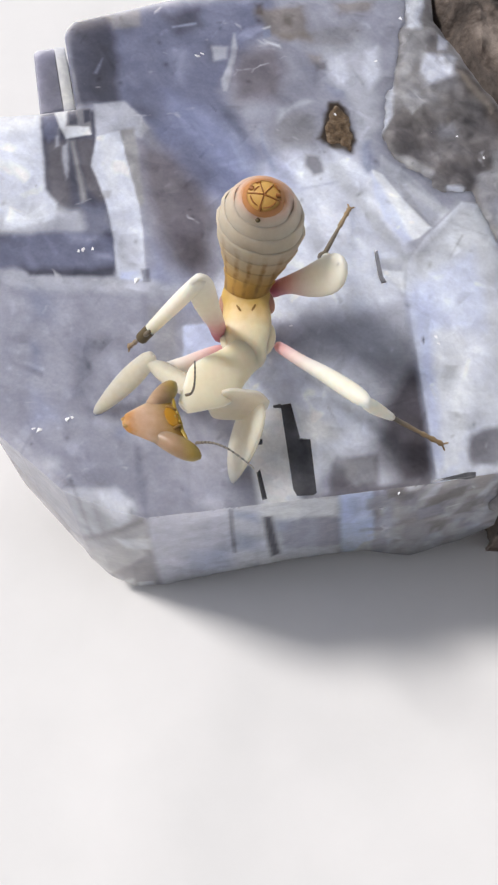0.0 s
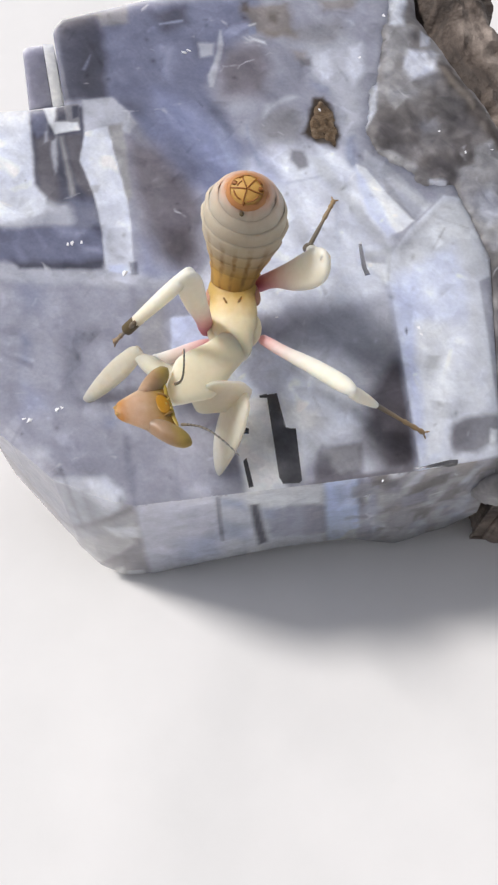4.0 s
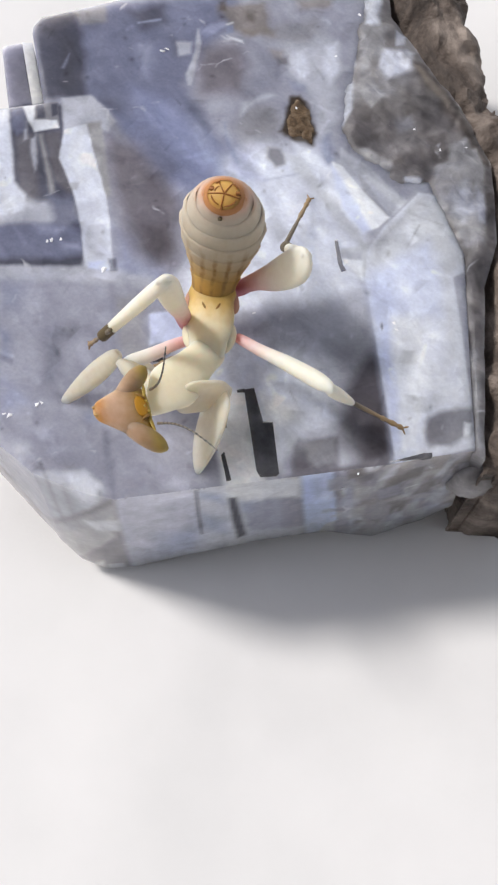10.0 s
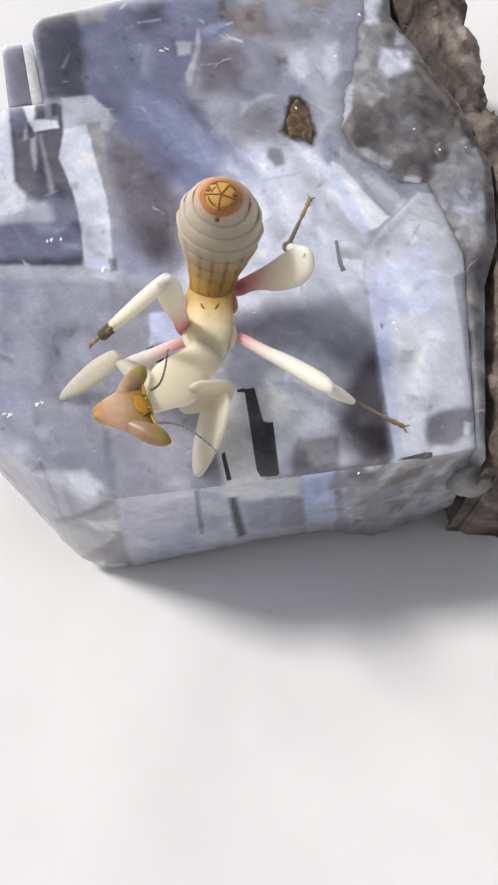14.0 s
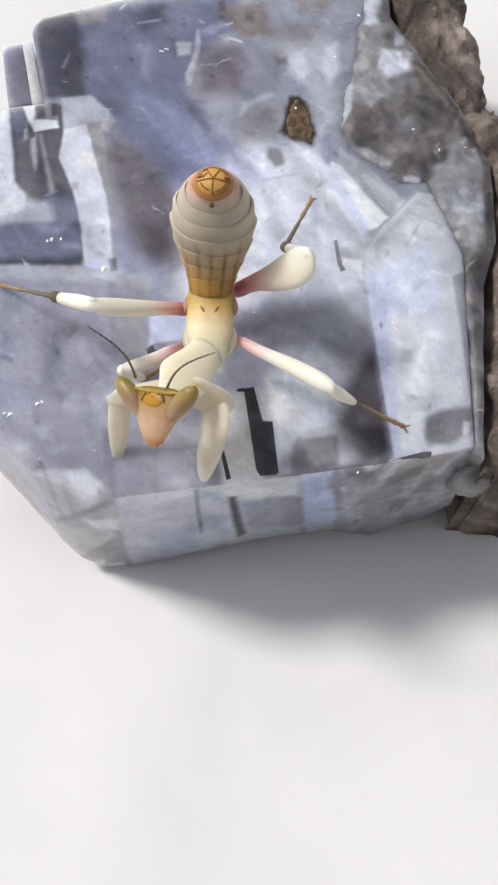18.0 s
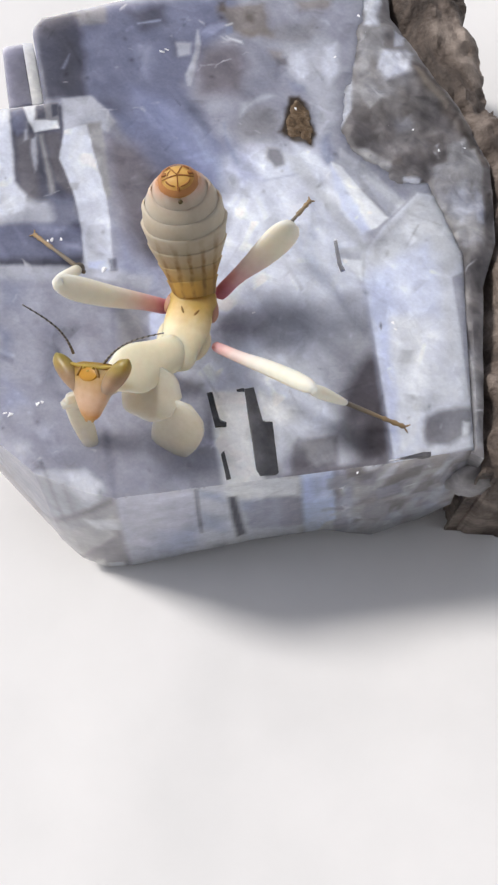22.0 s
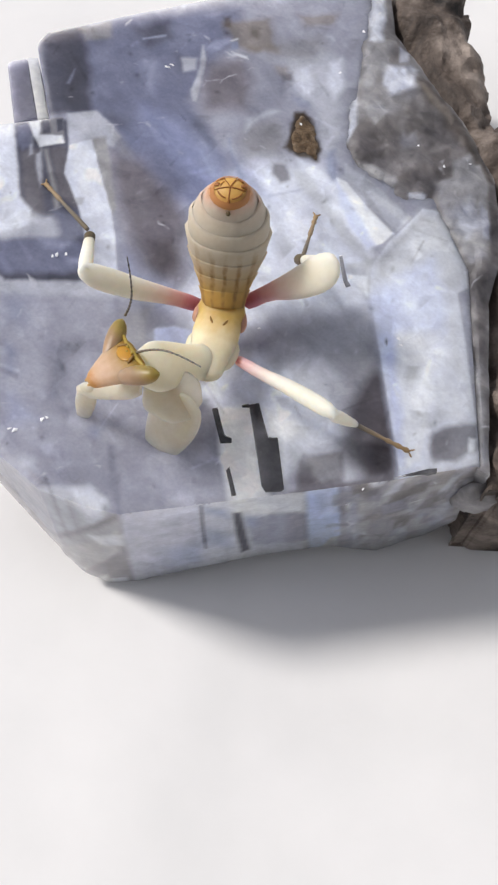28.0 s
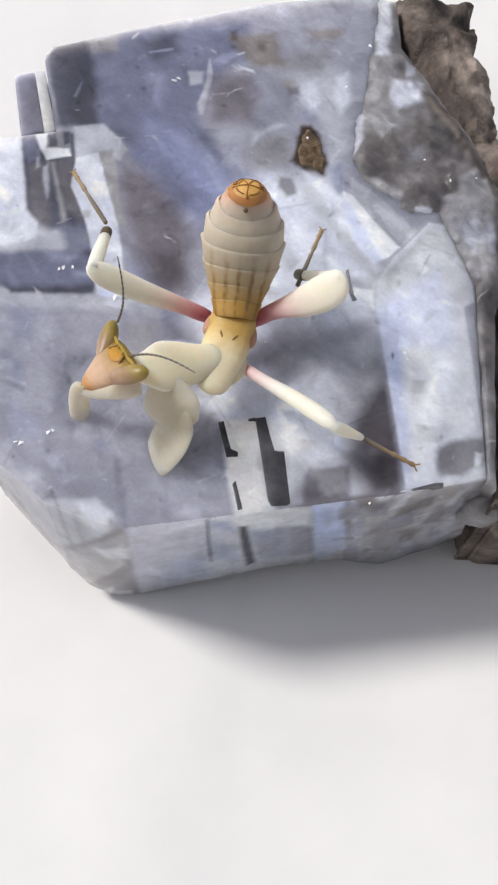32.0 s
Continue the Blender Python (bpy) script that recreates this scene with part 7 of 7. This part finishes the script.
    walk(MANTIS["middle_right_tarsus"], [
        (0, aim(10.03, -8.21, 0.35, 7.28, -7.45, 2.13)),
        (6, aim(9.93, -8.23, 0.35, 7.29, -7.34, 2.03)),
        (9, aim(10.12, -8.32, 0.35, 7.33, -7.39, 1.76)),
        (13, aim(10.19, -8.25, 0.35, 7.38, -7.45, 1.96)),
        (14.5, aim(10.25, -8.27, 0.35, 7.36, -7.46, 1.93)),
        (16.5, aim(10.29, -8.29, 0.35, 7.46, -7.59, 2.07)),
        (17, aim(10.30, -8.29, 0.35, 7.41, -7.44, 1.84)),
        (18, aim(10.31, -8.30, 0.35, 7.45, -7.55, 2.00)),
        (19, aim(10.23, -8.29, 0.35, 7.39, -7.58, 2.10)),
        (20, aim(10.33, -8.29, 0.35, 7.67, -7.94, 2.46)),
        (21, aim(10.33, -8.29, 0.35, 7.57, -7.85, 2.36)),
        (22, aim(10.32, -8.28, 0.35, 7.11, -7.58, 1.98)),
        (23, aim(10.23, -8.26, 0.35, 7.63, -7.55, 1.70)),
        (23.5, aim(10.31, -8.28, 0.35, 7.74, -8.30, 2.58)),
        (24, aim(10.31, -8.28, 0.35, 7.63, -8.16, 2.63)),
        (25, aim(10.25, -8.25, 0.35, 7.53, -7.83, 2.03)),
        (25.5, aim(10.22, -8.31, 0.35, 7.33, -7.49, 1.73)),
        (27.5, aim(10.18, -8.47, 0.35, 7.32, -7.64, 1.72)),
        (28, aim(10.21, -8.73, 0.35, 7.29, -7.67, 1.55)),
        (29, aim(10.19, -8.63, 0.35, 6.94, -7.16, 1.43)),
        (30, aim(10.21, -8.73, 0.35, 7.47, -7.80, 1.21)),
        (31, aim(10.18, -8.76, 0.35, 7.35, -8.02, 1.46)),
        (32, aim(10.17, -8.72, 0.35, 7.26, -7.60, 1.51)),
    ])
    walk(MANTIS["middle_left_femur"], [
        (0, aim(-1.37, -3.83, 2.20, -3.90, -4.88, 2.40)),
        (6, aim(-1.39, -4.04, 2.20, -4.11, -5.10, 2.40)),
        (9, aim(-1.29, -4.06, 2.20, -4.18, -5.30, 2.40)),
        (13, aim(-1.35, -4.12, 2.20, -4.05, -5.19, 2.40)),
        (14.5, aim(-1.31, -4.15, 2.20, -3.91, -5.37, 2.40)),
        (16.5, aim(-1.14, -4.48, 2.20, -5.06, -6.02, 2.40)),
        (17, aim(-1.28, -4.38, 2.20, -4.90, -6.02, 2.40)),
        (18, aim(-1.43, -4.50, 2.20, -4.61, -5.89, 2.40)),
        (19, aim(-1.43, -4.49, 2.20, -4.62, -5.87, 2.40)),
        (20, aim(-0.83, -4.82, 2.20, -4.61, -6.20, 2.40)),
        (21, aim(-0.97, -4.99, 2.20, -4.59, -6.37, 2.40)),
        (22, aim(-2.47, -4.97, 2.20, -5.06, -6.19, 2.40)),
        (23, aim(-1.59, -4.64, 2.20, -4.34, -5.86, 2.40)),
        (23.5, aim(-0.40, -5.31, 2.20, -4.02, -6.68, 2.40)),
        (24, aim(-0.69, -5.14, 2.20, -4.31, -6.36, 2.40)),
        (25, aim(-1.33, -4.80, 2.20, -3.65, -5.54, 2.40)),
        (25.5, aim(-1.66, -4.34, 2.20, -3.99, -5.09, 2.40)),
        (27.5, aim(-0.83, -3.80, 1.00, -2.88, -4.18, 1.20)),
        (28, aim(-0.88, -4.00, 1.00, -3.09, -4.34, 1.20)),
        (29, aim(-0.98, -3.08, 1.00, -3.88, -2.83, 1.20)),
        (30, aim(-0.12, -3.86, 1.00, -2.33, -4.55, 1.20)),
        (31, aim(-0.21, -3.99, 1.00, -2.21, -4.85, 1.20)),
        (32, aim(-0.63, -3.20, 1.00, -3.05, -3.56, 1.20)),
    ])
    walk(MANTIS["middle_left_tibia"], [
        (0, aim(-3.90, -4.88, 2.40, -2.98, -4.50, 0.40)),
        (6, aim(-4.11, -5.10, 2.40, -3.18, -4.74, 0.40)),
        (9, aim(-4.18, -5.30, 2.40, -3.26, -4.90, 0.40)),
        (13, aim(-4.05, -5.19, 2.40, -3.12, -4.82, 0.40)),
        (14.5, aim(-3.91, -5.37, 2.40, -3.01, -4.95, 0.40)),
        (16.5, aim(-5.06, -6.02, 2.40, -4.13, -5.65, 0.40)),
        (17, aim(-4.90, -6.02, 2.40, -3.99, -5.61, 0.40)),
        (18, aim(-4.61, -5.89, 2.40, -3.70, -5.49, 0.40)),
        (19, aim(-4.62, -5.87, 2.40, -3.70, -5.47, 0.40)),
        (20, aim(-4.61, -6.20, 2.40, -3.67, -5.86, 0.40)),
        (21, aim(-4.59, -6.37, 2.40, -3.66, -6.01, 0.40)),
        (22, aim(-5.06, -6.19, 2.40, -4.16, -5.76, 0.40)),
        (23, aim(-4.34, -5.86, 2.40, -3.43, -5.46, 0.40)),
        (23.5, aim(-4.02, -6.68, 2.40, -3.08, -6.33, 0.40)),
        (24, aim(-4.31, -6.36, 2.40, -3.37, -6.04, 0.40)),
        (25, aim(-3.65, -5.54, 2.40, -2.70, -5.24, 0.40)),
        (25.5, aim(-3.99, -5.09, 2.40, -3.04, -4.78, 0.40)),
        (27.5, aim(-2.88, -4.18, 1.20, -1.90, -4.00, -0.80)),
        (28, aim(-3.09, -4.34, 1.20, -2.10, -4.19, -0.80)),
        (29, aim(-3.88, -2.83, 1.20, -2.88, -2.92, -0.80)),
        (30, aim(-2.33, -4.55, 1.20, -1.38, -4.25, -0.80)),
        (31, aim(-2.21, -4.85, 1.20, -1.29, -4.46, -0.80)),
        (32, aim(-3.05, -3.56, 1.20, -2.06, -3.41, -0.80)),
    ])
    walk(MANTIS["middle_left_tarsus"], [
        (0, aim(-2.98, -4.50, 0.40, -1.87, -3.74, 0.10)),
        (6, aim(-3.18, -4.74, 0.40, -2.07, -4.00, 0.10)),
        (9, aim(-3.26, -4.90, 0.40, -2.16, -4.13, 0.10)),
        (13, aim(-3.12, -4.82, 0.40, -2.00, -4.08, 0.10)),
        (14.5, aim(-3.01, -4.95, 0.40, -1.92, -4.14, 0.10)),
        (16.5, aim(-4.13, -5.65, 0.40, -3.01, -4.92, 0.10)),
        (17, aim(-3.99, -5.61, 0.40, -2.89, -4.82, 0.10)),
        (18, aim(-3.70, -5.49, 0.40, -2.59, -4.71, 0.10)),
        (19, aim(-3.70, -5.47, 0.40, -2.60, -4.70, 0.10)),
        (20, aim(-3.67, -5.86, 0.40, -2.54, -5.14, 0.10)),
        (21, aim(-3.66, -6.01, 0.40, -2.54, -5.28, 0.10)),
        (22, aim(-4.16, -5.76, 0.40, -3.07, -4.95, 0.10)),
        (23, aim(-3.43, -5.46, 0.40, -2.33, -4.67, 0.10)),
        (23.5, aim(-3.08, -6.33, 0.40, -1.96, -5.60, 0.10)),
        (24, aim(-3.37, -6.04, 0.40, -2.23, -5.36, 0.10)),
        (25, aim(-2.70, -5.24, 0.40, -1.56, -4.57, 0.10)),
        (25.5, aim(-3.04, -4.78, 0.40, -1.89, -4.12, 0.10)),
        (27.5, aim(-1.90, -4.00, -0.80, -0.72, -3.48, -1.10)),
        (28, aim(-2.10, -4.19, -0.80, -0.92, -3.71, -1.10)),
        (29, aim(-2.88, -2.92, -0.80, -1.68, -2.72, -1.10)),
        (30, aim(-1.38, -4.25, -0.80, -0.23, -3.59, -1.10)),
        (31, aim(-1.29, -4.46, -0.80, -0.19, -3.68, -1.10)),
        (32, aim(-2.06, -3.41, -0.80, -0.87, -2.94, -1.10)),
    ])
    walk(MANTIS["fore_left_coxa"], [
        (0, aim(-2.64, -6.56, 3.46, -5.00, -4.79, 2.86)),
        (6, aim(-2.69, -6.88, 3.26, -5.10, -5.06, 2.66)),
        (9, aim(-2.58, -7.37, 3.40, -5.01, -5.38, 2.80)),
        (13, aim(-2.43, -7.40, 3.50, -5.01, -5.41, 2.90)),
        (14.5, aim(-2.44, -7.46, 3.59, -5.00, -5.64, 2.99)),
        (16.5, aim(-1.95, -8.06, 4.28, -4.39, -8.12, 3.68)),
        (17, aim(-2.20, -7.84, 4.47, -4.37, -7.90, 3.87)),
        (18, aim(-2.38, -7.72, 4.13, -4.49, -7.93, 3.53)),
        (19, aim(-2.25, -7.65, 4.01, -4.52, -7.71, 3.41)),
        (20, aim(-1.09, -7.90, 4.58, -3.36, -8.56, 3.98)),
        (21, aim(-1.37, -8.15, 4.44, -3.20, -9.12, 3.84)),
        (22, aim(-4.86, -7.24, 3.74, -6.91, -7.92, 3.14)),
        (23, aim(-2.79, -7.89, 4.59, -4.64, -8.55, 3.99)),
        (23.5, aim(-0.54, -8.58, 4.76, -2.35, -9.84, 4.16)),
        (24, aim(-1.08, -8.33, 4.88, -2.90, -9.29, 4.28)),
        (25, aim(-3.44, -7.52, 4.06, -4.88, -8.19, 3.46)),
        (25.5, aim(-5.17, -5.62, 2.14, -6.84, -6.33, 1.54)),
        (27.5, aim(-4.06, -6.67, 4.15, -6.11, -6.73, 3.55)),
        (28, aim(-4.27, -6.75, 3.90, -6.50, -6.50, 3.30)),
        (29, aim(-5.80, -4.21, 2.30, -8.26, -4.28, 1.70)),
        (30, aim(-3.87, -7.06, 3.51, -5.96, -6.51, 2.91)),
        (31, aim(-3.64, -7.27, 3.73, -5.84, -7.35, 3.13)),
        (32, aim(-4.70, -5.76, 3.34, -7.40, -5.51, 2.74)),
    ])
    walk(MANTIS["fore_left_femur"], [
        (0, aim(-5.00, -4.79, 2.86, -7.83, -6.53, 0.29)),
        (6, aim(-5.10, -5.06, 2.66, -7.96, -6.45, -0.09)),
        (9, aim(-5.01, -5.38, 2.80, -7.91, -6.69, 0.05)),
        (13, aim(-5.01, -5.41, 2.90, -8.00, -6.61, 0.20)),
        (14.5, aim(-5.00, -5.64, 2.99, -7.96, -6.61, 0.17)),
        (16.5, aim(-4.39, -8.12, 3.68, -5.19, -9.81, -0.08)),
        (17, aim(-4.37, -7.90, 3.87, -5.13, -9.94, 0.28)),
        (18, aim(-4.49, -7.93, 3.53, -4.93, -9.98, -0.11)),
        (19, aim(-4.52, -7.71, 3.41, -4.88, -9.97, -0.12)),
        (20, aim(-3.36, -8.56, 3.98, -3.66, -10.79, 0.43)),
        (21, aim(-3.20, -9.12, 3.84, -3.62, -11.00, 0.11)),
        (22, aim(-6.91, -7.92, 3.14, -6.19, -9.46, -0.70)),
        (23, aim(-4.64, -8.55, 3.99, -4.98, -10.40, 0.23)),
        (23.5, aim(-2.35, -9.84, 4.16, -2.74, -11.18, 0.19)),
        (24, aim(-2.90, -9.29, 4.28, -3.75, -10.79, 0.45)),
        (25, aim(-4.88, -8.19, 3.46, -5.33, -8.64, -0.69)),
        (25.5, aim(-6.84, -6.33, 1.54, -6.95, -6.44, -2.66)),
        (27.5, aim(-6.11, -6.73, 3.55, -6.94, -6.97, -0.56)),
        (28, aim(-6.50, -6.50, 3.30, -7.35, -6.58, -0.81)),
        (29, aim(-8.26, -4.28, 1.70, -8.89, -4.48, -2.45)),
        (30, aim(-5.96, -6.51, 2.91, -6.90, -6.96, -1.16)),
        (31, aim(-5.84, -7.35, 3.13, -6.72, -7.67, -0.96)),
        (32, aim(-7.40, -5.51, 2.74, -7.93, -6.26, -1.36)),
    ])
    walk(MANTIS["fore_right_coxa"], [
        (0, aim(-1.24, -7.30, 3.46, 0.55, -7.19, 2.86, 60.00)),
        (6, aim(-1.40, -7.63, 3.26, 0.41, -7.23, 2.66, 60.00)),
        (9, aim(-1.29, -7.83, 3.40, 0.54, -7.42, 2.80, 60.00)),
        (13, aim(-1.00, -7.86, 3.50, 0.63, -7.46, 2.90, 60.00)),
        (14.5, aim(-1.02, -7.92, 3.59, 0.52, -7.52, 2.99, 60.00)),
        (16.5, aim(-0.55, -8.06, 4.28, 0.99, -8.43, 3.68, 60.00)),
        (17, aim(-0.80, -8.14, 4.47, 0.58, -8.20, 3.87, 60.00)),
        (18, aim(-0.97, -7.72, 4.13, 0.57, -8.24, 3.53, 60.00)),
        (19, aim(-0.98, -7.65, 4.01, 0.51, -8.17, 3.41, 60.00)),
        (20, aim(0.31, -8.20, 4.58, 1.20, -9.16, 3.98, 60.00)),
        (21, aim(0.17, -8.30, 4.44, 1.15, -9.27, 3.84, 60.00)),
        (22, aim(-3.72, -7.24, 3.74, -1.17, -8.53, 3.14, 5.00)),
        (23, aim(-1.10, -8.19, 4.59, 0.14, -9.15, 3.99, 60.00)),
        (23.5, aim(0.84, -8.58, 4.76, 1.68, -9.54, 4.16, 60.00)),
        (24, aim(0.58, -8.03, 4.88, 0.85, -9.28, 4.28, 60.00)),
        (25, aim(-2.03, -7.51, 4.06, -0.49, -7.87, 3.46, 15.00)),
        (25.5, aim(-4.01, -5.29, 2.14, -2.25, -6.32, 1.54, 15.00)),
        (27.5, aim(-2.72, -6.66, 4.15, -1.60, -7.32, 3.55, 5.00)),
        (28, aim(-2.88, -6.47, 3.90, -1.62, -7.14, 3.30, 5.00)),
        (29, aim(-3.88, -4.07, 2.30, -2.41, -5.09, 1.70, 5.00)),
        (30, aim(-2.44, -6.67, 3.51, -1.37, -7.35, 2.91, 20.00)),
        (31, aim(-1.95, -6.80, 3.73, -1.17, -7.48, 3.13, 25.00)),
        (32, aim(-3.15, -5.86, 3.34, -2.00, -7.01, 2.74, 25.00)),
    ])
    walk(MANTIS["fore_right_femur"], [
        (0, aim(0.55, -7.19, 2.86, -1.04, -10.05, -0.51, 58.00)),
        (6, aim(0.41, -7.23, 2.66, -1.09, -10.39, -0.48, 58.00)),
        (9, aim(0.54, -7.42, 2.80, -0.99, -10.55, -0.35, 58.00)),
        (13, aim(0.63, -7.46, 2.90, -0.84, -10.68, -0.19, 58.00)),
        (14.5, aim(0.52, -7.52, 2.99, -0.85, -10.94, 0.07, 58.00)),
        (16.5, aim(0.99, -8.43, 3.68, 0.26, -11.25, -0.00, 58.00)),
        (17, aim(0.58, -8.20, 3.87, -0.36, -11.22, 0.40, 58.00)),
        (18, aim(0.57, -8.24, 3.53, -0.53, -11.10, -0.03, 58.00)),
        (19, aim(0.51, -8.17, 3.41, -0.39, -10.83, -0.36, 58.00)),
        (20, aim(1.20, -9.16, 3.98, 0.80, -11.01, -0.32, 58.00)),
        (21, aim(1.15, -9.27, 3.84, 0.96, -11.12, -0.47, 58.00)),
        (22, aim(-1.17, -8.53, 3.14, -2.74, -9.62, -1.15, 5.00)),
        (23, aim(0.14, -9.15, 3.99, -0.84, -10.85, -0.28, 58.00)),
        (23.5, aim(1.68, -9.54, 4.16, 1.24, -11.37, -0.15, 58.00)),
        (24, aim(0.85, -9.28, 4.28, 0.36, -11.46, 0.14, 58.00)),
        (25, aim(-0.49, -7.87, 3.46, -1.80, -10.16, -0.43, 25.00)),
        (25.5, aim(-2.25, -6.32, 1.54, -3.62, -8.55, -2.36, 25.00)),
        (27.5, aim(-1.60, -7.32, 3.55, -3.31, -9.00, -0.49, 5.00)),
        (28, aim(-1.62, -7.14, 3.30, -3.35, -8.73, -0.77, 5.00)),
        (29, aim(-2.41, -5.09, 1.70, -4.15, -7.58, -1.89, 5.00)),
        (30, aim(-1.37, -7.35, 2.91, -3.03, -9.36, -1.00, 30.00)),
        (31, aim(-1.17, -7.48, 3.13, -2.99, -10.04, -0.36, 40.00)),
        (32, aim(-2.00, -7.01, 2.74, -4.13, -8.94, -0.97, 35.00)),
    ])
    walk(MANTIS["antenna_right"], [
        (0, aim(-2.16, -10.20, 5.76, 0.55, -12.55, 9.10)),
        (6, aim(-2.30, -9.73, 5.56, 0.46, -12.36, 8.64)),
        (9, aim(-2.32, -10.08, 5.70, 0.61, -12.52, 8.79)),
        (13, aim(-2.31, -10.10, 5.80, 0.49, -12.62, 8.93)),
        (14.5, aim(-2.20, -10.11, 5.89, 0.59, -12.62, 9.04)),
        (16.5, aim(-1.58, -9.01, 6.58, 0.94, -9.01, 10.79)),
        (17, aim(-1.82, -8.95, 6.77, 0.76, -8.89, 10.94)),
        (18, aim(-1.91, -8.69, 6.43, 0.49, -8.74, 10.70)),
        (19, aim(-1.92, -8.61, 6.31, 0.73, -8.58, 10.42)),
        (20, aim(-0.55, -9.43, 6.88, 1.96, -9.42, 11.09)),
        (21, aim(-0.55, -9.25, 6.74, 1.97, -9.24, 10.95)),
        (22, aim(-5.14, -7.32, 6.04, -1.88, -7.27, 9.70)),
        (23, aim(-2.18, -8.71, 6.89, 0.33, -8.87, 11.09)),
        (23.5, aim(0.62, -9.52, 7.06, 2.39, -9.95, 11.60)),
        (24, aim(-0.55, -9.43, 7.18, 1.69, -10.74, 11.33)),
        (25, aim(-3.10, -7.31, 6.36, -0.84, -8.85, 10.43)),
        (25.5, aim(-4.82, -4.45, 4.44, -3.35, -6.38, 8.70)),
        (27.5, aim(-3.46, -6.04, 6.45, -0.19, -8.02, 9.52)),
        (28, aim(-3.81, -5.80, 6.20, -0.51, -7.88, 9.17)),
        (29, aim(-5.44, -3.23, 4.60, -1.87, -5.31, 7.25)),
        (30, aim(-3.19, -6.38, 5.81, 0.20, -8.39, 8.73)),
        (31, aim(-2.90, -7.34, 6.03, 0.43, -9.08, 9.17)),
        (32, aim(-4.65, -5.00, 5.64, -1.15, -7.08, 8.37)),
    ])
    walk(MANTIS["antenna_left"], [
        (0, aim(-2.71, -7.82, 5.76, -1.99, -8.29, 10.59)),
        (6, aim(-2.63, -7.71, 5.56, -1.81, -8.05, 10.38)),
        (9, aim(-2.72, -8.34, 5.70, -1.68, -8.31, 10.49)),
        (13, aim(-2.77, -8.36, 5.80, -1.61, -8.46, 10.56)),
        (14.5, aim(-2.70, -8.43, 5.89, -1.58, -8.42, 10.66)),
        (16.5, aim(-2.90, -8.43, 6.58, -4.63, -7.96, 11.15)),
        (17, aim(-3.36, -8.16, 6.77, -5.01, -7.74, 11.37)),
        (18, aim(-3.41, -8.05, 6.43, -5.09, -7.61, 11.01)),
        (19, aim(-3.43, -7.88, 6.31, -4.98, -7.54, 10.94)),
        (20, aim(-2.44, -8.22, 6.88, -3.77, -8.46, 11.59)),
        (21, aim(-2.31, -8.09, 6.74, -3.78, -8.39, 11.41)),
        (22, aim(-6.55, -6.58, 6.04, -8.13, -6.35, 10.67)),
        (23, aim(-3.73, -7.84, 6.89, -5.05, -7.78, 11.60)),
        (23.5, aim(-1.12, -8.67, 7.06, -1.83, -9.28, 11.86)),
        (24, aim(-2.10, -7.85, 7.18, -2.38, -7.91, 12.07)),
        (25, aim(-4.50, -6.42, 6.36, -5.31, -4.96, 10.97)),
        (25.5, aim(-6.48, -3.82, 4.44, -6.59, -3.01, 9.27)),
        (27.5, aim(-4.03, -4.06, 6.45, -3.67, -3.58, 11.32)),
        (28, aim(-4.39, -3.75, 6.20, -3.84, -3.30, 11.05)),
        (29, aim(-6.03, -1.13, 4.60, -5.53, -0.77, 9.46)),
        (30, aim(-3.63, -4.40, 5.81, -3.64, -3.26, 10.58)),
        (31, aim(-3.47, -5.39, 6.03, -3.38, -4.10, 10.76)),
        (32, aim(-5.22, -3.08, 5.64, -4.74, -2.20, 10.44)),
    ])
    walk(MANTIS["head"], [
        (0, pose(-0.00321, -0.00910, 0.00576, 17.8, -25.2, -169.1)),
        (6, pose(-0.00302, -0.00888, 0.00556, 10.8, -21.8, -166.8)),
        (9, pose(-0.00304, -0.00937, 0.00570, 6.2, -28.0, -167.8)),
        (13, pose(-0.00304, -0.00924, 0.00580, 8.8, -20.1, -163.8)),
        (14.5, pose(-0.00292, -0.00931, 0.00589, 15.0, -10.7, -165.0)),
        (16.5, pose(-0.00205, -0.00936, 0.00658, 38.4, 33.5, -91.3)),
        (17, pose(-0.00237, -0.00924, 0.00677, 36.2, 25.2, -95.9)),
        (18, pose(-0.00241, -0.00899, 0.00643, 30.2, 24.9, -96.3)),
        (19, pose(-0.00235, -0.00892, 0.00631, 33.0, 28.2, -96.6)),
        (20, pose(-0.00105, -0.00972, 0.00688, 31.4, 38.1, -94.7)),
        (21, pose(-0.00110, -0.00945, 0.00674, 40.5, 32.2, -95.1)),
        (22, pose(-0.00562, -0.00749, 0.00604, 30.9, 23.9, -95.3)),
        (23, pose(-0.00268, -0.00886, 0.00689, 34.8, 31.1, -94.3)),
        (23.5, pose(0.00006, -0.00981, 0.00706, 33.8, 29.8, -94.6)),
        (24, pose(-0.00132, -0.00943, 0.00718, 40.8, 47.3, -117.4)),
        (25, pose(-0.00360, -0.00768, 0.00636, 29.0, 51.1, -127.6)),
        (25.5, pose(-0.00540, -0.00487, 0.00444, 29.6, 45.7, -129.0)),
        (27.5, pose(-0.00379, -0.00596, 0.00645, 18.0, 10.0, -145.2)),
        (28, pose(-0.00409, -0.00587, 0.00620, 22.3, 7.2, -148.2)),
        (29, pose(-0.00593, -0.00333, 0.00460, 12.2, 19.5, -146.6)),
        (30, pose(-0.00364, -0.00646, 0.00581, 20.6, 22.3, -146.9)),
        (31, pose(-0.00332, -0.00726, 0.00603, 16.4, 16.6, -147.9)),
        (32, pose(-0.00495, -0.00487, 0.00564, 25.3, 14.0, -144.5)),
    ])


motions()
